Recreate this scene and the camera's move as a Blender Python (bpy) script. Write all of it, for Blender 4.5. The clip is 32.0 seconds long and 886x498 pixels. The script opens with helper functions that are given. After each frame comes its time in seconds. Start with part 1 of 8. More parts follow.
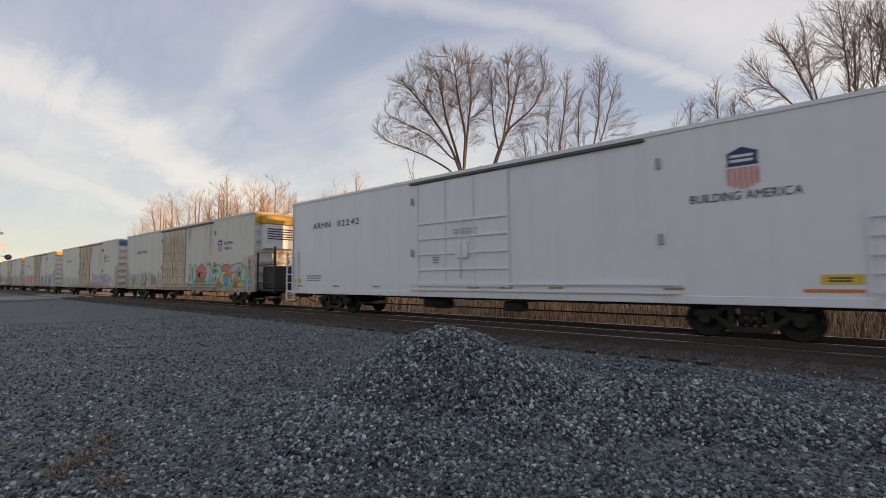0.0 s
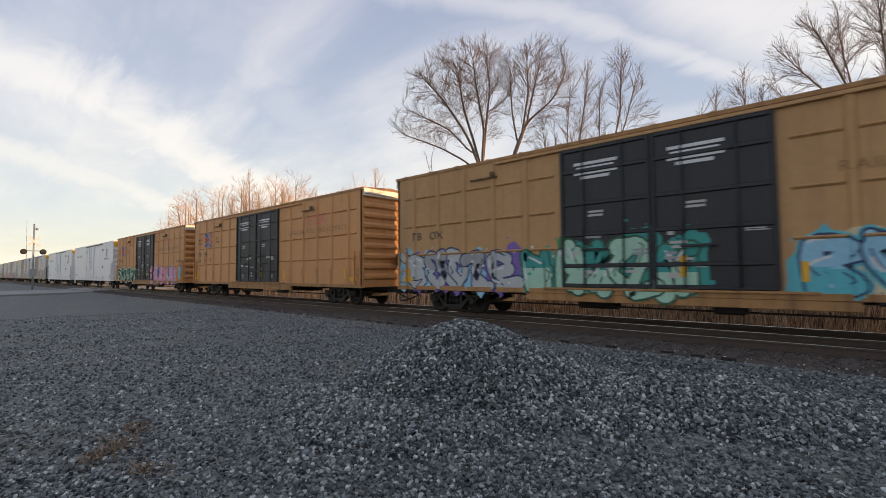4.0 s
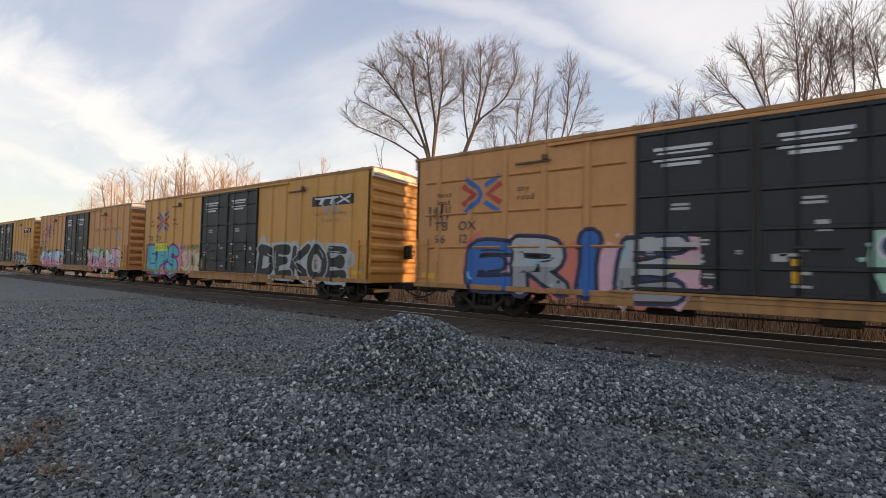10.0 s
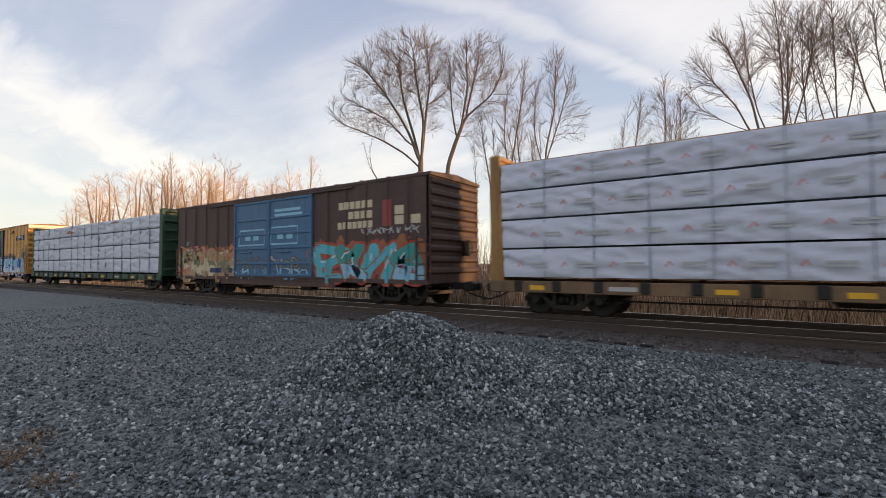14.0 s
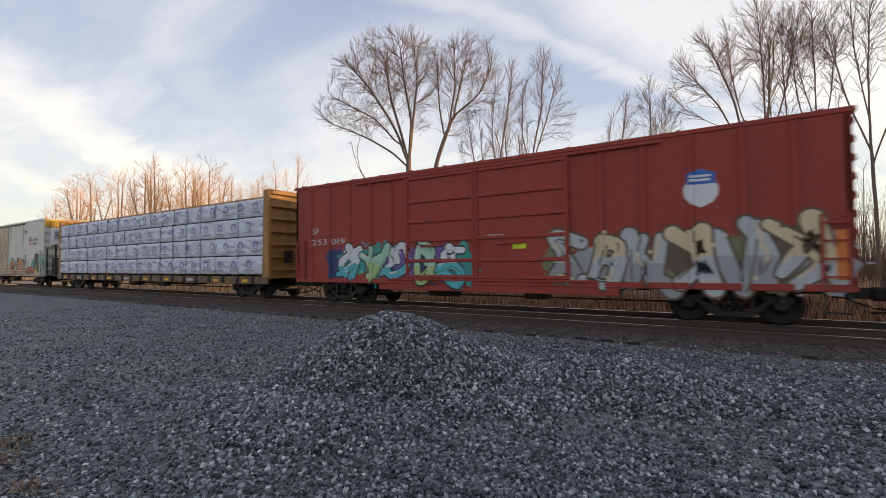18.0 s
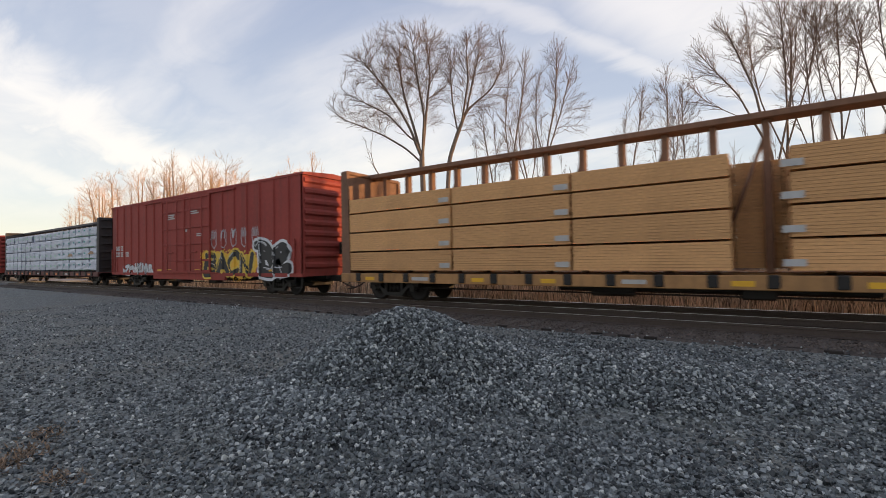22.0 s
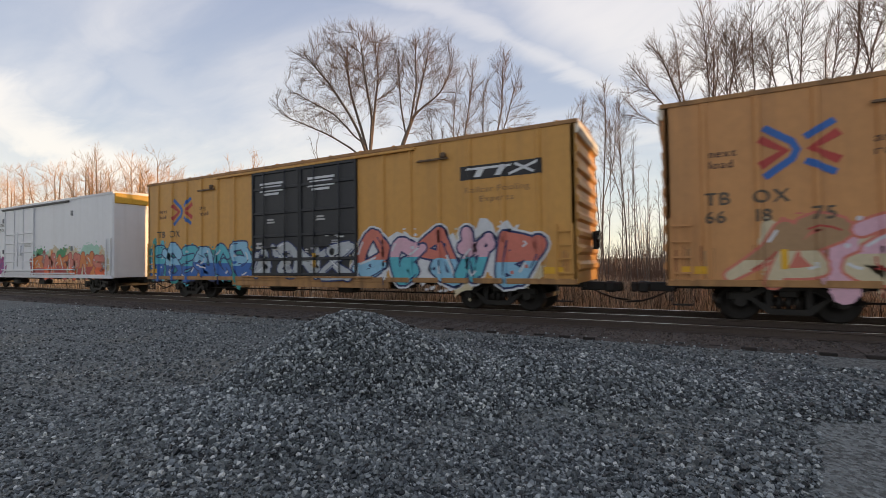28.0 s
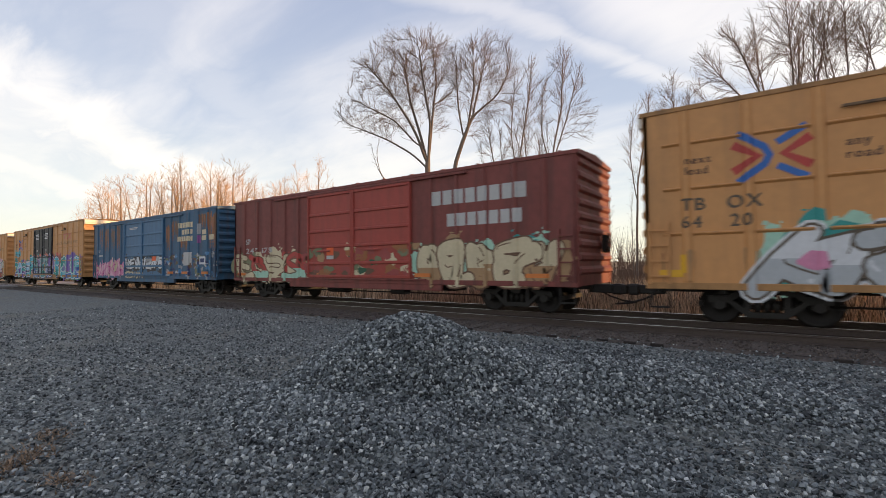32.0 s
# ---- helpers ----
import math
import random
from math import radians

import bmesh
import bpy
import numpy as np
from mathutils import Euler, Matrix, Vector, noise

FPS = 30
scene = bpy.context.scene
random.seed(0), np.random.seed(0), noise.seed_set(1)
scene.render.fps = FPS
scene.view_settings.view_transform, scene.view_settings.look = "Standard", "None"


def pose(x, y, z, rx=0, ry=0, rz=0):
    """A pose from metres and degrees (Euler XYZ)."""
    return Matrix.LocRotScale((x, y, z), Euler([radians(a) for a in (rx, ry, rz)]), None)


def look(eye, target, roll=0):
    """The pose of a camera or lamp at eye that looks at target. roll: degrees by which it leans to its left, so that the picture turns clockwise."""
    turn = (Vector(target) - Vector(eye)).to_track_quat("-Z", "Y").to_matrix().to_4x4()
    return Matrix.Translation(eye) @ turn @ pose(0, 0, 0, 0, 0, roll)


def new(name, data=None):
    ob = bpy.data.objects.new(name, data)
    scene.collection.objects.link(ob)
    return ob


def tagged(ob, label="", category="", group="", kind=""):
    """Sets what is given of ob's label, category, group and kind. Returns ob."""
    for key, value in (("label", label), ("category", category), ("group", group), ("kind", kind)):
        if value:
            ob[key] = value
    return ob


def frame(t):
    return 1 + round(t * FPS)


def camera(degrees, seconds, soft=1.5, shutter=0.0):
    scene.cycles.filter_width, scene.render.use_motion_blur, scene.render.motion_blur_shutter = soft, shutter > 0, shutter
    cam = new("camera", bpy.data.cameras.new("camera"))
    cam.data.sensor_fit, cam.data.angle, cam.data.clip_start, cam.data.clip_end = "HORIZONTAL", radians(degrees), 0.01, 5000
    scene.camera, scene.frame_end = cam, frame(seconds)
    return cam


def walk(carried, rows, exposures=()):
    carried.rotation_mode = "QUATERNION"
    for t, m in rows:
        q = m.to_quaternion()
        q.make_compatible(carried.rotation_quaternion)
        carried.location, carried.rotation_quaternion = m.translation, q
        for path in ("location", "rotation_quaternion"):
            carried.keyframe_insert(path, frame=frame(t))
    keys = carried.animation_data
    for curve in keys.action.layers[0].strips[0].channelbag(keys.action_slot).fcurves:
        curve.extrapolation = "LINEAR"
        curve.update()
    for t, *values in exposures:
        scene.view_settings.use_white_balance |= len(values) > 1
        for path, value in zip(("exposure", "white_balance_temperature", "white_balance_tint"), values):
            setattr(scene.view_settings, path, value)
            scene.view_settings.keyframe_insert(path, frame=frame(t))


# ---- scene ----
cam = camera(89.27, 32.0, soft=0.4, shutter=0.13)
PATH = [
    (0.0, pose(0, 0, 1.634, 93.62, 0.53, 39.58)),
    (0.5, pose(0, 0, 1.634, 93.63, 0.42, 40.18)),
    (1.0, pose(0, 0, 1.634, 93.51, 0.31, 40.59)),
    (1.5, pose(0, 0, 1.634, 93.37, 0.21, 41.01)),
    (2.0, pose(0, 0, 1.634, 93.22, 0.09, 41.43)),
    (2.5, pose(0, 0, 1.634, 93.10, 0.01, 41.80)),
    (4.5, pose(0, 0, 1.634, 92.69, 0.87, 41.77)),
    (5.0, pose(0, 0, 1.634, 92.53, 1.38, 41.10)),
    (5.5, pose(0, 0, 1.634, 92.39, 1.39, 39.53)),
    (6.0, pose(0, 0, 1.634, 92.27, 1.41, 37.80)),
    (6.5, pose(0, 0, 1.634, 92.22, 1.45, 37.56)),
    (7.0, pose(0, 0, 1.634, 92.18, 1.37, 37.47)),
    (7.5, pose(0, 0, 1.634, 92.14, 1.32, 37.52)),
    (8.0, pose(0, 0, 1.634, 92.04, 1.06, 37.46)),
    (8.5, pose(0, 0, 1.634, 92.08, 0.75, 37.27)),
    (9.0, pose(0, 0, 1.634, 92.12, -0.35, 36.62)),
    (9.5, pose(0, 0, 1.634, 92.18, -0.96, 35.88)),
    (10.0, pose(0, 0, 1.634, 92.26, -1.27, 35.13)),
    (10.5, pose(0, 0, 1.634, 92.31, -1.20, 34.29)),
    (11.0, pose(0, 0, 1.634, 92.24, -0.92, 33.53)),
    (11.5, pose(0, 0, 1.634, 92.16, -0.58, 32.95)),
    (12.0, pose(0, 0, 1.634, 92.04, -0.33, 32.95)),
    (12.5, pose(0, 0, 1.634, 91.91, -0.11, 33.05)),
    (13.0, pose(0, 0, 1.634, 91.95, 0.15, 33.38)),
    (13.5, pose(0, 0, 1.634, 91.91, 0.31, 33.77)),
    (15.5, pose(0, 0, 1.634, 91.84, 0.39, 34.61)),
    (16.0, pose(0, 0, 1.634, 91.76, 0.41, 34.34)),
    (16.5, pose(0, 0, 1.634, 91.75, 0.51, 33.74)),
    (17.0, pose(0, 0, 1.634, 91.78, 0.69, 33.11)),
    (17.5, pose(0, 0, 1.634, 91.76, 0.72, 32.61)),
    (18.0, pose(0, 0, 1.634, 91.75, 0.67, 32.63)),
    (18.5, pose(0, 0, 1.634, 91.75, 0.65, 32.81)),
    (19.0, pose(0, 0, 1.634, 91.75, 0.60, 33.20)),
    (19.5, pose(0, 0, 1.634, 91.73, 0.45, 33.73)),
    (20.0, pose(0, 0, 1.634, 91.72, 0.21, 34.24)),
    (20.5, pose(0, 0, 1.634, 91.58, 0.19, 34.42)),
    (21.0, pose(0, 0, 1.634, 91.48, 0.35, 34.58)),
    (21.5, pose(0, 0, 1.634, 91.33, 0.65, 34.54)),
    (22.0, pose(0, 0, 1.634, 91.16, 1.06, 34.43)),
    (22.5, pose(0, 0, 1.634, 91.06, 1.25, 34.29)),
    (23.0, pose(0, 0, 1.634, 90.99, 1.36, 34.12)),
    (23.5, pose(0, 0, 1.634, 90.92, 1.33, 33.90)),
    (24.0, pose(0, 0, 1.634, 90.92, 1.07, 33.54)),
    (24.5, pose(0, 0, 1.634, 90.93, 0.45, 32.93)),
    (25.0, pose(0, 0, 1.634, 91.17, -0.03, 31.97)),
    (25.5, pose(0, 0, 1.634, 91.47, -0.19, 30.97)),
    (26.0, pose(0, 0, 1.634, 91.64, -0.07, 29.90)),
    (26.5, pose(0, 0, 1.634, 91.57, 0.19, 28.92)),
    (28.5, pose(0, 0, 1.634, 91.51, 0.95, 27.49)),
    (29.0, pose(0, 0, 1.634, 91.73, 1.20, 27.43)),
    (29.5, pose(0, 0, 1.634, 91.98, 1.35, 27.61)),
    (30.0, pose(0, 0, 1.634, 92.12, 1.36, 29.24)),
    (30.5, pose(0, 0, 1.634, 92.15, 1.20, 32.29)),
    (31.0, pose(0, 0, 1.634, 92.06, 0.99, 33.90)),
    (31.5, pose(0, 0, 1.634, 91.93, 0.85, 34.43)),
    (32.0, pose(0, 0, 1.634, 91.85, 0.72, 35.09)),
]
walk(cam, PATH, exposures=[(0.0, -0.18), (2.5, -0.10), (5.0, 0.12), (12.0, 0.14), (16.0, 0.14), (22.0, 0.14), (24.0, 0.0), (26.5, -0.03), (29.0, 0.14), (32.0, 0.22)])

# ---- light ----
YC = 13.263            # centre line of the track
SPEED = 20.096         # metres a second, towards -x
SUN_AZ, SUN_EL = 30.0, 7.0

world = bpy.data.worlds.new("world")
scene.world = world
world.use_nodes = True


def make_sky():
    nt = world.node_tree
    nt.nodes.clear()
    N, K = nt.nodes.new, nt.links.new
    out, bg = N("ShaderNodeOutputWorld"), N("ShaderNodeBackground")
    sky = N("ShaderNodeTexSky")
    sky.sky_type, sky.sun_disc = "NISHITA", False
    sky.sun_elevation, sky.sun_rotation = radians(SUN_EL), radians(90 - SUN_AZ)
    sky.air_density, sky.dust_density, sky.ozone_density = 1.0, 0.8, 2.2
    tc = N("ShaderNodeTexCoord")
    # flatten the dome so that the clouds stretch towards the horizon
    sep, div, com = N("ShaderNodeSeparateXYZ"), N("ShaderNodeMath"), N("ShaderNodeCombineXYZ")
    add = N("ShaderNodeMath")
    add.operation, add.inputs[1].default_value = "ADD", 0.22
    K(tc.outputs["Generated"], sep.inputs[0])
    K(sep.outputs["Z"], add.inputs[0])
    dx, dy = N("ShaderNodeMath"), N("ShaderNodeMath")
    for m, o in ((dx, "X"), (dy, "Y")):
        m.operation = "DIVIDE"
        K(sep.outputs[o], m.inputs[0])
        K(add.outputs[0], m.inputs[1])
    K(dx.outputs[0], com.inputs[0])
    K(dy.outputs[0], com.inputs[1])
    mp = N("ShaderNodeMapping")
    mp.inputs["Rotation"].default_value = (0, 0, radians(38))
    mp.inputs["Scale"].default_value = (0.55, 1.25, 1.0)
    mp.inputs["Location"].default_value = (3.1, 1.7, 0.0)
    K(com.outputs[0], mp.inputs[0])
    n1, n2 = N("ShaderNodeTexNoise"), N("ShaderNodeTexNoise")
    n1.inputs["Scale"].default_value, n1.inputs["Detail"].default_value, n1.inputs["Roughness"].default_value = 1.15, 7.0, 0.52
    n1.inputs["Distortion"].default_value = 0.5
    n2.inputs["Scale"].default_value, n2.inputs["Detail"].default_value, n2.inputs["Roughness"].default_value = 3.4, 6.0, 0.6
    n2.inputs["Distortion"].default_value = 0.9
    K(mp.outputs[0], n1.inputs["Vector"])
    K(mp.outputs[0], n2.inputs["Vector"])
    mx = N("ShaderNodeMath")
    mx.operation = "MULTIPLY_ADD"
    mx.inputs[1].default_value = 0.3
    K(n2.outputs["Fac"], mx.inputs[0])
    K(n1.outputs["Fac"], mx.inputs[2])
    def level(src, lo, hi, top=1.0):
        r = N("ShaderNodeMapRange")
        r.interpolation_type = "SMOOTHSTEP"
        r.inputs["From Min"].default_value, r.inputs["From Max"].default_value, r.inputs["To Max"].default_value = lo, hi, top
        K(src, r.inputs["Value"])
        return r.outputs[0]

    def calc(op, a, b):
        m = N("ShaderNodeMath")
        m.operation = op
        for i, q in enumerate((a, b)):
            if isinstance(q, (int, float)):
                m.inputs[i].default_value = q
            else:
                K(q, m.inputs[i])
        return m.outputs[0]

    cover = level(mx.outputs[0], 0.48, 0.95, 0.75)
    # long streaks of high cloud: strips across the dome with frayed edges
    for nx, ny, c, wide, amount in ((-0.836, 0.549, 1.060, 0.09, 0.6), (-0.824, -0.566, 0.72, 0.20, 0.22), (-0.872, -0.488, 1.50, 0.36, 0.85), (-0.865, -0.50, 1.95, 0.2, 0.6)):
        line = calc("ADD", calc("MULTIPLY", dx.outputs[0], nx), calc("MULTIPLY", dy.outputs[0], ny))
        bent = calc("ADD", line, calc("MULTIPLY", calc("SUBTRACT", n1.outputs["Fac"], 0.5), 0.16 if nx > -0.84 and ny > 0 else 0.6))
        off = calc("ABSOLUTE", calc("SUBTRACT", bent, c), 0)
        frayed = calc("ADD", off, calc("MULTIPLY", calc("SUBTRACT", n2.outputs["Fac"], 0.5), 1.7 * wide))
        cover = calc("MAXIMUM", cover, level(frayed, wide, 0.0, amount))

    # a broad white veil on the sunward side of the first streak
    side = calc("ADD", calc("MULTIPLY", dx.outputs[0], -0.836), calc("MULTIPLY", dy.outputs[0], 0.549))
    edge = calc("ADD", side, calc("MULTIPLY", calc("SUBTRACT", n1.outputs["Fac"], 0.5), 0.5))
    wide_veil = calc("MULTIPLY", level(edge, 1.06, 0.80, 0.95), level(dy.outputs[0], 0.0, 0.8))
    cover = calc("MAXIMUM", cover, calc("MULTIPLY", wide_veil, level(mx.outputs[0], 0.1, 0.55)))

    def rise(stops):
        q = N("ShaderNodeValToRGB")
        e = q.color_ramp.elements
        e[0].position, e[0].color = stops[0]
        e[1].position, e[1].color = stops[-1]
        for p, col in stops[1:-1]:
            e.new(p).color = col
        K(sep.outputs["Z"], q.inputs[0])
        return q.outputs[0]

    veil = N("ShaderNodeMixRGB")
    veil.inputs[0].default_value = VEIL
    K(sky.outputs[0], veil.inputs[1])
    K(rise(HAZE), veil.inputs[2])
    mix = N("ShaderNodeMixRGB")
    K(cover, mix.inputs[0])
    K(veil.outputs[0], mix.inputs[1])
    K(rise(CLOUD), mix.inputs[2])
    K(mix.outputs[0], bg.inputs[0])
    bg.inputs[1].default_value = SKY_STRENGTH
    K(bg.outputs[0], out.inputs[0])


HAZE = [(0.0, (11.0, 10.2, 7.6, 1)), (0.12, (8.0, 8.5, 8.5, 1)), (0.28, (5.6, 6.3, 7.6, 1)), (0.6, (3.8, 4.4, 6.2, 1))]
CLOUD = [(0.0, (11.0, 10.2, 8.6, 1)), (0.3, (9.8, 9.4, 9.0, 1)), (0.6, (7.2, 7.1, 7.7, 1))]
VEIL = 0.86
SKY_STRENGTH = 0.1
make_sky()

sun = new("sun", bpy.data.lights.new("sun", "SUN"))
sun.data.energy, sun.data.angle, sun.data.color = 4.6, radians(0.6), (1.0, 0.56, 0.24)
sun.matrix_world = look((0, 0, 0), (-math.cos(radians(SUN_AZ)) * math.cos(radians(SUN_EL)),
                                    -math.sin(radians(SUN_AZ)) * math.cos(radians(SUN_EL)), -math.sin(radians(SUN_EL))))
scene.view_settings.exposure = 0.0


# ---- materials ----
def material(name, rgb, rough=0.6, metal=0.0, spread=0.18, big=0.35, fine=14.0, bump=0.0, dirt=None, amount=0.0,
             streak=False, per_object=0.0, coat=0.0, island=0.0):
    """A surface with large and fine variation, and stains of a second colour; streaks run down."""
    m = bpy.data.materials.new(name)
    m.use_nodes = True
    nt = m.node_tree
    nt.nodes.clear()
    N, K = nt.nodes.new, nt.links.new
    out, bs = N("ShaderNodeOutputMaterial"), N("ShaderNodeBsdfPrincipled")
    K(bs.outputs[0], out.inputs[0])
    bs.inputs["Roughness"].default_value, bs.inputs["Metallic"].default_value = rough, metal
    bs.inputs["Coat Weight"].default_value = coat
    tc = N("ShaderNodeTexCoord")
    n1, n2 = N("ShaderNodeTexNoise"), N("ShaderNodeTexNoise")
    n1.inputs["Scale"].default_value, n1.inputs["Detail"].default_value = big, 5.0
    n2.inputs["Scale"].default_value, n2.inputs["Detail"].default_value = fine, 4.0
    K(tc.outputs["Object"], n1.inputs["Vector"])
    K(tc.outputs["Object"], n2.inputs["Vector"])
    mul = N("ShaderNodeMath")
    mul.operation = "ADD"
    K(n1.outputs["Fac"], mul.inputs[0])
    K(n2.outputs["Fac"], mul.inputs[1])
    mr = N("ShaderNodeMapRange")
    mr.inputs["From Min"].default_value, mr.inputs["From Max"].default_value = 0.55, 1.45
    mr.inputs["To Min"].default_value, mr.inputs["To Max"].default_value = 1 - spread, 1 + spread
    K(mul.outputs[0], mr.inputs["Value"])
    col = N("ShaderNodeMixRGB")
    col.blend_type, col.inputs[0].default_value = "MULTIPLY", 1.0
    col.inputs[1].default_value = (*rgb, 1)
    K(mr.outputs[0], col.inputs[2])
    last = col.outputs[0]
    if per_object or island:
        src = N("ShaderNodeObjectInfo").outputs["Random"] if per_object else N("ShaderNodeNewGeometry").outputs["Random Per Island"]
        r = N("ShaderNodeMapRange")
        w = per_object or island
        r.inputs["To Min"].default_value, r.inputs["To Max"].default_value = 1 - w, 1 + w
        K(src, r.inputs["Value"])
        c2 = N("ShaderNodeMixRGB")
        c2.blend_type, c2.inputs[0].default_value = "MULTIPLY", 1.0
        K(last, c2.inputs[1])
        K(r.outputs[0], c2.inputs[2])
        last = c2.outputs[0]
    if dirt:
        mp = N("ShaderNodeMapping")
        mp.inputs["Scale"].default_value = (2.2, 2.2, 0.16) if streak else (0.9, 0.9, 0.9)
        K(tc.outputs["Object"], mp.inputs[0])
        n3 = N("ShaderNodeTexNoise")
        n3.inputs["Scale"].default_value, n3.inputs["Detail"].default_value, n3.inputs["Roughness"].default_value = 1.6, 8.0, 0.62
        K(mp.outputs[0], n3.inputs["Vector"])
        r2 = N("ShaderNodeMapRange")
        r2.inputs["From Min"].default_value, r2.inputs["From Max"].default_value = 0.47, 0.78
        r2.inputs["To Max"].default_value = amount
        K(n3.outputs["Fac"], r2.inputs["Value"])
        c3 = N("ShaderNodeMixRGB")
        c3.inputs[2].default_value = (*dirt, 1)
        K(r2.outputs[0], c3.inputs[0])
        K(last, c3.inputs[1])
        last = c3.outputs[0]
    K(last, bs.inputs["Base Color"])
    if bump:
        b = N("ShaderNodeBump")
        b.inputs["Strength"].default_value, b.inputs["Distance"].default_value = min(1.0, bump), 0.02
        K(n2.outputs["Fac"], b.inputs["Height"])
        K(b.outputs[0], bs.inputs["Normal"])
    return m


def gravel_material(name, rgb, scale, spread):
    """Crushed stone: cells of differing grey, with brown dust in patches."""
    m = bpy.data.materials.new(name)
    m.use_nodes = True
    nt = m.node_tree
    nt.nodes.clear()
    N, K = nt.nodes.new, nt.links.new
    out, bs = N("ShaderNodeOutputMaterial"), N("ShaderNodeBsdfPrincipled")
    K(bs.outputs[0], out.inputs[0])
    bs.inputs["Roughness"].default_value = 0.85
    tc, v, n = N("ShaderNodeTexCoord"), N("ShaderNodeTexVoronoi"), N("ShaderNodeTexNoise")
    v.inputs["Scale"].default_value, v.inputs["Randomness"].default_value = scale, 1.0
    n.inputs["Scale"].default_value, n.inputs["Detail"].default_value = 0.35, 8.0
    K(tc.outputs["Object"], v.inputs["Vector"])
    K(tc.outputs["Object"], n.inputs["Vector"])
    hsv = N("ShaderNodeSeparateColor")
    K(v.outputs["Color"], hsv.inputs[0])
    mr = N("ShaderNodeMapRange")
    mr.inputs["To Min"].default_value, mr.inputs["To Max"].default_value = 1 - spread, 1 + spread
    K(hsv.outputs[0], mr.inputs["Value"])
    c = N("ShaderNodeMixRGB")
    c.blend_type, c.inputs[0].default_value = "MULTIPLY", 1.0
    c.inputs[1].default_value = (*rgb, 1)
    K(mr.outputs[0], c.inputs[2])
    r = N("ShaderNodeMapRange")
    r.inputs["From Min"].default_value, r.inputs["From Max"].default_value, r.inputs["To Max"].default_value = 0.5, 0.72, 0.75
    K(n.outputs["Fac"], r.inputs["Value"])
    c2 = N("ShaderNodeMixRGB")
    c2.inputs[2].default_value = (rgb[0] * 1.25, rgb[1] * 1.12, rgb[2] * 0.95, 1)
    K(r.outputs[0], c2.inputs[0])
    K(c.outputs[0], c2.inputs[1])
    K(c2.outputs[0], bs.inputs["Base Color"])
    b = N("ShaderNodeBump")
    b.inputs["Strength"].default_value, b.inputs["Distance"].default_value = 1.0, 0.03
    b.invert = True
    K(v.outputs["Distance"], b.inputs["Height"])
    K(b.outputs[0], bs.inputs["Normal"])
    return m


GRIME, RUST = (0.06, 0.045, 0.035), (0.22, 0.09, 0.035)
M_GRAVEL = gravel_material("gravel", (0.150, 0.163, 0.156), 30.0, 0.6)
# ground under the heap; shade between the stones is put into its colour
M_GAPSHADE = gravel_material("stone_pile_gap_shade", (0.020, 0.022, 0.023), 34.0, 0.5)
# dirty ballast, darkened in colour by the shade under the train
M_SHADYBALLAST = gravel_material("shaded_dirty_ballast", (0.046, 0.037, 0.031), 16.0, 0.5)
M_BALLAST = gravel_material("ballast", (0.072, 0.060, 0.052), 16.0, 0.4)


def stone_material(name, stops, rough):
    """Broken stone: each stone has its own grey, most dark, a few pale, with grain."""
    m = bpy.data.materials.new(name)
    m.use_nodes = True
    nt = m.node_tree
    N, K = nt.nodes.new, nt.links.new
    bs = nt.nodes["Principled BSDF"]
    bs.inputs["Roughness"].default_value = rough
    geo, ramp = N("ShaderNodeNewGeometry"), N("ShaderNodeValToRGB")
    K(geo.outputs["Random Per Island"], ramp.inputs[0])
    e = ramp.color_ramp.elements
    e[0].position, e[0].color = stops[0][0], (*stops[0][1], 1)
    e[1].position, e[1].color = stops[-1][0], (*stops[-1][1], 1)
    for p, col in stops[1:-1]:
        e.new(p).color = (*col, 1)
    tc, n, big = N("ShaderNodeTexCoord"), N("ShaderNodeTexNoise"), N("ShaderNodeTexNoise")
    n.inputs["Scale"].default_value, n.inputs["Detail"].default_value = 55.0, 5.0
    big.inputs["Scale"].default_value, big.inputs["Detail"].default_value = 0.5, 4.0
    K(tc.outputs["Object"], n.inputs["Vector"])
    K(tc.outputs["Object"], big.inputs["Vector"])
    s = N("ShaderNodeMath")
    s.operation = "ADD"
    K(n.outputs["Fac"], s.inputs[0])
    K(big.outputs["Fac"], s.inputs[1])
    mr = N("ShaderNodeMapRange")
    mr.inputs["From Min"].default_value, mr.inputs["From Max"].default_value = 0.6, 1.4
    mr.inputs["To Min"].default_value, mr.inputs["To Max"].default_value = 0.74, 1.26
    K(s.outputs[0], mr.inputs["Value"])
    c = N("ShaderNodeMixRGB")
    c.blend_type, c.inputs[0].default_value = "MULTIPLY", 1.0
    K(ramp.outputs[0], c.inputs[1])
    K(mr.outputs[0], c.inputs[2])
    K(c.outputs[0], bs.inputs["Base Color"])
    return m


M_STONE = stone_material("crushed_stone", [(0.0, (0.014, 0.017, 0.019)), (0.4, (0.078, 0.092, 0.095)), (0.72, (0.168, 0.189, 0.191)), (0.92, (0.32, 0.345, 0.338)), (1.0, (0.55, 0.565, 0.535))], 0.5)
M_BALLASTSTONE = material("ballast_stone", (0.092, 0.075, 0.064), 0.85, spread=0.25, big=3.0, fine=50.0, bump=0.5, island=0.5)
M_WEED = material("dead_leaf", (0.20, 0.135, 0.085), 0.9, spread=0.5, big=0.8, fine=9.0, island=0.7)
M_DRYGRASS = material("dry_grass", (0.34, 0.27, 0.19), 0.9, spread=0.5, big=0.8, fine=9.0, island=0.9)
M_FIELD = material("dead_grass_ground", (0.22, 0.15, 0.08), 0.95, spread=0.4, big=0.25, fine=3.0, bump=1.0)
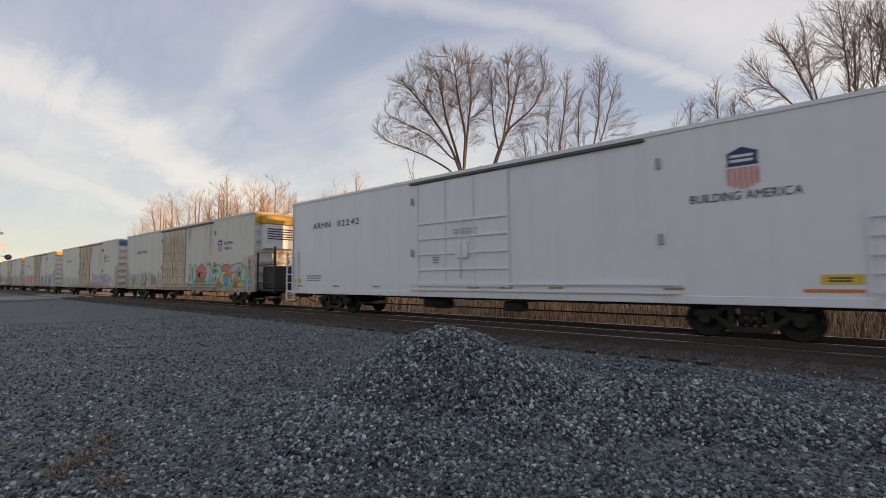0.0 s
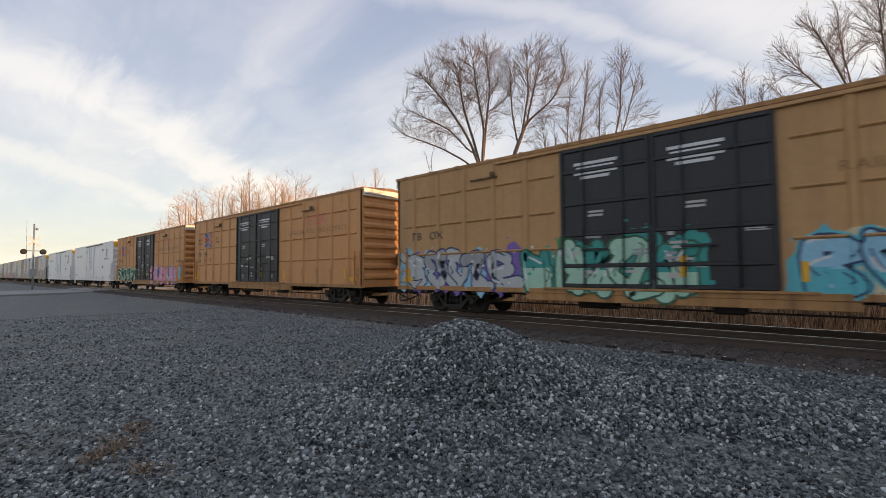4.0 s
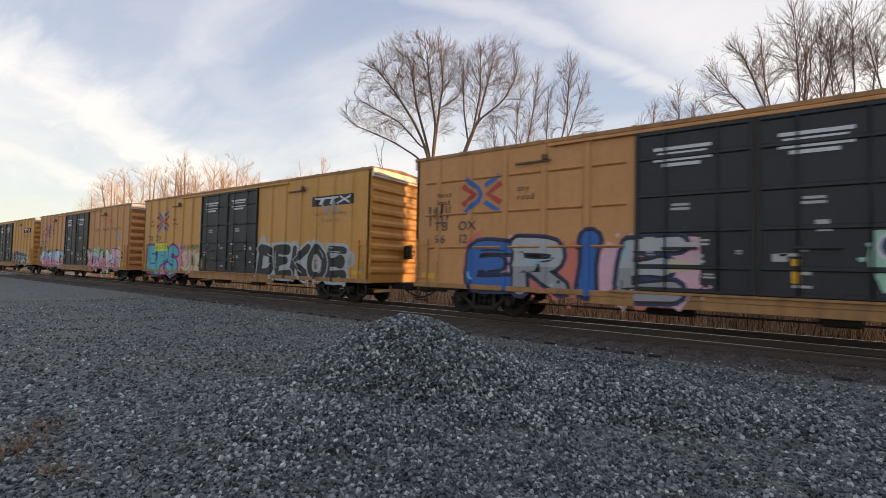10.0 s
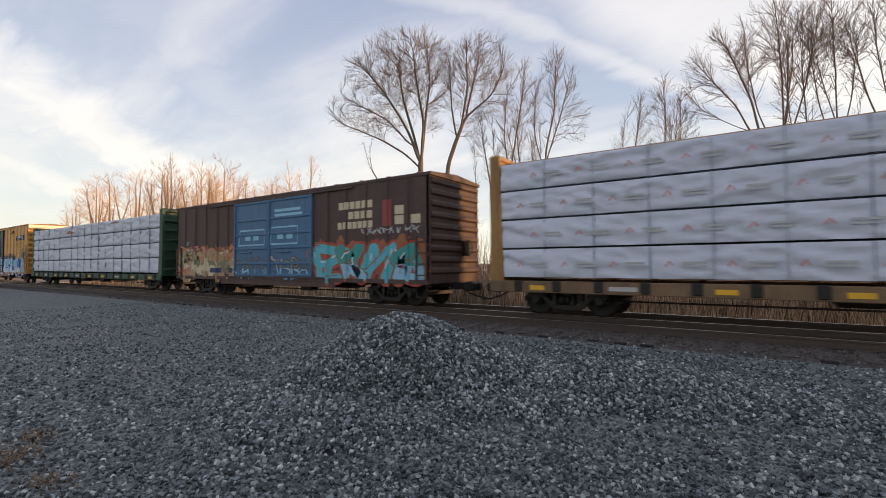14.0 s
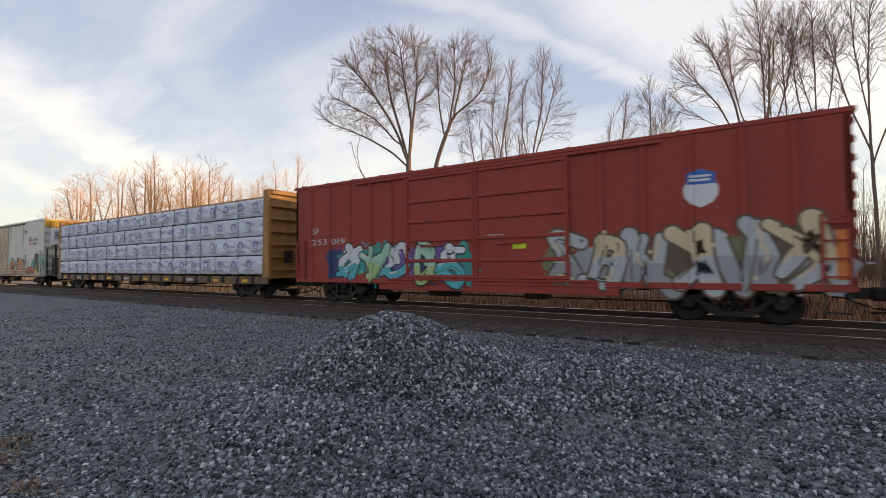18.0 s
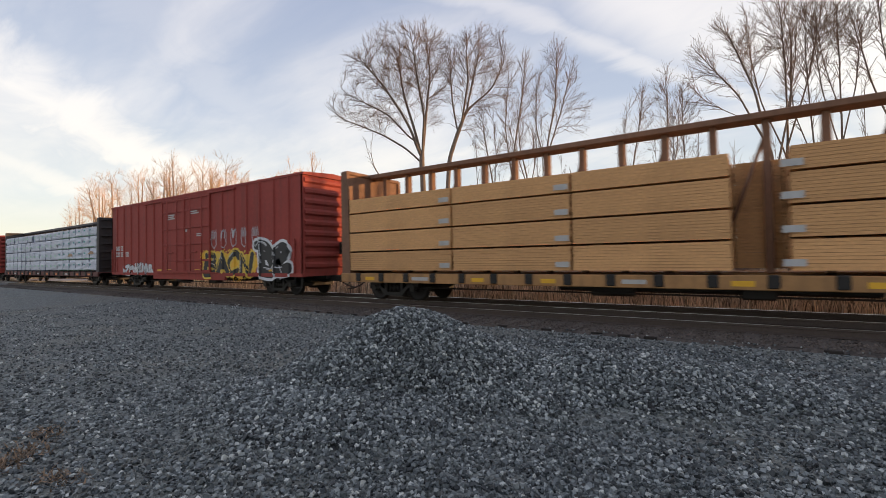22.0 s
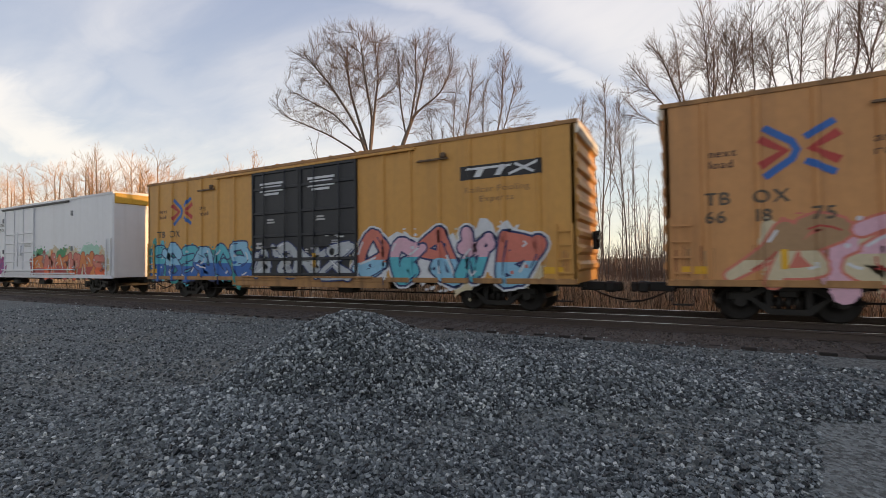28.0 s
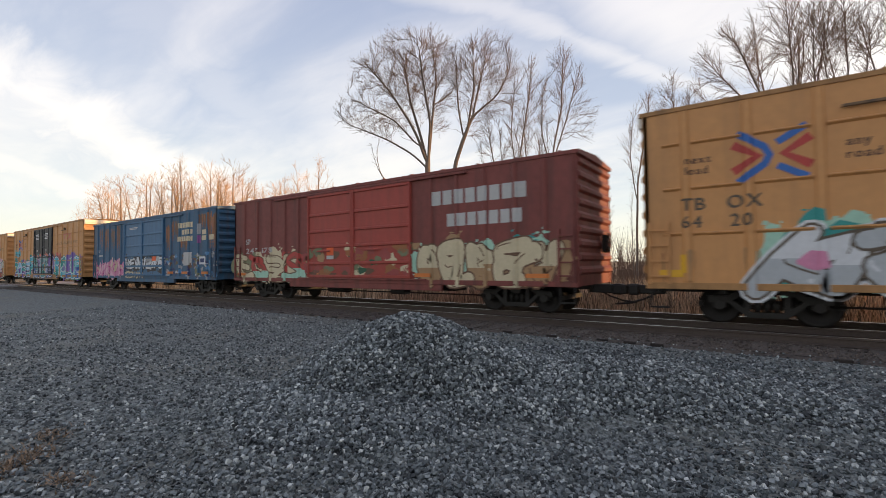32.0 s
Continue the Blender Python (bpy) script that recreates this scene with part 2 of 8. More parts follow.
M_TIETOP = material("dusty_tie_top", (0.080, 0.067, 0.058), 0.9, spread=0.35, big=1.5, fine=25.0, bump=0.5)
M_TIE = material("creosoted_timber", (0.02, 0.015, 0.012), 0.85, spread=0.4, big=1.5, fine=25.0, bump=0.6, per_object=0.3)
M_RAIL = material("rusty_rail_steel", (0.075, 0.056, 0.046), 0.65, 0.3, spread=0.3, fine=20.0)
M_RAILTOP = material("polished_rail_head", (0.6, 0.6, 0.6), 0.3, 1.0, spread=0.1)
M_ASPHALT = material("asphalt", (0.24, 0.235, 0.23), 0.85, spread=0.2, fine=40.0, bump=0.3)
M_BARK = material("grey_bark", (0.175, 0.138, 0.11), 0.9, spread=0.3, big=1.0, fine=18.0, bump=0.6)
M_TWIG = material("bare_twigs", (0.19, 0.125, 0.088), 0.9, spread=0.25, big=0.3, fine=6.0)
# orange sunlight on the far trees is put into both these colours
M_FARTWIG = material("sunlit_far_twigs", (0.60, 0.36, 0.17), 0.85, spread=0.25, big=0.3, fine=6.0)
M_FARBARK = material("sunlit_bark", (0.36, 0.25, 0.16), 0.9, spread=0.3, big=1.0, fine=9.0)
M_BLACK = material("dirty_black_steel", (0.011, 0.010, 0.009), 0.6, 0.1, spread=0.4, big=1.2, fine=16.0, dirt=(0.024, 0.018, 0.014), amount=0.4)
M_WHEEL = material("wheel_steel", (0.013, 0.011, 0.010), 0.65, 0.3, spread=0.4, big=2.0, fine=20.0)
M_GALV = material("galvanised_steel", (0.32, 0.33, 0.34), 0.5, 0.5, spread=0.2, fine=12.0)
M_TAN = material("ochre_boxcar_paint", (0.56, 0.275, 0.098), 0.55, spread=0.12, fine=5.0, dirt=(0.30, 0.16, 0.07), amount=0.45, streak=True)
M_YELLOW = material("yellow_boxcar_paint", (0.58, 0.30, 0.068), 0.5, spread=0.10, fine=5.0, dirt=(0.33, 0.18, 0.06), amount=0.4, streak=True)
M_TANOLD = material("faded_ochre_paint", (0.46, 0.265, 0.115), 0.65, spread=0.14, fine=5.0, dirt=(0.26, 0.145, 0.08), amount=0.5, streak=True)
M_DOORBLACK = material("black_door_paint", (0.012, 0.014, 0.019), 0.5, spread=0.3, fine=7.0, dirt=(0.04, 0.037, 0.036), amount=0.35, streak=True)
M_WHITE = material("white_reefer_paint", (0.70, 0.71, 0.73), 0.4, spread=0.04, fine=3.0, dirt=(0.46, 0.45, 0.43), amount=0.22, streak=True)
M_WHITEOLD = material("stained_cream_paint", (0.60, 0.58, 0.53), 0.55, spread=0.08, fine=4.0, dirt=(0.42, 0.29, 0.17), amount=0.35, streak=True)
M_DOOROLD = material("stained_white_door_paint", (0.56, 0.47, 0.35), 0.55, spread=0.18, fine=6.0, dirt=(0.27, 0.115, 0.04), amount=1.0, streak=True)
M_HOPPER = material("weathered_cream_hopper_paint", (0.55, 0.53, 0.47), 0.55, spread=0.08, fine=4.0, dirt=(0.42, 0.34, 0.22), amount=0.5, streak=True)
M_RED = material("boxcar_red_paint", (0.295, 0.044, 0.032), 0.75, spread=0.18, fine=5.0, dirt=(0.12, 0.035, 0.028), amount=0.5, streak=True)
M_BRIGHTRED = material("red_door_paint", (0.34, 0.05, 0.035), 0.55, spread=0.15, fine=5.0, dirt=(0.14, 0.04, 0.03), amount=0.5, streak=True)
M_MAROON = material("faded_maroon_paint", (0.205, 0.052, 0.042), 0.65, spread=0.2, fine=5.0, dirt=(0.055, 0.03, 0.026), amount=0.7, streak=True)
M_BROWN = material("weathered_brown_paint", (0.085, 0.05, 0.042), 0.7, spread=0.2, fine=5.0, dirt=(0.04, 0.03, 0.028), amount=0.7, streak=True)
M_BLUE = material("faded_blue_paint", (0.035, 0.11, 0.20), 0.6, spread=0.2, fine=5.0, dirt=(0.09, 0.05, 0.035), amount=0.75, streak=True)
M_DOORBLUE = material("blue_door_paint", (0.045, 0.14, 0.26), 0.55, spread=0.12, fine=5.0, dirt=(0.03, 0.06, 0.11), amount=0.5, streak=True)
M_GREEN = material("green_flatcar_paint", (0.025, 0.07, 0.04), 0.6, spread=0.2, fine=6.0, dirt=GRIME, amount=0.5, streak=True)
M_OCHRE = material("yellow_flatcar_paint", (0.34, 0.18, 0.05), 0.6, spread=0.25, fine=6.0, dirt=(0.06, 0.04, 0.027), amount=0.85, streak=True)
M_SILLBROWN = material("rusty_brown_sill_paint", (0.17, 0.105, 0.055), 0.7, spread=0.3, fine=6.0, dirt=(0.05, 0.036, 0.028), amount=0.8, streak=True)
M_DARKCAR = material("black_flatcar_paint", (0.03, 0.028, 0.03), 0.6, spread=0.2, fine=6.0, dirt=GRIME, amount=0.5, streak=True)
M_OXIDE = material("oxide_red_flatcar_paint", (0.12, 0.035, 0.03), 0.65, spread=0.2, fine=6.0, dirt=GRIME, amount=0.5, streak=True)
M_WRAP = material("white_lumber_wrap", (0.53, 0.56, 0.63), 0.5, spread=0.09, big=0.8, fine=3.5, bump=1.0, per_object=0.06)
M_WRAP2 = material("lilac_white_lumber_wrap", (0.55, 0.58, 0.67), 0.5, spread=0.07, big=0.8, fine=3.5, bump=1.0, per_object=0.05)
M_LUMBER = material("sawn_pine", (0.57, 0.315, 0.135), 0.8, spread=0.24, big=0.9, fine=14.0, per_object=0.12, bump=0.3)
M_SILLTAN = material("dirty_ochre_sill_paint", (0.36, 0.19, 0.07), 0.65, spread=0.25, fine=6.0, dirt=(0.10, 0.055, 0.03), amount=0.8, streak=True)
M_TRACK = material("grimy_door_track", (0.10, 0.095, 0.09), 0.6, 0.2, spread=0.25, fine=8.0)
M_SILLOLD = material("rust_stained_sill_paint", (0.42, 0.34, 0.25), 0.65, spread=0.3, fine=7.0, dirt=(0.15, 0.07, 0.035), amount=1.0, streak=True)
M_BEAMBROWN = material("rusty_brown_beam_paint", (0.20, 0.105, 0.062), 0.75, spread=0.3, fine=6.0, dirt=(0.09, 0.05, 0.035), amount=0.7, streak=True)
M_STRAP = material("grey_wrap_seam", (0.30, 0.34, 0.40), 0.6, spread=0.15)
M_ZINC = material("weathered_zinc_roof", (0.60, 0.56, 0.48), 0.45, 0.3, spread=0.12, big=0.8, fine=6.0, dirt=(0.34, 0.27, 0.18), amount=0.4, streak=True)
M_SHINE = material("warm_yellow_end_panel", (0.62, 0.36, 0.03), 0.5, spread=0.1)


# ---- meshes ----
class Build:
    """Collects faces into one mesh."""

    def __init__(self):
        self.v, self.f, self.m, self.s = [], [], [], []

    def add(self, verts, faces, mat=0, smooth=False):
        k = len(self.v)
        self.v.extend(verts)
        for f in faces:
            self.f.append(tuple(i + k for i in f))
            self.m.append(mat)
            self.s.append(smooth)
        return self

    def box(self, x0, x1, y0, y1, z0, z1, mat=0, c=0.0):
        """A box; c cuts its edges."""
        if c <= 0:
            v = [(x, y, z) for x in (x0, x1) for y in (y0, y1) for z in (z0, z1)]
            f = [(0, 1, 3, 2), (4, 6, 7, 5), (0, 4, 5, 1), (2, 3, 7, 6), (0, 2, 6, 4), (1, 5, 7, 3)]
            return self.add(v, f, mat)
        c = min(c, (x1 - x0) * 0.45, (y1 - y0) * 0.45, (z1 - z0) * 0.45)
        prof = [(y0 + c, z0), (y1 - c, z0), (y1, z0 + c), (y1, z1 - c), (y1 - c, z1), (y0 + c, z1), (y0, z1 - c), (y0, z0 + c)]
        ym, zm = (y0 + y1) / 2, (z0 + z1) / 2
        ky, kz = 1 - 2 * c / (y1 - y0), 1 - 2 * c / (z1 - z0)
        inner = [(ym + (y - ym) * ky, zm + (z - zm) * kz) for y, z in prof]
        v = [(x0, y, z) for y, z in inner] + [(x0 + c, y, z) for y, z in prof] + [(x1 - c, y, z) for y, z in prof] + [(x1, y, z) for y, z in inner]
        f = [tuple(reversed(range(8))), tuple(range(24, 32))]
        for r in range(3):
            for i in range(8):
                j = (i + 1) % 8
                f.append((r * 8 + i, r * 8 + j, r * 8 + 8 + j, r * 8 + 8 + i))
        return self.add(v, f, mat)

    def prism(self, prof, a, b, axis="x", mat=0, smooth=False):
        """A closed profile swept from a to b; the profile is (y, z) for x, (x, z) for y, (x, y) for z."""
        n = len(prof)
        put = {"x": lambda p, t: (t, p[0], p[1]), "y": lambda p, t: (p[0], t, p[1]), "z": lambda p, t: (p[0], p[1], t)}[axis]
        v = [put(p, a) for p in prof] + [put(p, b) for p in prof]
        f = [(i, (i + 1) % n, n + (i + 1) % n, n + i) for i in range(n)]
        self.add(v, f, mat, smooth)
        k = len(self.v) - 2 * n
        for cap in (tuple(k + i for i in reversed(range(n))), tuple(k + n + i for i in range(n))):
            self.f.append(cap)
            self.m.append(mat)
            self.s.append(False)
        return self

    def rod(self, p, q, r, n=6, mat=0, r2=None):
        p, q = Vector(p), Vector(q)
        d = (q - p).normalized()
        a = d.orthogonal().normalized()
        b = d.cross(a)
        r2 = r if r2 is None else r2
        ring = [(math.cos(2 * math.pi * i / n), math.sin(2 * math.pi * i / n)) for i in range(n)]
        v = [tuple(p + a * (c * r) + b * (s * r)) for c, s in ring] + [tuple(q + a * (c * r2) + b * (s * r2)) for c, s in ring]
        f = [(i, (i + 1) % n, n + (i + 1) % n, n + i) for i in range(n)]
        self.add(v, f, mat, True)
        self.add([], [])
        k = len(self.v) - 2 * n
        self.f += [tuple(k + i for i in reversed(range(n))), tuple(k + n + i for i in range(n))]
        self.m += [mat, mat]
        self.s += [False, False]
        return self

    def mesh(self, name, *mats):
        me = bpy.data.meshes.new(name)
        me.from_pydata(self.v, [], self.f)
        for m in mats:
            me.materials.append(m)
        me.polygons.foreach_set("material_index", self.m)
        me.polygons.foreach_set("use_smooth", self.s)
        bm = bmesh.new()
        bm.from_mesh(me)
        bmesh.ops.recalc_face_normals(bm, faces=bm.faces)
        bm.to_mesh(me)
        bm.free()
        return me


MESHES = {}


def shared(key, make, *mats):
    """A mesh that alike parts share."""
    k = (key, *[m.name for m in mats])
    if k not in MESHES:
        MESHES[k] = make().mesh(key if isinstance(key, str) else key[0], *mats)
    return MESHES[k]


def piece(name, mesh, parent=None, at=(0, 0, 0), rz=0.0, label=""):
    """A mesh object under a thing or a part."""
    ob = new(name, mesh)
    ob.parent = parent
    ob.matrix_basis = pose(*at, 0, 0, rz)
    if label:
        tagged(ob, label)
    return ob


def raw_mesh(name, v, f, mats, mat_index=None, smooth=False):
    """A large mesh straight from arrays."""
    v, f = np.asarray(v, np.float32), np.asarray(f, np.int32)
    me = bpy.data.meshes.new(name)
    me.vertices.add(len(v))
    me.vertices.foreach_set("co", v.ravel())
    k = f.shape[1]
    me.loops.add(f.size)
    me.loops.foreach_set("vertex_index", f.ravel())
    me.polygons.add(len(f))
    me.polygons.foreach_set("loop_start", np.arange(0, f.size, k, dtype=np.int32))
    me.polygons.foreach_set("loop_total", np.full(len(f), k, np.int32))
    for m in mats:
        me.materials.append(m)
    if mat_index is not None:
        me.polygons.foreach_set("material_index", np.asarray(mat_index, np.int32))
    me.polygons.foreach_set("use_smooth", np.full(len(f), smooth))
    me.update(calc_edges=True)
    return me


# ---- ground ----
def hump(x, y, cx, cy, rx, ry, turn):
    """A rounded cone: 1 at its top, 0 outside."""
    a = radians(turn)
    dx, dy = x - cx, y - cy
    u, w = (dx * np.cos(a) + dy * np.sin(a)) / rx, (-dx * np.sin(a) + dy * np.cos(a)) / ry
    r = np.sqrt(u * u + w * w)
    return np.clip(1 - r, 0, 1) * (1 - 0.25 * np.exp(-(r / 0.18) ** 2) * 0.5) + 0.0 * r


def waves(x, y):
    return (0.035 * np.sin(0.9 * x + 0.4 * y) * np.sin(0.7 * y - 0.3 * x + 1.0) + 0.018 * np.sin(2.3 * x - 1.1 * y) + 0.012 * np.sin(3.7 * y + 1.9 * x + 0.5))


def ground_height(x, y):
    """The lot before the track with its heap of stone, the ballast and the field behind."""
    x, y = np.asarray(x, float), np.asarray(y, float)
    z = np.where(y < 7.5, -0.2, -0.2 + 0.12 * np.clip((y - 7.5) / 2.3, 0, 1))
    z = np.where(y > 9.84, -0.026, z)
    z = np.where(y > 16.0, -0.026 - np.clip(y - 16.0, 0, 2.0) * 0.16, z)
    near = np.clip((9.8 - y) / 2.0, 0, 1) * np.clip((60 - np.abs(x)) / 20, 0, 1)
    z = z + waves(x, y) * near
    z = z + 0.93 * hump(x, y, -4.55, 5.45, 2.1, 1.65, 25)
    z = z + 0.42 * hump(x, y, -2.6, 6.2, 3.4, 1.7, 18)
    z = z + 0.30 * hump(x, y, -4.4, 4.1, 2.2, 1.9, 20)
    z = z + 0.22 * hump(x, y, -0.2, 7.0, 3.2, 1.5, 10)
    return z


def make_ground():
    def axis(lo, hi, steps):
        return np.concatenate([np.linspace(a, b, n, endpoint=False) for a, b, n in steps] + [[hi]])
    xs = axis(0, 2500, [(-2500, -300, 10), (-300, -60, 24), (-60, -14, 46), (-14, 8, 200), (8, 60, 40), (60, 300, 20), (300, 2500, 10)])
    ys = axis(0, 2500, [(-2500, -60, 8), (-60, -2, 20), (-2, 9.6, 112), (9.6, 9.9, 6), (9.9, 15.9, 14), (15.9, 18, 10), (18, 60, 20), (60, 2500, 14)])
    X, Y = np.meshgrid(xs, ys)
    Z = ground_height(X, Y)
    n, m = X.shape
    v = np.stack([X, Y, Z], -1).reshape(-1, 3)
    i, j = np.meshgrid(np.arange(n - 1), np.arange(m - 1), indexing="ij")
    a = (i * m + j).ravel()
    f = np.stack([a, a + 1, a + m + 1, a + m], 1)
    cy, cx = v[f].mean(1)[:, 1], v[f].mean(1)[:, 0]
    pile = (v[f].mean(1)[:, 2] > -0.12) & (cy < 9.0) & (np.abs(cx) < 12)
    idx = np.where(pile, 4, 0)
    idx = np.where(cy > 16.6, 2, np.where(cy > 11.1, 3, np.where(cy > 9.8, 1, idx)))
    ob = new("ground", raw_mesh("ground", v, f, [M_GRAVEL, M_BALLAST, M_FIELD, M_SHADYBALLAST, M_GAPSHADE], idx, True))
    tagged(ob, "grey crushed stone lot beside a railway, dead grass behind", "ground", kind="structure")


make_ground()


RAIL = 0.16            # top of the rails


def make_track():
    # rails: head, web and foot in one profile
    prof = [(-0.075, -0.172), (0.075, -0.172), (0.075, -0.160), (0.012, -0.14), (0.012, -0.045), (0.036, -0.035), (0.036, -0.004),
            (0.030, 0.0), (-0.030, 0.0), (-0.036, -0.004), (-0.036, -0.035), (-0.012, -0.045), (-0.012, -0.14), (-0.075, -0.160)]
    for y in (11.19, YC - 0.7525, YC + 0.7525):
        ob = new("rail")
        ob.matrix_basis = pose(0, y, RAIL)
        piece("rail_body", shared("rail_body", lambda: Build().prism(prof, -600, 900, "x", 0), M_RAIL), ob)
        piece("rail_head", shared("rail_head", lambda: Build().box(-600, 900, -0.030, 0.030, -0.002, 0.0015, 0), M_RAILTOP), ob, label="polished running surface")
        tagged(ob, "rusty steel rail with a polished head", "rail", "running rails")
    # long ties that also carry a third rail
    tie = shared("tie", lambda: Build().box(-0.125, 0.125, 9.83, 14.65, -0.24, -0.018, 0, 0.012).box(-0.12, 0.12, 9.86, 14.6, -0.03, -0.012, 1), M_TIE, M_TIETOP)
    plate = shared("tie_plate", lambda: Build().box(-0.09, 0.09, -0.18, 0.18, -0.014, 0.0, 0, 0.004), M_RAIL)
    rng = random.Random(4)
    for i in range(-110, 40):
        t = new("railway_tie", tie)
        t.matrix_basis = pose(i * 0.56 + rng.uniform(-0.03, 0.03), rng.uniform(-0.05, 0.05), rng.uniform(-0.008, 0.0))
        tagged(t, "dark creosoted timber railway tie in ballast", "railway tie", "ties under the track")
        for y in (11.19, YC - 0.7525, YC + 0.7525):
            piece("tie_plate", plate, t, (0, y, 0))


make_track()


# ---- rolling stock ----
W2 = 1.57              # half the width of a car


def wheel_mesh():
    b = Build()
    n, rings = 18, [(0.42, -0.065), (0.457, -0.062), (0.46, -0.045), (0.425, -0.03), (0.42, 0.06), (0.36, 0.06), (0.33, 0.03), (0.16, 0.01), (0.13, 0.07), (0.0, 0.075)]
    rings = [(0.0, -0.06), (0.3, -0.06)] + rings
    v, f = [], []
    for r, y in rings:
        for i in range(n):
            a = 2 * math.pi * i / n
            v.append((r * math.cos(a), -y, r * math.sin(a)))
    for k in range(len(rings) - 1):
        for i in range(n):
            j = (i + 1) % n
            f.append((k * n + i, k * n + j, k * n + n + j, k * n + n + i))
    b.add(v, f, 0, True)
    return b


def truck_frame_mesh():
    """Two cast side frames with a spring nest, a bolster and axles."""
    b = Build()
    for s in (-1, 1):
        y0, y1 = s * 1.0 - 0.09, s * 1.0 + 0.09
        top = [(-1.12, 0.50), (-1.12, 0.64), (-0.72, 0.66), (-0.45, 0.84), (0.45, 0.84), (0.72, 0.66), (1.12, 0.64), (1.12, 0.50), (0.70, 0.50), (0.42, 0.70), (-0.42, 0.70), (-0.70, 0.50)]
        b.prism([(x, z) for x, z in top], y0, y1, "y")
        low = [(-0.74, 0.52), (-0.62, 0.54), (-0.30, 0.30), (0.30, 0.30), (0.62, 0.54), (0.74, 0.52), (0.38, 0.18), (-0.38, 0.18)]
        b.prism(low, y0, y1, "y")
        for x in (-0.36, 0.36):
            b.box(x - 0.06, x + 0.06, y0 + 0.01, y1 - 0.01, 0.28, 0.72)
        for x in (-0.17, 0.0, 0.17):
            b.rod((x, s * 1.0, 0.30), (x, s * 1.0, 0.56), 0.07, 8)
        for x in (-0.89, 0.89):
            b.rod((x, s * 0.92, 0.45), (x, s * 1.16, 0.45), 0.11, 10)
            b.box(x - 0.14, x + 0.14, y0, y1, 0.36, 0.56, 0, 0.03)
    b.box(-0.17, 0.17, -1.1, 1.1, 0.55, 0.72, 0, 0.03)
    b.rod((0, 0, 0.7), (0, 0, 0.9), 0.2, 12)
    for x in (-0.89, 0.89):
        b.rod((x, -0.8, 0.45), (x, 0.8, 0.45), 0.08, 8)
    for x in (-1.3, 1.3):
        b.box(x - 0.05, x + 0.05, -0.85, 0.85, 0.38, 0.5)
    return b


def add_trucks(car, a, b):
    for x in (a, b):
        t = piece("truck", shared("truck_frame", truck_frame_mesh, M_BLACK), car, (x, 0, RAIL), label="black cast steel freight truck")
        for dx in (-0.89, 0.89):
            for s in (-1, 1):
                piece("wheel", shared("wheel", wheel_mesh, M_WHEEL), t, (dx, s * 0.7525, 0.42), 0 if s < 0 else 180)


def coupler_mesh():
    b = Build()
    b.box(-0.55, 0.35, -0.10, 0.10, 0.74, 0.98, 0, 0.02)
    b.box(-0.62, -0.30, -0.17, 0.17, 0.70, 1.00, 0, 0.05)
    b.box(-0.78, -0.60, -0.20, -0.06, 0.72, 0.98, 0, 0.04)
    b.box(-0.74, -0.60, 0.05, 0.17, 0.72, 0.98, 0, 0.04)
    pts = [(0.15, -0.35, 0.78), (-0.15, -0.36, 0.62), (-0.5, -0.36, 0.50), (-0.9, -0.30, 0.46)]
    for p, q in zip(pts, pts[1:]):
        b.rod(p, q, 0.028, 6)
    b.rod((0.25, -1.3, 0.80), (0.25, -0.2, 0.86), 0.018, 5)
    b.rod((0.25, -1.3, 0.80), (0.20, -1.45, 0.62), 0.018, 5)
    return b


def add_couplers(car, length):
    piece("coupler", shared("coupler", coupler_mesh, M_BLACK), car, (-0.1, 0, 0), label="rusty knuckle coupler with an air hose")
    piece("coupler", shared("coupler", coupler_mesh, M_BLACK), car, (length + 0.1, 0, 0), 180, "rusty knuckle coupler with an air hose")


def underframe_mesh(length, deep):
    b = Build()
    b.box(0.1, length - 0.1, -0.35, 0.35, 0.84, 1.04)
    mid = length / 2
    if deep < 0.7:
        b.box(mid - 3.5, mid + 3.5, -0.42, 0.42, deep, 0.80, 0, 0.05)
    for x in np.linspace(1.6, length - 1.6, 9):
        b.box(x - 0.06, x + 0.06, -1.4, 1.4, 0.88, 1.0)
    b.rod((mid - 2.4, -0.75, 0.72), (mid - 1.3, -0.75, 0.72), 0.19, 12)
    b.box(mid + 1.0, mid + 1.7, -0.95, -0.55, 0.55, 0.85, 0, 0.04)
    b.rod((3.0, -0.9, 0.62), (length - 3.0, -0.9, 0.62), 0.025, 5)
    return b


def ladder_mesh(z0, z1, w, n):
    b = Build()
    for x in (0.0, w):
        b.box(x - 0.03, x + 0.03, -0.05, 0.0, z0, z1)
    for i in range(n):
        z = z0 + (i + 0.5) * (z1 - z0) / n
        b.box(0, w, -0.075, -0.045, z - 0.02, z + 0.02)
    return b


def end_mesh(z0, z1, n, base):
    """A corrugated end: level ridges pressed outwards; the outer face looks to -x."""
    b = Build()
    prof = [(0.10, z0), (0.02, z0)]
    h = (z1 - z0 - base) / n
    for i in range(n):
        z = z0 + base + i * h
        prof += [(0.0, z + h * 0.12), (-0.075, z + h * 0.30), (-0.075, z + h * 0.55), (0.0, z + h * 0.78)]
    prof += [(0.02, z1), (0.10, z1)]
    b.prism(prof, -W2 + 0.07, W2 - 0.07, "y")
    for s in (-1, 1):
        b.box(-0.02, 0.12, s * (W2 - 0.06) - 0.06, s * (W2 - 0.06) + 0.06, z0 - 0.02, z1, 0, 0.02)
    return b


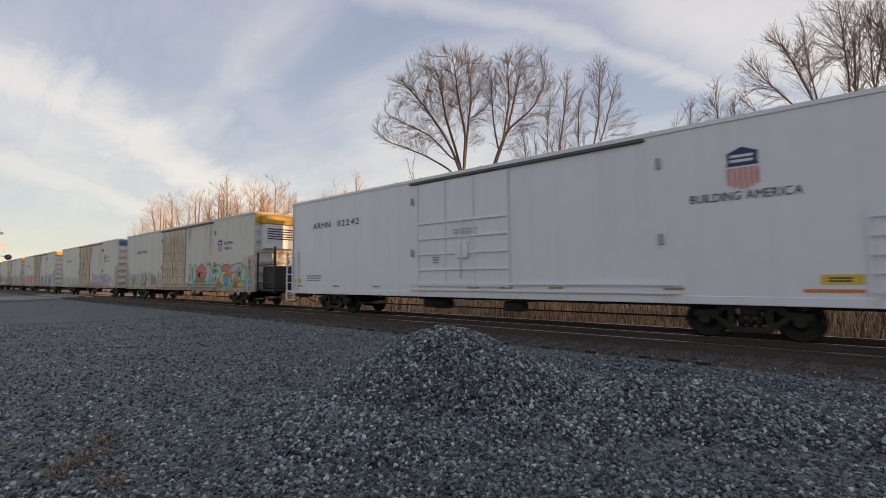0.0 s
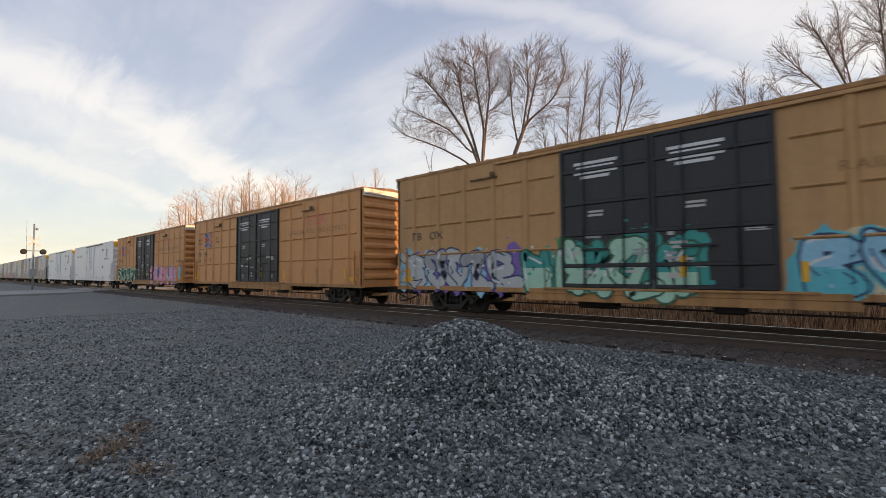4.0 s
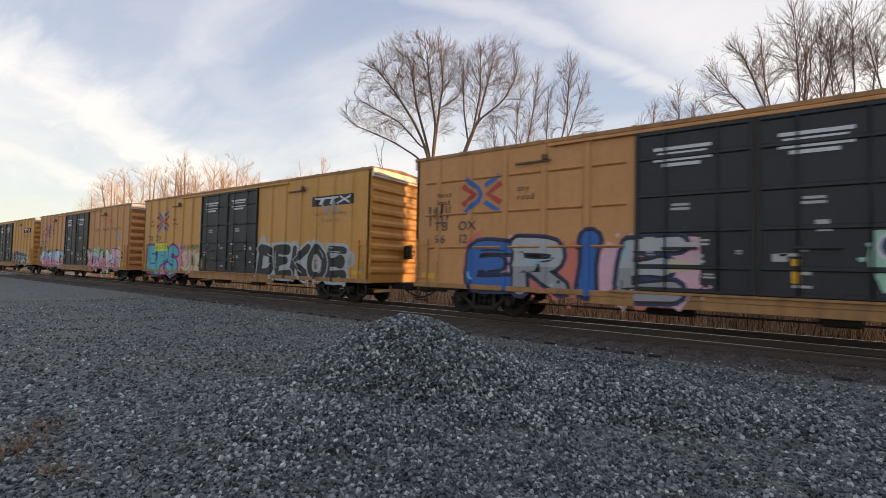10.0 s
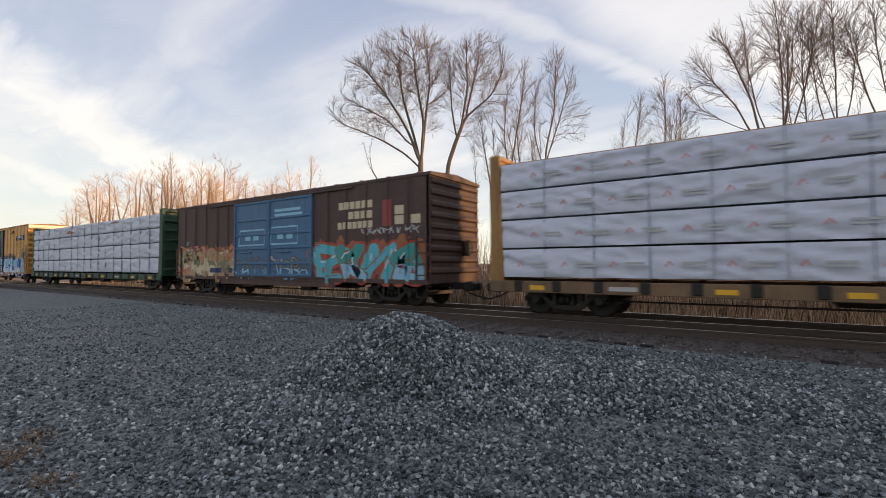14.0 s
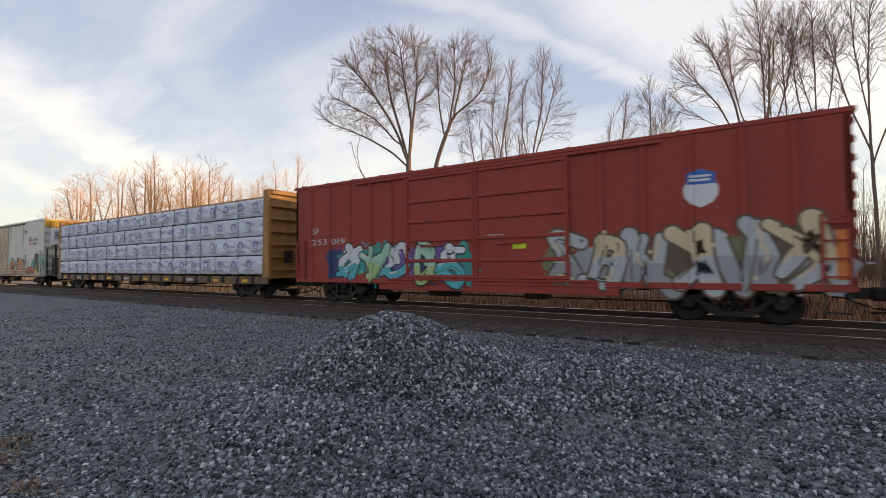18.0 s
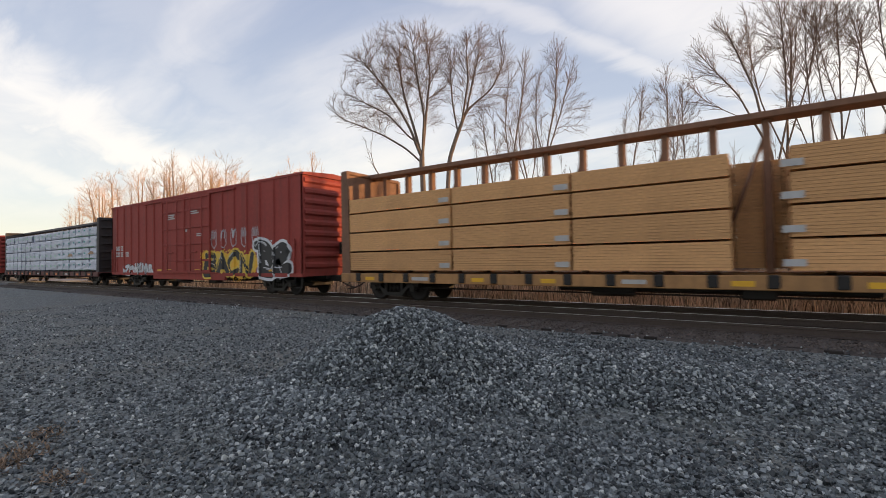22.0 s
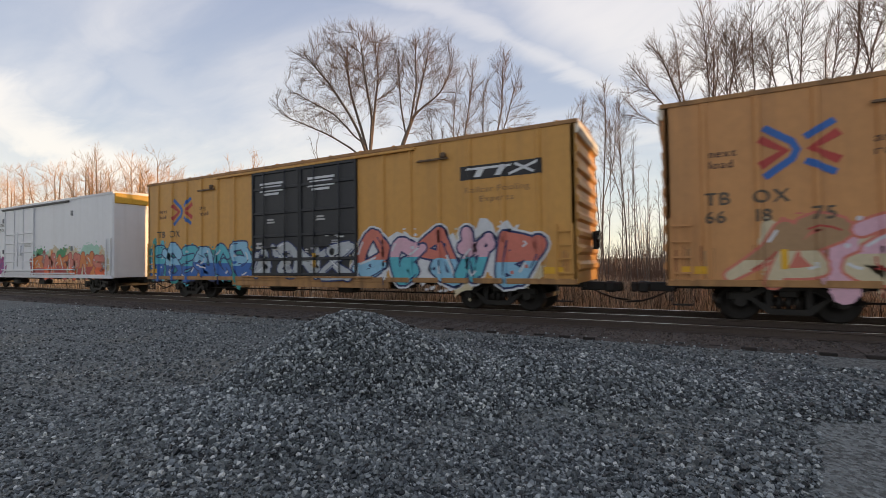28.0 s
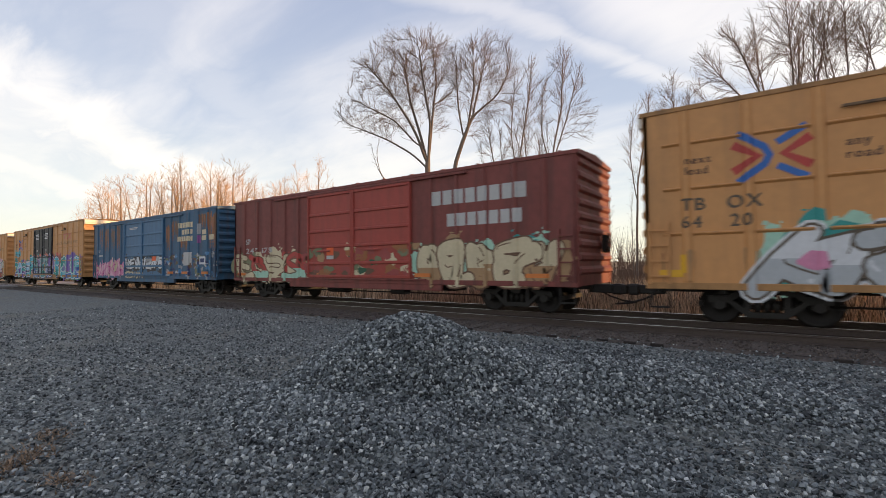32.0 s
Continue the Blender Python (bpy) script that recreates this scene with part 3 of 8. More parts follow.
def brake_wheel_mesh():
    b = Build()
    n = 16
    for i in range(n):
        a, c = 2 * math.pi * i / n, 2 * math.pi * (i + 1) / n
        b.rod((-0.16, 0.27 * math.cos(a), 0.27 * math.sin(a)), (-0.16, 0.27 * math.cos(c), 0.27 * math.sin(c)), 0.018, 5)
    for i in range(4):
        a = math.pi * i / 2
        b.rod((-0.16, 0, 0), (-0.16, 0.27 * math.cos(a), 0.27 * math.sin(a)), 0.014, 4)
    b.box(-0.15, 0.0, -0.2, 0.2, -0.3, 0.22, 0, 0.03)
    return b


def make_roof(length, h, mat, car, rise=0.12):
    def build():
        b = Build()
        prof = [(-W2 - 0.03, h - 0.10), (-W2 - 0.03, h), (0, h + rise), (W2 + 0.03, h), (W2 + 0.03, h - 0.10)]
        b.prism(prof, -0.03, length + 0.03, "x")
        for x in np.linspace(0.5, length - 0.5, int(length / 1.25)):
            pr = [(-W2 - 0.03, h + 0.004), (0, h + rise + 0.004), (W2 + 0.03, h + 0.004), (W2 + 0.03, h + 0.03), (0, h + rise + 0.035), (-W2 - 0.03, h + 0.03)]
            b.prism(pr, x - 0.04, x + 0.04, "x")
        return b
    return piece("roof", shared(("roof", length, h, rise), build, mat), car)


def post_mesh(z0, z1, w, d):
    """A pressed side post with sloping flanks, proud of the side by d."""
    return Build().prism([(-w / 2, 0.0), (-w / 4, -d), (w / 4, -d), (w / 2, 0.0)], z0, z1, "z")


def add_door(car, at, s, w, z0, z1, rails, paint, rods=True):
    """A door: its panel, and as parts of it the stiles, the level rails and the locking rods with their keepers."""
    d = piece("door", shared(("door", round(w, 3), z0, z1), lambda: Build().box(0, w, -0.03, 0.05, z0, z1, 0, 0.01), paint), car, at, 0 if s < 0 else 180)
    for x in (0.045, w - 0.045):
        piece("door_stile", shared(("door_stile", z0, z1), lambda: Build().box(-0.045, 0.045, -0.085, -0.025, z0, z1, 0, 0.015), paint), d, (x, 0, 0))
    for z in (*rails, z0 + 0.05, z1 - 0.05):
        piece("door_rail", shared(("door_rail", round(w, 3)), lambda: Build().box(0.085, w - 0.085, -0.075, -0.025, -0.055, 0.055, 0, 0.02), paint), d, (0, 0, z))
    for x in (0.28 * w, 0.72 * w) if rods else ():
        piece("locking_rod", shared(("locking_rod", z0, z1), lambda: Build().rod((0, -0.10, z0 + 0.05), (0, -0.10, z1 - 0.05), 0.022, 6), paint), d, (x, 0, 0))
    piece("door_handle", shared("door_handle", lambda: Build().box(0, 0.75, -0.14, -0.08, -0.03, 0.03, 0, 0.01), paint), d, (0.25 * w, 0, z0 + 1.02))
    return d


class Car:
    """One car: an empty at its left end on the rails, its side profile for the paint that lies on it."""

    def __init__(self, name, x, length, label, category="freight car"):
        self.ob = new(name)
        self.ob.matrix_basis = pose(x, YC, 0)
        self.x, self.length, self.ribs, self.plain, self.bulge = x, length, [], [], []
        tagged(self.ob, label, category, "cars of the train")
        CARS.append(self)

    def depth(self, x):
        """How far the side stands out at local x."""
        for a, b, d in self.plain:
            if a <= x <= b:
                return d
        best = 0.0
        for c, w, d in self.ribs:
            u = abs(x - c)
            if u < w / 4:
                best = max(best, d)
            elif u < w / 2:
                best = max(best, d * (w / 2 - u) / (w / 4))
        return best


CARS = []


def boxcar(x, length, label, paint, door_paint, door, posts, h=5.1, sill=0.98, ledges=(), roof=None, door_rails=(), post_w=0.17, post_d=0.06,
           ends=8, trucks=2.4, kind="boxcar", sill_paint=None, rods=True):
    """A boxcar. door: the two inner and outer edges of the door pair; posts: local x of the side posts; ledges: z of short level ridges."""
    car = Car(kind, x, length, label, "boxcar")
    ob = car.ob
    body = lambda: Build().box(0.06, length - 0.06, -W2, W2, sill, h - 0.05)
    piece("body", shared(("body", length, sill, h), body, paint), ob)
    make_roof(length, h, roof or paint, ob)
    z0, z1 = sill + 0.16, h - 0.12
    d0, dm, d1 = door
    for s in (-1, 1):
        for px in posts:
            piece("side_post", shared(("side_post", z0, z1, post_w, post_d), lambda: post_mesh(z0, z1, post_w, post_d), paint), ob, (px if s < 0 else px, s * W2, 0), 0 if s < 0 else 180)
        for a, b in ((d0, dm), (dm, d1)):
            w = b - a - 0.02
            dz0, dz1 = sill + 0.17, h - 0.22
            add_door(ob, (a + 0.01 if s < 0 else b - 0.01, s * (W2 + 0.02), 0), s, w, dz0, dz1, door_rails, door_paint, rods)
    car.ribs = [(px, post_w, post_d) for px in posts]
    car.plain = [(d0, d1, 0.055)]
    if ledges:
        edges = [0.35] + [p for p in posts if p < d0 - 0.3] + [d0 - 0.1], [d1 + 0.1] + [p for p in posts if p > d1 + 0.3] + [length - 0.35]
        for side in edges:
            for p, q in zip(side, side[1:]):
                w = round(q - p - 0.24, 2)
                for z in ledges:
                    piece("panel_ridge", shared(("panel_ridge", w), lambda: Build().prism([(0, -0.05), (-0.05, -0.005), (-0.05, 0.02), (0, 0.035)], 0, w, "x"), paint), ob, (p + 0.12, -W2, z))
    piece("side_sill", shared(("side_sill", length, sill, d0, d1), lambda: Build().box(0.05, length - 0.05, -W2 - 0.035, -W2 + 0.1, sill - 0.02, sill + 0.13, 0, 0.01)
          .box(0.05, length - 0.05, W2 - 0.1, W2 + 0.035, sill - 0.02, sill + 0.13, 0, 0.01)
          .box(d0 - 0.6, d1 + 0.6, -W2 - 0.09, -W2 + 0.05, sill + 0.10, sill + 0.16, 0, 0.01)
          .box(d0 - 1.2, d1 + 1.2, -W2 - 0.02, -W2 + 0.1, sill - 0.22, sill - 0.02, 0, 0.01), sill_paint or paint), ob)
    piece("door_track", shared(("door_track", d0, d1, h), lambda: Build().box(d0 - 2.2, d1 + 2.2, -W2 - 0.10, -W2, h - 0.22, h - 0.14, 0, 0.01), paint), ob)
    for at, rz in ((0.06, 0), (length - 0.06, 180)):
        piece("end_wall", shared(("end_wall", sill, h, ends), lambda: end_mesh(sill, h - 0.05, ends, 0.25), paint), ob, (at, 0, 0), rz)
    piece("underframe", shared(("underframe", length), lambda: underframe_mesh(length, 0.68), M_BLACK), ob)
    lad = shared(("ladder", h), lambda: ladder_mesh(sill + 0.1, sill + 1.55, 0.42, 4), paint)
    piece("ladder", lad, ob, (0.14, -W2 - 0.02, 0))
    piece("ladder", lad, ob, (length - 0.56, -W2 - 0.02, 0))
    step = shared("step", lambda: Build().box(-0.02, 0.42, -0.04, 0.0, 0.52, 0.56).box(-0.02, 0.01, -0.04, 0, 0.52, 1.0).box(0.39, 0.42, -0.04, 0, 0.52, 1.0), M_BLACK)
    piece("step", step, ob, (0.14, -W2 + 0.03, 0))
    piece("step", step, ob, (length - 0.56, -W2 + 0.03, 0))
    piece("brake_wheel", shared("brake_wheel", brake_wheel_mesh, M_BLACK), ob, (length + 0.04, 0.45, 2.2), 180)
    add_trucks(ob, trucks, length - trucks)
    add_couplers(ob, length)
    return car


def add_plug_door(car, x, s, w, z0, z1, paint):
    """An insulated plug door: panel, stiles, rails, lock box, lock rod and the two tracks it slides on."""
    d = piece("plug_door", shared(("plug_door", w, z0), lambda: Build().box(0, w, -0.035, 0.04, z0, z1, 0, 0.01), paint), car, (x, s * W2, 0), 0 if s < 0 else 180)
    for q in (0.0, w * 0.33, w * 0.64, w - 0.07):
        piece("door_stile", shared(("plug_stile", z0), lambda: Build().box(0, 0.07, -0.075, -0.03, z0, z1, 0, 0.012), paint), d, (q, 0, 0))
    for q in np.linspace(z0 + 0.06, z0 + 2.2, 5):
        piece("door_rail", shared(("plug_rail", w), lambda: Build().box(0.05, w - 0.05, -0.085, -0.03, -0.035, 0.035, 0, 0.015), paint), d, (0, 0, float(q)))
    piece("lock_box", shared(("lock_box", w), lambda: Build().box(w * 0.46, w * 0.60, -0.12, -0.03, 0.0, 0.55, 0, 0.02), paint), d, (0, 0, z0 + 0.95))
    piece("lock_rod", shared("lock_rod", lambda: Build().rod((0, -0.14, 0), (0, -0.14, 2.0), 0.022, 6), paint), d, (w * 0.53, 0, z0 + 0.3))
    for q in (z0 - 0.08, z0 + 0.12):
        piece("slide_track", shared(("slide_track", w), lambda: Build().box(-0.3, w + 4.6, -0.10, -0.02, -0.03, 0.03), paint), d, (0, 0, q))


def reefer(x, length, label, old=False, open_end=False, cap=M_SHINE, d0=8.0, dw=3.77, white_end=False, flat_end=False, open_left=False):
    """A white refrigerator car with one plug door a side and its machine at the right end."""
    paint = M_WHITEOLD if old else M_WHITE
    h, sill = 5.16, 1.0
    car = Car("refrigerator_car", x, length, label, "refrigerator car")
    ob = car.ob
    blen = length
    piece("body", shared(("reefer_body", blen, sill, h), lambda: Build().box(0.04, blen - 0.04, -W2, W2, sill, h - 0.03, 0, 0.03), paint), ob)
    make_roof(blen, h, paint, ob, 0.08)

    for s in (-1, 1):
        add_plug_door(ob, d0 if s < 0 else blen - d0, s, dw, sill + 0.3, h - 0.25, M_DOOROLD if old else paint)
    car.plain = [(d0, d0 + dw, 0.05)]
    piece("door_track", shared(("rtrack", d0, dw), lambda: Build().box(d0 - 0.35, d0 + dw * 2 + 0.15, -W2 - 0.09, -W2 + 0.02, h - 0.21, h - 0.12, 0, 0.01), M_TRACK), ob)
    piece("side_sill", shared(("rsill", blen), lambda: Build().box(0.03, blen - 0.03, -W2 - 0.025, -W2 + 0.1, sill - 0.03, sill + 0.16, 0, 0.01)
          .box(0.03, blen - 0.03, W2 - 0.1, W2 + 0.025, sill - 0.03, sill + 0.16, 0, 0.01), M_SILLOLD if old else paint), ob)
    for px in (d0 - 0.25, d0 + dw * 2 + 0.45):
        for pz in (2.5, 4.35):
            piece("door_stop", shared("door_stop", lambda: Build().box(-0.05, 0.05, -0.07, 0.01, -0.13, 0.13, 0, 0.01), M_GALV), ob, (px, -W2, pz))
    piece("end_wall", shared(("end_wall", sill, h, 7), lambda: end_mesh(sill, h - 0.05, 7, 0.25), paint), ob, (0.02, 0, 0))
    e = piece("end_wall", shared(("end_wall", sill, h, 7), lambda: end_mesh(sill, h - 0.05, 7, 0.25), paint) if not flat_end else
              shared(("flat_end", sill, h), lambda: Build().box(-0.03, 0.1, -W2 + 0.03, W2 - 0.03, sill, h - 0.05, 0, 0.02).box(-0.10, -0.02, -W2 + 0.2, -W2 + 0.62, 1.4, 1.44).box(-0.10, -0.02, -W2 + 0.2, -W2 + 0.62, 1.9, 1.94), paint), ob, (blen - 0.02, 0, 0), 180)
    piece("end_cap", shared(("end_cap", 1), lambda: Build().box(-0.09, 0.0, -W2 + 0.05, W2 - 0.05, h - 0.55, h - 0.06, 0, 0.02), cap), e)
    lad = shared(("ladder", h), lambda: ladder_mesh(sill + 0.1, sill + 1.9, 0.42, 5), paint)
    piece("ladder", lad, ob, (0.10, -W2 - 0.02, 0))
    piece("ladder", lad, ob, (blen - 0.55, -W2 - 0.02, 0))

    def platform():
        b = Build().box(-0.8, 0.0, -1.3, 1.3, 1.0, 1.08)
        for y in (-1.38, 1.38):
            for px in (-0.75, -0.1):
                b.box(px - 0.025, px + 0.025, y - 0.03, y + 0.03, 0.6, 3.0)
            for z in (0.65, 1.05, 1.45, 1.85, 2.25, 2.65, 3.0):
                b.box(-0.75, -0.1, y - 0.02, y + 0.02, z - 0.02, z + 0.02)
        return b

    def low_platform():
        b = Build().box(-1.75, 0.0, -1.3, 1.3, 1.0, 1.12, 0, 0.02)
        for y in (-1.38, 1.38):
            b.box(-1.76, -1.66, y - 0.05, y + 0.05, 0.95, 3.25, 0, 0.01)
            b.box(-0.12, -0.04, y - 0.04, y + 0.04, 1.0, 3.0, 0, 0.01)
            for z in (1.45, 2.35):
                b.box(-1.7, -0.1, y - 0.03, y + 0.03, z - 0.03, z + 0.03)
        return b

    def machine():
        b = Build()
        b.box(-1.2, -0.05, -1.0, 1.1, 1.12, 2.3, 0, 0.06)
        b.rod((-0.75, -1.1, 1.35), (-0.75, 1.1, 1.35), 0.2, 12)
        for y in (-1.0, 0.0, 1.0):
            b.rod((-1.15, y, 2.3), (-1.15, y, 3.2), 0.03, 6)
        return b

    def unit_case():
        b = Build().prism([(-0.50, 3.25), (-0.02, 3.15), (-0.02, 4.5), (-0.50, 4.5)], -1.2, 1.2, "y")
        return b

    def unit_grille():
        b = Build()
        for i in range(6):
            b.box(-0.46, -0.24, -1.235, -1.195, 3.75 + i * 0.1, 3.80 + i * 0.1)
        for i in range(5):
            b.box(-0.535, -0.49, -1.1, 1.1, 3.72 + i * 0.13, 3.77 + i * 0.13)
        return b
    def unit_cowl():
        b = Build().box(-0.56, -0.02, -1.25, 1.25, 4.48, 5.0, 0, 0.08)
        for i in range(6):
            b.box(-0.48, -0.12, -1.27, -1.24, 4.55 + i * 0.07, 4.58 + i * 0.07)
        return b
    if open_left:
        m = piece("machine_platform", shared("black_platform", low_platform, M_DARKCAR), ob)
        piece("engine", shared("engine", machine, M_DARKCAR), m)
    if open_end:
        m = piece("machine_platform", shared("black_platform", low_platform, M_DARKCAR), ob, (blen, 0, 0), 180)
        piece("engine", shared("engine", machine, M_DARKCAR), m)
        piece("cooling_unit", shared("unit_case", unit_case, M_WHITE), m, label="white cooling unit case")
        piece("grille", shared("unit_grille", unit_grille, M_DARKCAR), m, label="black grille")
        piece("unit_cowl", shared("unit_cowl", unit_cowl, M_SHINE), m)
    else:
        piece("end_platform", shared("white_platform", platform, M_WHITE), ob, (0, 0, 0), 0) if white_end else None
    piece("underframe", shared(("reefer_underframe", blen), lambda: underframe_mesh(blen, 0.9), M_BLACK), ob)
    piece("brake_wheel", shared("brake_wheel", brake_wheel_mesh, M_BLACK), ob, (blen + 0.06, 0.45, 2.1), 180)
    add_trucks(ob, 2.55, blen - 2.55)
    piece("coupler", shared("coupler", coupler_mesh, M_BLACK), ob, (-1.1 if white_end or open_left else -0.25, 0, 0))
    piece("coupler", shared("coupler", coupler_mesh, M_BLACK), ob, (blen + (1.9 if open_end else 0.2), 0, 0), 180)
    return car


def centerbeam(x, length, label, paint, wrap, tiers, gap=0.008, opens=(), label2="", beam=None, top=4.66):
    """A centre-beam flat car loaded on both sides with bundles of lumber. tiers: bundle ends per tier, in metres along the car."""
    car = Car("centerbeam_flat_car", x, length, label, "flat car")
    ob = car.ob
    beam = beam or paint
    deck = 1.12

    sillpaint = M_SILLTAN if wrap is M_LUMBER else M_SILLBROWN if paint is M_OCHRE else paint
    piece("deck", shared(("deck", length), lambda: Build().box(0.0, length, -W2 + 0.05, W2 - 0.05, deck - 0.06, deck), paint), ob)
    for s in (-1, 1):
        piece("side_sill", shared(("flat_sill", length), lambda: Build().box(0.0, length, -0.05, 0.05, deck - 0.30, deck + 0.02, 0, 0.015), sillpaint), ob, (0, s * (W2 - 0.02), 0))
    for px in np.arange(0.9, length - 0.5, 1.1):
        piece("stake_pocket", shared("stake_pocket", lambda: Build().box(-0.11, 0.11, -0.055, 0.05, deck - 0.26, deck + 0.03, 0, 0.02), M_BLACK), ob, (float(px), -W2 - 0.02, 0))

    for at, rz in ((0, 0), (length, 180)):
        bk = piece("bulkhead", shared(("bulkhead", top), lambda: Build().box(0.16, 0.24, -1.45, 1.45, deck, top + 0.05), beam), ob, (at, 0, 0), rz)
        for s in (-1, 1):
            piece("corner_post", shared(("corner_post", top), lambda: Build().prism([(0.0, deck), (0.42, deck), (0.30, top + 0.1), (0.0, top + 0.1)], -0.07, 0.07, "y"), beam), bk, (0, s * 1.47, 0))
        for z in np.linspace(deck + 0.3, top, 7):
            piece("rib", shared("bulkhead_rib", lambda: Build().box(0.0, 0.18, -1.42, 1.42, -0.05, 0.05, 0, 0.015), beam), bk, (0, 0, float(z)))
        piece("top_rail", shared("bulkhead_top", lambda: Build().box(0.0, 0.3, -1.5, 1.5, 0.0, 0.14, 0, 0.03), beam), bk, (0, 0, top))
        if rz:
            piece("brake_wheel", shared("brake_wheel", brake_wheel_mesh, M_BLACK), bk, (0.0, 0.6, 2.0))
    cb = piece("centre_beam", shared(("centre", length, top), lambda: Build().box(0.25, length - 0.25, -0.30, 0.30, top - 0.02, top + 0.14, 0, 0.02), beam), ob)
    for px in np.arange(0.9, length - 0.5, 1.1):
        piece("beam_post", shared(("beam_post", top), lambda: Build().box(-0.09, 0.09, -0.12, 0.12, deck, top, 0, 0.02), beam), cb, (float(px), 0, 0))
    for px in np.arange(0.9, length - 2.0, 2.2):
        piece("brace", shared(("beam_brace", top), lambda: Build().rod((0, 0, deck + 0.2), (1.1, 0, top - 0.3), 0.05, 5), beam), cb, (float(px), 0, 0))
    rng = random.Random(int(abs(x) * 10))
    zt = deck + 0.08
    for ti, (ht, cuts) in enumerate(tiers):
        for a, b2 in zip(cuts, cuts[1:]):
            if (ti, a) in opens and ti == 4:
                continue
            la = b2 - a - gap
            for s in (-1, 1):
                if (ti, a) in opens and s < 0:
                    continue
                if wrap is M_LUMBER and s > 0:   # far side stacked tight, its gaps closed to keep the sun out
                    piece("lumber_bundle", shared(("tight_bundle", round(b2 - a, 2), round(ht, 2)), lambda: bundle_mesh(b2 - a, ht, wrap, 5), wrap), ob, (b2, 0.93, zt + 0.04), 180, label2)
                    continue
                me = shared(("bundle", round(la, 2), round(ht, 2), wrap.name, rng.randrange(3)), lambda: bundle_mesh(la, ht - 0.05, wrap, rng.randrange(99)), wrap, M_STRAP)
                piece("lumber_bundle", me, ob, (a + gap / 2, s * 0.93, zt + 0.04), 0, label2) if s < 0 else piece("lumber_bundle", me, ob, (b2 - gap / 2, s * 0.93, zt + 0.04), 180, label2)
        zt += ht
    piece("underframe", shared(("flat_underframe", length), lambda: underframe_mesh(length, 0.62), M_BLACK), ob)
    add_trucks(ob, 2.1, length - 2.1)
    add_couplers(ob, length)
    return car


def bundle_mesh(la, h, wrap, seed):
    """A bundle, its long side at -y: a slack wrap with shallow creases, or stacked boards."""
    b = Build()
    if wrap is M_LUMBER:
        n = max(3, round(h / 0.075))
        d = random.Random(seed)
        for i in range(n):
            z = h * i / n
            e = d.uniform(0, 0.02)
            b.box(e, la - d.uniform(0, 0.02), -0.58 + d.uniform(0, 0.006), 0.58, z + 0.002, z + h / n - 0.003)
        return b
    nx, nz = max(6, int(la / 0.085)), 11
    d = Vector((seed * 3.7, seed * 1.3, 0))
    v, f = [], []
    for i in range(nx + 1):
        for j in range(nz + 1):
            u, w = la * i / nx, h * j / nz
            edge = min(j, nz - j, 1)
            y = -0.60 + 0.10 * abs(noise.noise(Vector((u * 1.5 + w * 3.2, 3, w * 2.6 - u * 0.5)) + d)) - 0.012 * noise.noise(Vector((u * 6, 7, w * 5)) + d)
            for q, (ku, kw) in enumerate(((1.1, 3.4), (-0.8, 3.9), (2.2, 1.6))):
                y -= 0.035 * (1 - min(1, 2.4 * abs(noise.noise(Vector((u * ku + w * kw, 11 * q, w * 0.6 - u * 0.15)) + d)))) ** 3
            v.append((u, y if edge else -0.57, w))
    for i in range(nx):
        for j in range(nz):
            a = i * (nz + 1) + j
            f.append((a, a + 1, a + nz + 2, a + nz + 1))
    b.add(v, f, 0, True)
    b.box(0.0, la, -0.49, 0.58, 0.0, h)
    for i in range(1, int(la / 1.2)):
        px = i * la / int(la / 1.2)
        b.box(px - 0.011, px + 0.011, -0.632, -0.5, 0.0, h, 1)
    return b


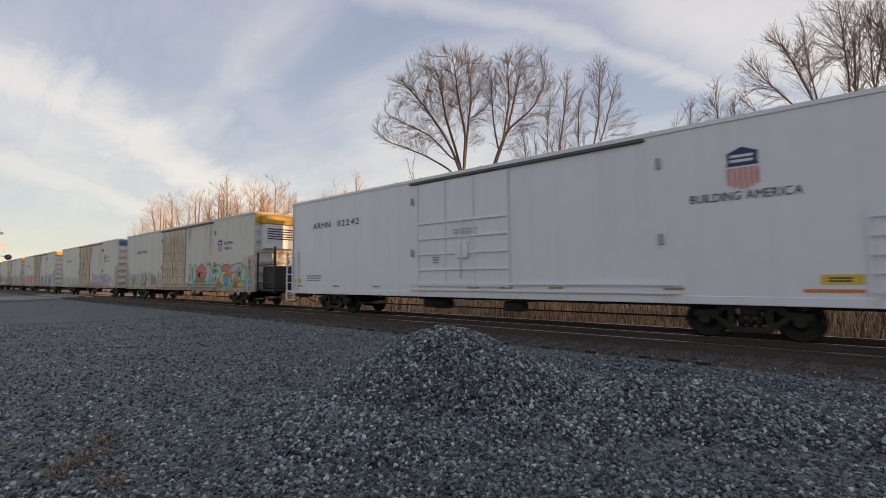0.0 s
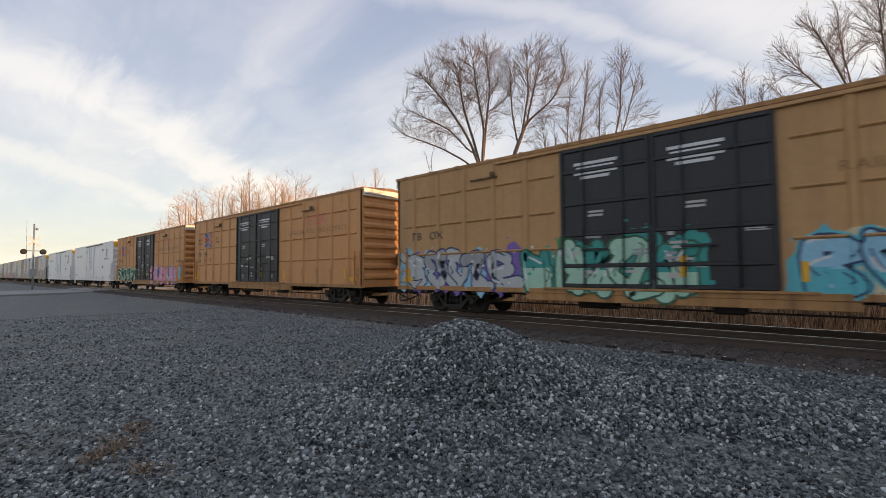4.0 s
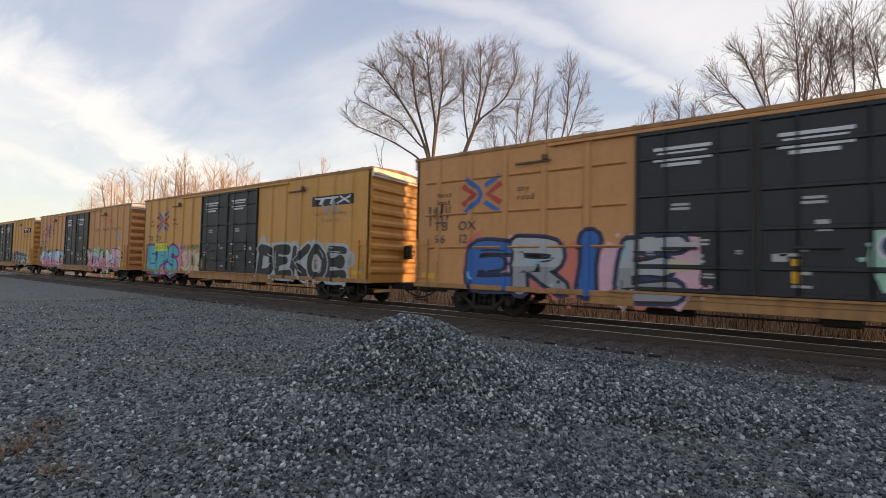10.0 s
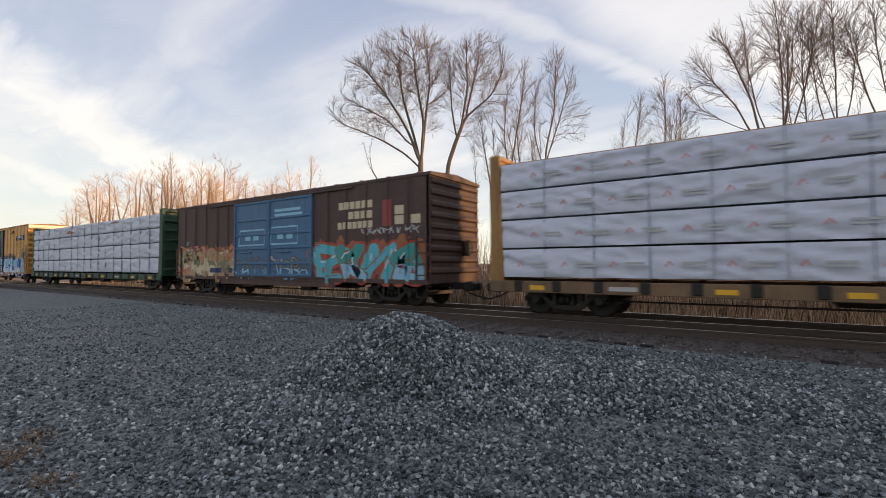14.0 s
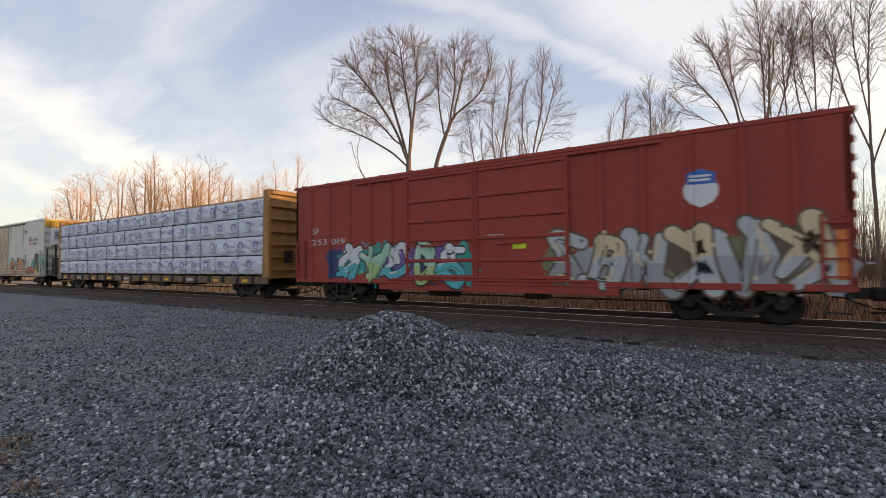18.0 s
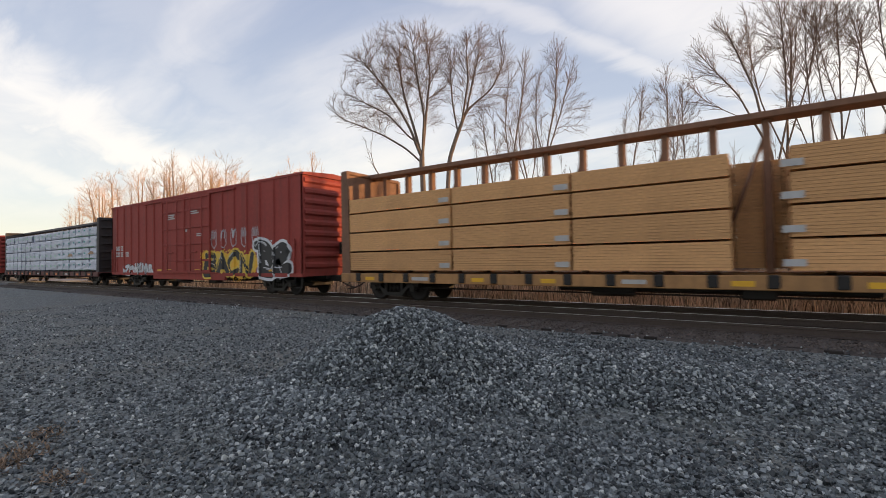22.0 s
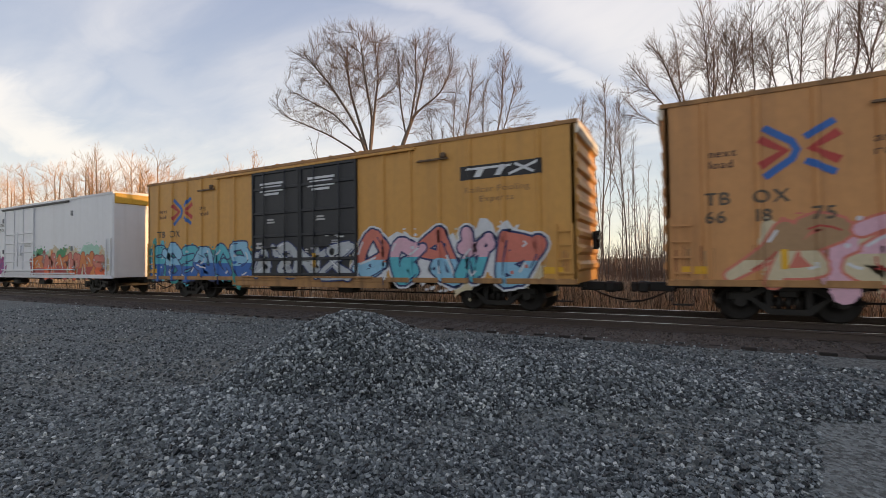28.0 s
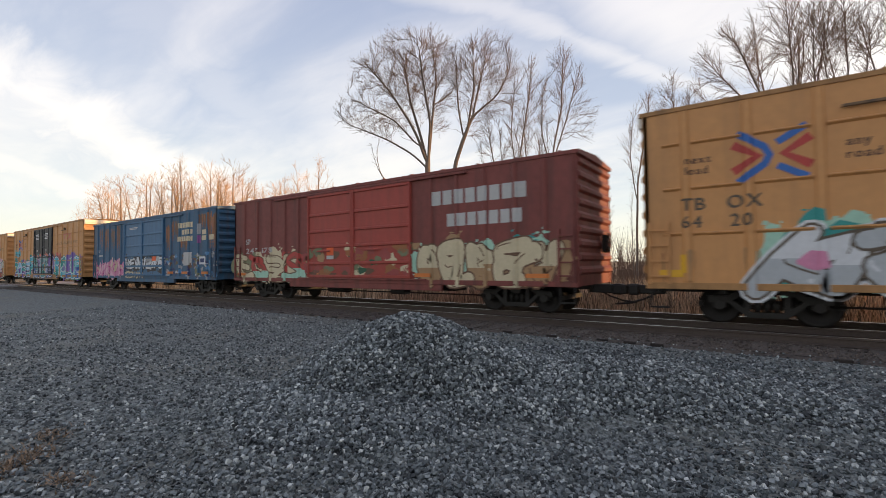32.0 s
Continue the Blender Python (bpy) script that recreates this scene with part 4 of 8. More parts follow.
def hopper(x, length, label):
    """A covered hopper: rounded body over slope sheets and outlets, running boards on the roof."""
    car = Car("covered_hopper_car", x, length, label, "hopper car")
    ob = car.ob

    def shell():
        b = Build()
        prof = []
        for k in range(9):
            a = math.pi * (k / 8)
            prof.append((-1.45 * math.cos(a) if 0 < k < 8 else (-1.45 if k == 0 else 1.45), 4.35 + 0.42 * math.sin(a)))
        prof = [(-1.53, 1.35), (-1.6, 2.4), (-1.6, 3.4), (-1.53, 4.1)] + prof[1:-1] + [(1.53, 4.1), (1.6, 3.4), (1.6, 2.4), (1.53, 1.35)]
        n = len(prof)
        # the ends slope in below
        cut = lambda z: 2.5 if z < 1.4 else (0.5 + max(0.0, (3.3 - z)) * 1.05 if z < 3.3 else 0.5)
        v = [(cut(z), y, z) for y, z in prof] + [(length - cut(z), y, z) for y, z in prof]
        b.add(v, [(i, i + 1, n + i + 1, n + i) for i in range(n - 1)], 0, True)
        b.add(v, [tuple(range(n)), tuple(range(n, 2 * n))[::-1]], 0)
        b.add(v, [(0, n, 2 * n - 1, n - 1)], 0)
        return b
    car.bulge = [(1.35, 1.53), (2.4, 1.6), (3.4, 1.6), (4.1, 1.53), (4.51, 1.34)]
    piece("hopper_body", shared("hopper_body", shell, M_HOPPER), ob)
    for i, px in enumerate(np.linspace(3.4, length - 3.4, 3)):
        def outlet():
            b = Build()
            v = [(-2.0, -1.4, 1.36), (2.0, -1.4, 1.36), (2.0, 1.4, 1.36), (-2.0, 1.4, 1.36), (-0.45, -0.5, 0.5), (0.45, -0.5, 0.5), (0.45, 0.5, 0.5), (-0.45, 0.5, 0.5)]
            b.add(v, [(0, 1, 5, 4), (1, 2, 6, 5), (2, 3, 7, 6), (3, 0, 4, 7), (4, 5, 6, 7), (3, 2, 1, 0)])
            b.box(-0.6, 0.6, -0.62, 0.62, 0.40, 0.5, 0, 0.02)
            return b
        piece("outlet_hopper", shared("outlet", outlet, M_BLACK), ob, (px, 0, 0))

    def sills():
        b = Build()
        for s in (-1, 1):
            b.box(0.0, length, s * 1.52 - 0.07, s * 1.52 + 0.07, 0.98, 1.36, 0, 0.02)
        b.box(0.0, 2.6, -1.5, 1.5, 1.2, 1.28)
        b.box(length - 2.6, length, -1.5, 1.5, 1.2, 1.28)
        return b
    piece("side_sill", shared("hopper_sill", sills, M_HOPPER), ob)
    for px in np.linspace(2.9, length - 2.9, 8):
        piece("side_post", shared("hopper_post", lambda: Build().box(-0.05, 0.05, -0.07, 0.0, 1.36, 2.0, 0, 0.02), M_OCHRE), ob, (px, -1.53, 0))
    for at, rz in ((0, 0), (length, 180)):
        def endframe():
            b = Build()
            for s in (-1, 1):
                b.box(0.05, 0.15, s * 1.4 - 0.05, s * 1.4 + 0.05, 1.25, 4.3)
                b.rod((0.5, s * 1.45, 3.4), (2.5, s * 1.45, 1.35), 0.06, 5)
            for z in np.linspace(1.5, 4.2, 8):
                b.box(0.06, 0.10, -1.4, -0.95, z - 0.02, z + 0.02)
                b.box(0.02, 0.5, -1.47, -1.43, z - 0.02, z + 0.02)
            b.box(0.45, 0.52, -1.47, -1.4, 1.3, 4.3)
            b.rod((0.1, -1.4, 2.4), (0.1, 1.4, 2.4), 0.03, 5)
            return b
        piece("end_frame", shared("endframe", endframe, M_HOPPER), ob, (at, 0, 0), rz)

    def boards():
        b = Build()
        for y in (-0.95, 0.95):
            for k in range(3):
                b.box(0.3, length - 0.3, y - 0.32 + k * 0.23, y - 0.14 + k * 0.23, 4.84, 4.88)
            for px in np.linspace(0.6, length - 0.6, 15):
                b.box(px - 0.03, px + 0.03, y - 0.33, y + 0.33, 4.5, 4.85)
        for px in np.linspace(2.0, length - 2.0, 5):
            b.rod((px, 0, 4.72), (px, 0, 4.86), 0.42, 14)
        return b
    piece("running_board", shared("boards", boards, M_GALV), ob)
    piece("underframe", shared(("hopper_frame", length), lambda: Build().box(0.1, length - 0.1, -0.3, 0.3, 0.75, 1.05).rod((3, -0.9, 0.72), (length - 3, -0.9, 0.72), 0.03, 5), M_BLACK), ob)
    add_trucks(ob, 2.0, length - 2.0)
    add_couplers(ob, length)
    return car


# ---- the train, from its head (far off along -x at the start) to its tail ----
P60 = [0.95, 2.15, 3.35, 4.55, 5.75, 13.05, 14.25, 15.45, 16.65, 17.9]
P60B = [0.85, 1.85, 2.85, 3.85, 4.85, 5.85, 12.9, 13.9, 14.9, 15.9, 16.9, 17.9]
P50 = [0.9, 1.9, 2.9, 3.9, 4.8, 11.6, 12.6, 13.6, 14.6, 15.5]
D60, D50 = (6.92, 9.35, 11.88), (5.45, 8.0, 10.8)
RAILS60 = (1.75, 2.6, 3.45, 4.35)


def tan_car(x, paint, words, ridged):
    car = boxcar(x, 18.9, words, paint, M_DOORBLACK, D60, P60 if ridged else P60B, 5.22, 0.99, (2.25, 3.3, 4.35) if ridged else (), door_rails=RAILS60,
                  post_w=0.2 if ridged else 0.15, ends=9, sill_paint=M_SILLTAN, roof=M_SILLTAN)
    for at, rz in ((0.0, 0), (18.9, 180)):
        piece("gable", shared("gable", lambda: Build().box(-0.06, 0.05, -W2 + 0.02, W2 - 0.02, 4.86, 5.2, 0, 0.02).box(-0.09, 0.0, -W2 + 0.08, W2 - 0.08, 4.94, 5.0, 0, 0.02), M_ZINC), car.ob, (at, 0, 0), rz, "pale weathered zinc roof end")
    for at in (3.7, 14.2):
        piece("track_stop", shared("track_stop", lambda: Build().box(0, 1.05, -0.06, 0.0, -0.03, 0.03, 0, 0.01).box(0.82, 0.98, -0.11, 0.0, 0.02, 0.17, 0, 0.02), M_SILLBROWN), car.ob, (at, -W2 - 0.055, 4.62))
    return car


def short_car(x, paint, door_paint, words, roof=None):
    return boxcar(x, 16.45, words, paint, door_paint, D50, P50, 4.62, 0.98, (), roof=roof, door_rails=(1.7, 2.35, 2.95, 3.6), ends=9, trucks=2.1, rods=False)


TAG = "with graffiti along its side"
C = {}
for i, xx in enumerate((-113.2, -136.0, -158.7, -181.5, -204.3, -227.0)):
    C[-4 - i] = reefer(xx, 20.5, "white refrigerator car with dirty sides and graffiti", old=i in (0, 2, 3))
C[-3] = reefer(-89.6, 20.5, "stained white refrigerator car with a yellow end panel", old=True)
C[-2] = reefer(-65.6, 20.4, "white refrigerator car with a blue end panel and faint graffiti", old=True, cap=M_DOORBLUE)
C[-1] = reefer(-42.9, 20.5, "stained white refrigerator car with graffiti and an open machine end", old=True, open_end=True)
C[0] = reefer(-18.81, 20.2, "clean white refrigerator car with a yellow end panel", white_end=True)
C[1] = reefer(3.52, 20.35, "clean white refrigerator car with a yellow end panel", white_end=True)
C[2] = tan_car(25.66, M_TAN, "ochre boxcar with black doors " + TAG, True)
C[3] = tan_car(46.48, M_TAN, "ochre boxcar with black doors, free of graffiti", True)
C[4] = tan_car(67.5, M_TANOLD, "faded ochre boxcar with black doors " + TAG, True)
C[5] = tan_car(87.9, M_TAN, "ochre boxcar with black doors " + TAG, False)
C[6] = tan_car(108.4, M_TAN, "ochre boxcar with black doors " + TAG, True)
C[7] = tan_car(128.94, M_YELLOW, "yellow boxcar with black doors " + TAG, False)
C[8] = tan_car(149.6, M_TAN, "ochre boxcar with black doors " + TAG, False)
C[9] = tan_car(170.6, M_YELLOW, "yellow boxcar with black doors " + TAG, False)
C[10] = tan_car(191.55, M_TAN, "ochre boxcar with black doors " + TAG, True)
C[11] = tan_car(212.1, M_YELLOW, "yellow boxcar with black doors " + TAG, False)
T4 = [(0.86, (0.35, 7.6, 14.9, 22.2)), (0.83, (0.35, 7.6, 14.9, 22.2)), (0.83, (0.35, 7.6, 14.9, 22.2)), (0.8, (0.35, 7.6, 14.9, 22.2))]
C[12] = centerbeam(232.3, 22.5, "green centre-beam flat car stacked with white-wrapped lumber", M_GREEN, M_WRAP, T4, label2="bundle of lumber in creased white wrap")
C[13] = short_car(256.5, M_BROWN, M_DOORBLUE, "weathered brown boxcar with blue doors " + TAG)
T14 = [(0.83, (0.35, 9.6, 16.2, 22.3)), (0.83, (0.35, 9.6, 16.2, 22.3)), (0.83, (0.35, 9.6, 16.2, 22.3)), (0.8, (0.35, 9.6, 16.2, 22.3))]
C[14] = centerbeam(275.1, 22.65, "yellow centre-beam flat car stacked with white-wrapped lumber", M_OCHRE, M_WRAP2, T14, label2="bundle of lumber in white wrap with red print")
C[15] = reefer(299.4, 20.7, "rust-stained white refrigerator car with graffiti and an open machine end", old=True, open_end=True, d0=9.05)
T16 = [(0.82, (0.35, 6.2, 12.6, 18.9, 22.4)), (0.82, (0.35, 6.2, 12.6, 18.9, 22.4)), (0.82, (0.35, 7.0, 12.6, 18.9, 22.4)), (0.78, (0.35, 6.2, 10.4, 18.9, 22.4))]
C[16] = centerbeam(322.9, 22.75, "yellow centre-beam flat car with white lumber bundles printed with rings", M_OCHRE, M_WRAP2, T16, label2="bundle of lumber in white wrap printed with blue rings")
C[17] = short_car(347.4, M_RED, M_RED, "red boxcar " + TAG)
C[18] = short_car(365.2, M_RED, M_RED, "red boxcar " + TAG)
T19 = [(0.80, (0.35, 9.0, 14.6, 22.4)), (0.80, (0.35, 9.0, 14.6, 22.4)), (0.80, (0.35, 9.0, 14.6, 22.4)), (0.62, (0.35, 8.4, 9.0, 14.6, 22.4))]
C[19] = centerbeam(383.4, 22.8, "black and oxide-red centre-beam flat car stacked with white lumber bundles", M_OXIDE, M_WRAP, T19, opens=((3, 8.4),), label2="bundle of lumber in white wrap with green print", beam=M_DARKCAR)
C[20] = boxcar(408.5, 18.85, "red boxcar " + TAG, M_RED, M_RED, D60, P60B, 5.22, 0.99, (), door_rails=RAILS60, post_w=0.15, ends=9)
T21 = [(0.70, (0.35, 4.9, 8.7, 12.3, 13.3, 19.0, 22.4)), (0.70, (0.35, 4.9, 8.7, 12.3, 13.3, 19.0, 22.4)), (0.70, (0.35, 4.9, 8.7, 12.3, 13.3, 19.0, 22.4)), (0.55, (0.35, 4.9, 8.7, 12.3, 13.3, 19.0, 22.4)), (0.60, (0.35, 4.9, 8.7, 12.3, 18.9, 22.4))]
C[21] = centerbeam(429.5, 22.8, "yellow centre-beam flat car stacked with bare sawn lumber", M_OCHRE, M_LUMBER, T21, 0.05, beam=M_BEAMBROWN,
                   opens=tuple((t, 12.3) for t in range(4)) + ((4, 0.35), (4, 4.9), (4, 8.7), (4, 12.3)), label2="bundle of bare sawn pine boards", top=4.82)
C[22] = reefer(455.3, 20.3, "clean white refrigerator car with a yellow end panel", white_end=True)
C[23] = hopper(476.95, 17.05, "weathered cream covered hopper car with rust streaks")
C[24] = reefer(496.1, 20.4, "stained white refrigerator car with graffiti and a blue end panel", old=True, cap=M_DOORBLUE, d0=8.7, flat_end=True, open_left=True)
C[25] = reefer(518.2, 20.5, "white refrigerator car with magenta and orange graffiti", d0=8.6, flat_end=True)
C[26] = tan_car(541.55, M_YELLOW, "yellow boxcar with black doors " + TAG, False)
C[27] = tan_car(562.4, M_TAN, "ochre boxcar with black doors " + TAG, False)
C[28] = tan_car(583.95, M_TAN, "ochre boxcar with black doors " + TAG, True)
C[29] = short_car(604.85, M_BLUE, M_DOORBLUE, "faded blue boxcar with rust patches " + TAG)
C[30] = short_car(622.8, M_MAROON, M_BRIGHTRED, "faded maroon boxcar with bright red doors " + TAG)
C[31] = tan_car(640.8, M_TAN, "ochre boxcar with black doors " + TAG, True)


# ---- trees, brush, stones ----
def grow_wood(seed, stems, lobes, count, step=0.34, kill=0.55, tip=0.011, r0=0.2, twigs=(0.25, 0.6, 0.26), spray=(0.7, 1.6, 1, 0.10), lift=0.14, bough=0.03, thick=2.36, power=1.0):
    """A bare tree. stems: polylines of the trunk and the main limbs (across, deep, up); lobes: ellipsoids of the crown. Branches grow
    towards points strewn through the lobes, thicken towards the root, and end in fine twigs."""
    r = np.random.RandomState(seed)
    pos, par = [], []

    def add(p, k):
        pos.append(np.asarray(p, float))
        par.append(k)
        return len(pos) - 1
    for line in stems:
        line = [np.asarray(q, float) for q in line]
        k = -1 if not pos else int(np.argmin([((q - line[0]) ** 2).sum() for q in pos]))
        if k < 0:
            k = add(line[0], -1)
        for a, b in zip(line, line[1:]):
            n = max(1, int(np.linalg.norm(b - a) / step))
            for i in range(n):
                wob = r.normal(0, 0.012, 3) if i < n - 1 else 0.0
                k = add(a + (b - a) * ((i + 1) / n) + wob, k)
    size = np.array([q[3] * q[4] * q[5] for q in lobes])
    pick = r.choice(len(lobes), count, p=size / size.sum())
    d = r.normal(size=(count, 3))
    d /= np.linalg.norm(d, axis=1)[:, None]
    lo = np.array(lobes)[pick]
    pts = lo[:, :3] + d * lo[:, 3:] * (r.rand(count) ** 0.45)[:, None] * r.uniform(0.86, 1.0, (count, 1))
    P = np.array(pos)
    dist = np.full(count, 1e9)
    near = np.zeros(count, int)
    def see(ids):
        Q = np.array([pos[i] for i in ids])
        for c in range(0, len(Q), 256):
            D = ((pts[:, None] - Q[None, c:c + 256]) ** 2).sum(2)
            k = D.argmin(1)
            m = D[np.arange(count), k]
            better = m < dist
            dist[better] = m[better]
            near[better] = np.array(ids)[c + k[better]]
    see(list(range(len(pos))))
    alive, grown = dist > kill ** 2, {}
    for _ in range(60):
        act = np.nonzero(alive & (dist < 36.0))[0]
        if len(act) < 3:
            break
        pull = {}
        for a in act:
            v = pts[a] - pos[near[a]]
            pull.setdefault(near[a], []).append(v / (np.linalg.norm(v) + 1e-6))
        fresh = []
        for k, vs in pull.items():
            if grown.get(k, 0) > 2:
                alive[near == k] = False
                continue
            grown[k] = grown.get(k, 0) + 1
            v = np.mean(vs, 0) + r.normal(0, 0.07, 3) + np.array([0, 0, lift])
            if par[k] >= 0:
                w = pos[k] - pos[par[k]]
                v = v + 1.1 * w / (np.linalg.norm(w) + 1e-6)
            v /= np.linalg.norm(v) + 1e-6
            if par[k] >= 0 and (v @ w) < 0.55 * np.linalg.norm(w):
                continue
            fresh.append(add(pos[k] + v * step * r.uniform(0.8, 1.15), k))
        if not fresh:
            break
        see(fresh)
        alive &= dist > kill ** 2
    n = len(pos)
    kids = [[] for _ in range(n)]
    for k in range(1, n):
        kids[par[k]].append(k)
    rad = np.zeros(n)
    order = sorted(range(n), key=lambda k: -k)
    for k in order:
        rad[k] = sum(rad[c] ** thick for c in kids[k]) ** (1 / thick) + 0.0007 if kids[k] else tip
    rad = tip + (r0 - tip) * np.clip((rad - tip) / (rad[0] - tip), 0, 1) ** power
    for _ in range(2):
        soft = [q.copy() for q in pos]
        for k in range(1, n):
            if kids[k]:
                best = max(kids[k], key=lambda c: rad[c])
                soft[k] = 0.5 * pos[k] + 0.25 * (pos[par[k]] + pos[best])
        pos = soft
    wood, fine = ([], []), ([], [])

    def tube(line, rr, sides, store):
        vs, fs = store
        k, m = len(vs), len(line)
        for i in range(m):
            d = line[min(i + 1, m - 1)] - line[max(i - 1, 0)]
            d = Vector(d).normalized()
            a = d.cross(Vector((0.31, 0.95, 0.05))).normalized()
            c = d.cross(a)
            for q in range(sides):
                t = 2 * math.pi * q / sides
                vs.append(tuple(Vector(line[i]) + (a * math.cos(t) + c * math.sin(t)) * float(rr[i])))
        for i in range(m - 1):
            for q in range(sides):
                e = (q + 1) % sides
                fs.append((k + i * sides + q, k + i * sides + e, k + (i + 1) * sides + e, k + (i + 1) * sides + q))
    heads = [0]
    while heads:
        k = heads.pop()
        chain = [par[k], k] if par[k] >= 0 else [k]
        while kids[k]:
            best = max(kids[k], key=lambda c: rad[c])
            heads += [c for c in kids[k] if c != best]
            chain.append(best)
            k = best
        if len(chain) < 2:
            continue
        rr = [min(rad[c], rad[chain[1]]) for c in chain]
        big = max(rr)
        tube([pos[c] for c in chain], rr, 7 if big > 0.09 else (4 if big > 0.03 else 3), wood if big > bough else fine)
    L = np.array(lobes)
    mid = L[:, :3].mean(0)

    def inside(q):
        return bool(((((q - L[:, :3]) / (L[:, 3:] * 1.04)) ** 2).sum(1) < 1).any())
    base = min(float((L[:, 2] - L[:, 5]).min()), 2.0 if len(lobes) < 2 else 99.0)
    for k in range(1, n):
        if rad[k] > spray[3] or pos[k][2] < base:
            continue
        w = pos[k] - pos[par[k]]
        w /= np.linalg.norm(w) + 1e-6
        out = pos[k] - mid
        out /= np.linalg.norm(out) + 1e-6
        for _ in range(3 if not kids[k] else (spray[2] if rad[k] < 0.05 else 1)):
            v = w * (0.95 if kids[k] else 1.3) + r.normal(0, 0.48, 3) + 0.35 * out + np.array([0, 0, 0.30])
            v /= np.linalg.norm(v)
            ln = r.uniform(spray[0], spray[1])
            while ln > 0.3 and not inside(pos[k] + v * ln):
                ln *= 0.8
            rr = min(rad[k] * 0.7, tip * (1.3 + 0.5 * ln))
            line = [pos[k]]
            for q in range(2):
                line.append(line[-1] + v * ln / 2)
                v = v + r.normal(0, 0.05, 3) + np.array([0, 0, 0.10])
                v /= np.linalg.norm(v)
            tube(line, [rr, rr * 0.75, rr * 0.35], 3, fine)
            m = max(2, int(ln / twigs[2]))
            for q in range(m):
                t = (q + 0.6 + r.uniform(-0.2, 0.2)) / m * 2
                c = int(min(t, 1.999))
                e = line[c] + (line[c + 1] - line[c]) * (t - c)
                g = v + r.normal(0, 0.42, 3) + np.array([0, 0, 0.10])
                g /= np.linalg.norm(g)
                tube([e, e + g * r.uniform(twigs[0], twigs[1])], [tip * 0.72, tip * 0.4], 3, fine)
    return wood, fine


TREES = {}


def tree_kind(key, *args, **kw):
    wood, twig = grow_wood(*args, **kw)
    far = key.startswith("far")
    TREES[key] = [raw_mesh("trunk", wood[0], wood[1], [M_FARBARK if far else M_BARK], smooth=True), raw_mesh("twigs", twig[0], twig[1], [M_FARTWIG if far else M_TWIG], smooth=False)]


def plant(key, x, y, scale, turn, label, group="", name="bare_tree", cat="tree"):
    ob = new(name)
    ob.matrix_basis = pose(x, y, -0.5, 0, 0, turn) @ Matrix.Diagonal((scale, scale, scale, 1))
    tagged(ob, label, cat, group)
    piece("trunk", TREES[key][0], ob)
    piece("crown", TREES[key][1], ob, label="fine bare twigs")
    return ob


# broad tree: a fork, limbs that spread and then rise, two low limbs reaching out
tree_kind("spreading", 3, [[(0.1, 0, 0), (0.05, 0, 6.1), (-0.05, 0, 9.5), (-0.1, 0, 10.1)], [(-0.08, 0, 10.0), (-0.8, -0.3, 12.0), (-1.5, -0.5, 13.3), (-3.0, -0.7, 15.6), (-4.4, -0.8, 17.2)],
          [(0, 0, 10.1), (0.1, 0, 10.9), (0.4, 0.5, 14.0), (0.75, 0.8, 16.9), (0.5, 0.9, 19.2)], [(-0.1, 0, 10.2), (-0.5, 0.4, 12.0), (-1.4, 0.9, 15.2), (-1.9, 1.1, 18.6)],
          [(-0.1, 0, 9.7), (-1.4, 0.3, 10.9), (-3.2, 0.5, 12.0), (-5.1, 0.5, 12.8), (-6.5, 0.4, 13.3)], [(-0.6, 0, 11.2), (-2.6, -0.8, 13.2), (-4.7, -1.1, 14.2), (-5.6, -1.2, 14.6)], [(0, 0, 10.5), (0.2, -0.8, 13.0), (-0.4, -1.6, 16.5), (-0.6, -1.9, 18.5)]],
          [(-1.7, 0, 16.8, 3.4, 3.0, 3.8), (0.7, 0, 17.2, 2.0, 2.4, 3.5), (-4.0, 0, 16.6, 2.1, 2.0, 2.5), (-5.0, 0, 13.7, 2.6, 1.8, 1.3), (-2.6, 0, 13.4, 2.8, 1.8, 1.8), (0.5, 0, 13.4, 1.2, 1.6, 2.0)], 950, kill=0.55, r0=0.24, tip=0.0100, spray=(0.6, 1.5, 2, 0.09))
tree_kind("leaning", 8, [[(-0.6, 0, 0), (-0.25, 0, 5.9), (0, 0, 9.5), (0.6, 0, 11.3), (1.35, 0.1, 13.2)], [(1.35, 0.1, 13.2), (1.8, 0.2, 15.1), (2.5, 0.4, 18.0)], [(1.35, 0.1, 13.2), (3.3, -0.3, 14.7), (4.2, -0.4, 16.6)], [(0.65, 0, 11.5), (0.3, 0.6, 14.3), (0.2, 0.8, 17.4)],
          [(1.0, 0, 12.4), (1.5, -1.0, 15.0), (1.4, -1.4, 17.6)]],
          [(2.4, 0, 16.3, 2.6, 2.4, 3.2), (0.5, 0, 16.2, 1.4, 1.6, 2.5), (3.7, 0, 15.0, 1.6, 1.6, 2.2), (1.6, 0, 12.6, 1.6, 1.4, 1.6)], 520, kill=0.55, r0=0.19, tip=0.0100, spray=(0.6, 1.5, 2, 0.09))
tree_kind("slender", 12, [[(0, 0, 0), (0.0, 0, 6.0), (0.1, 0, 9.5), (0.7, 0, 12.2), (0.8, 0, 15.6)], [(0.05, 0, 8.6), (1.0, 0.2, 11.5), (1.7, 0.3, 14.2)], [(0, 0, 8.0), (-0.6, -0.2, 10.5), (-0.5, -0.2, 13.6)]],
          [(0.8, 0, 13.4, 1.35, 1.5, 2.9), (1.7, 0, 11.6, 1.2, 1.3, 2.2), (-0.3, 0, 12.0, 0.9, 1.1, 2.2)], 190, kill=0.62, r0=0.11, tip=0.0095, spray=(0.6, 1.4, 2, 0.07))
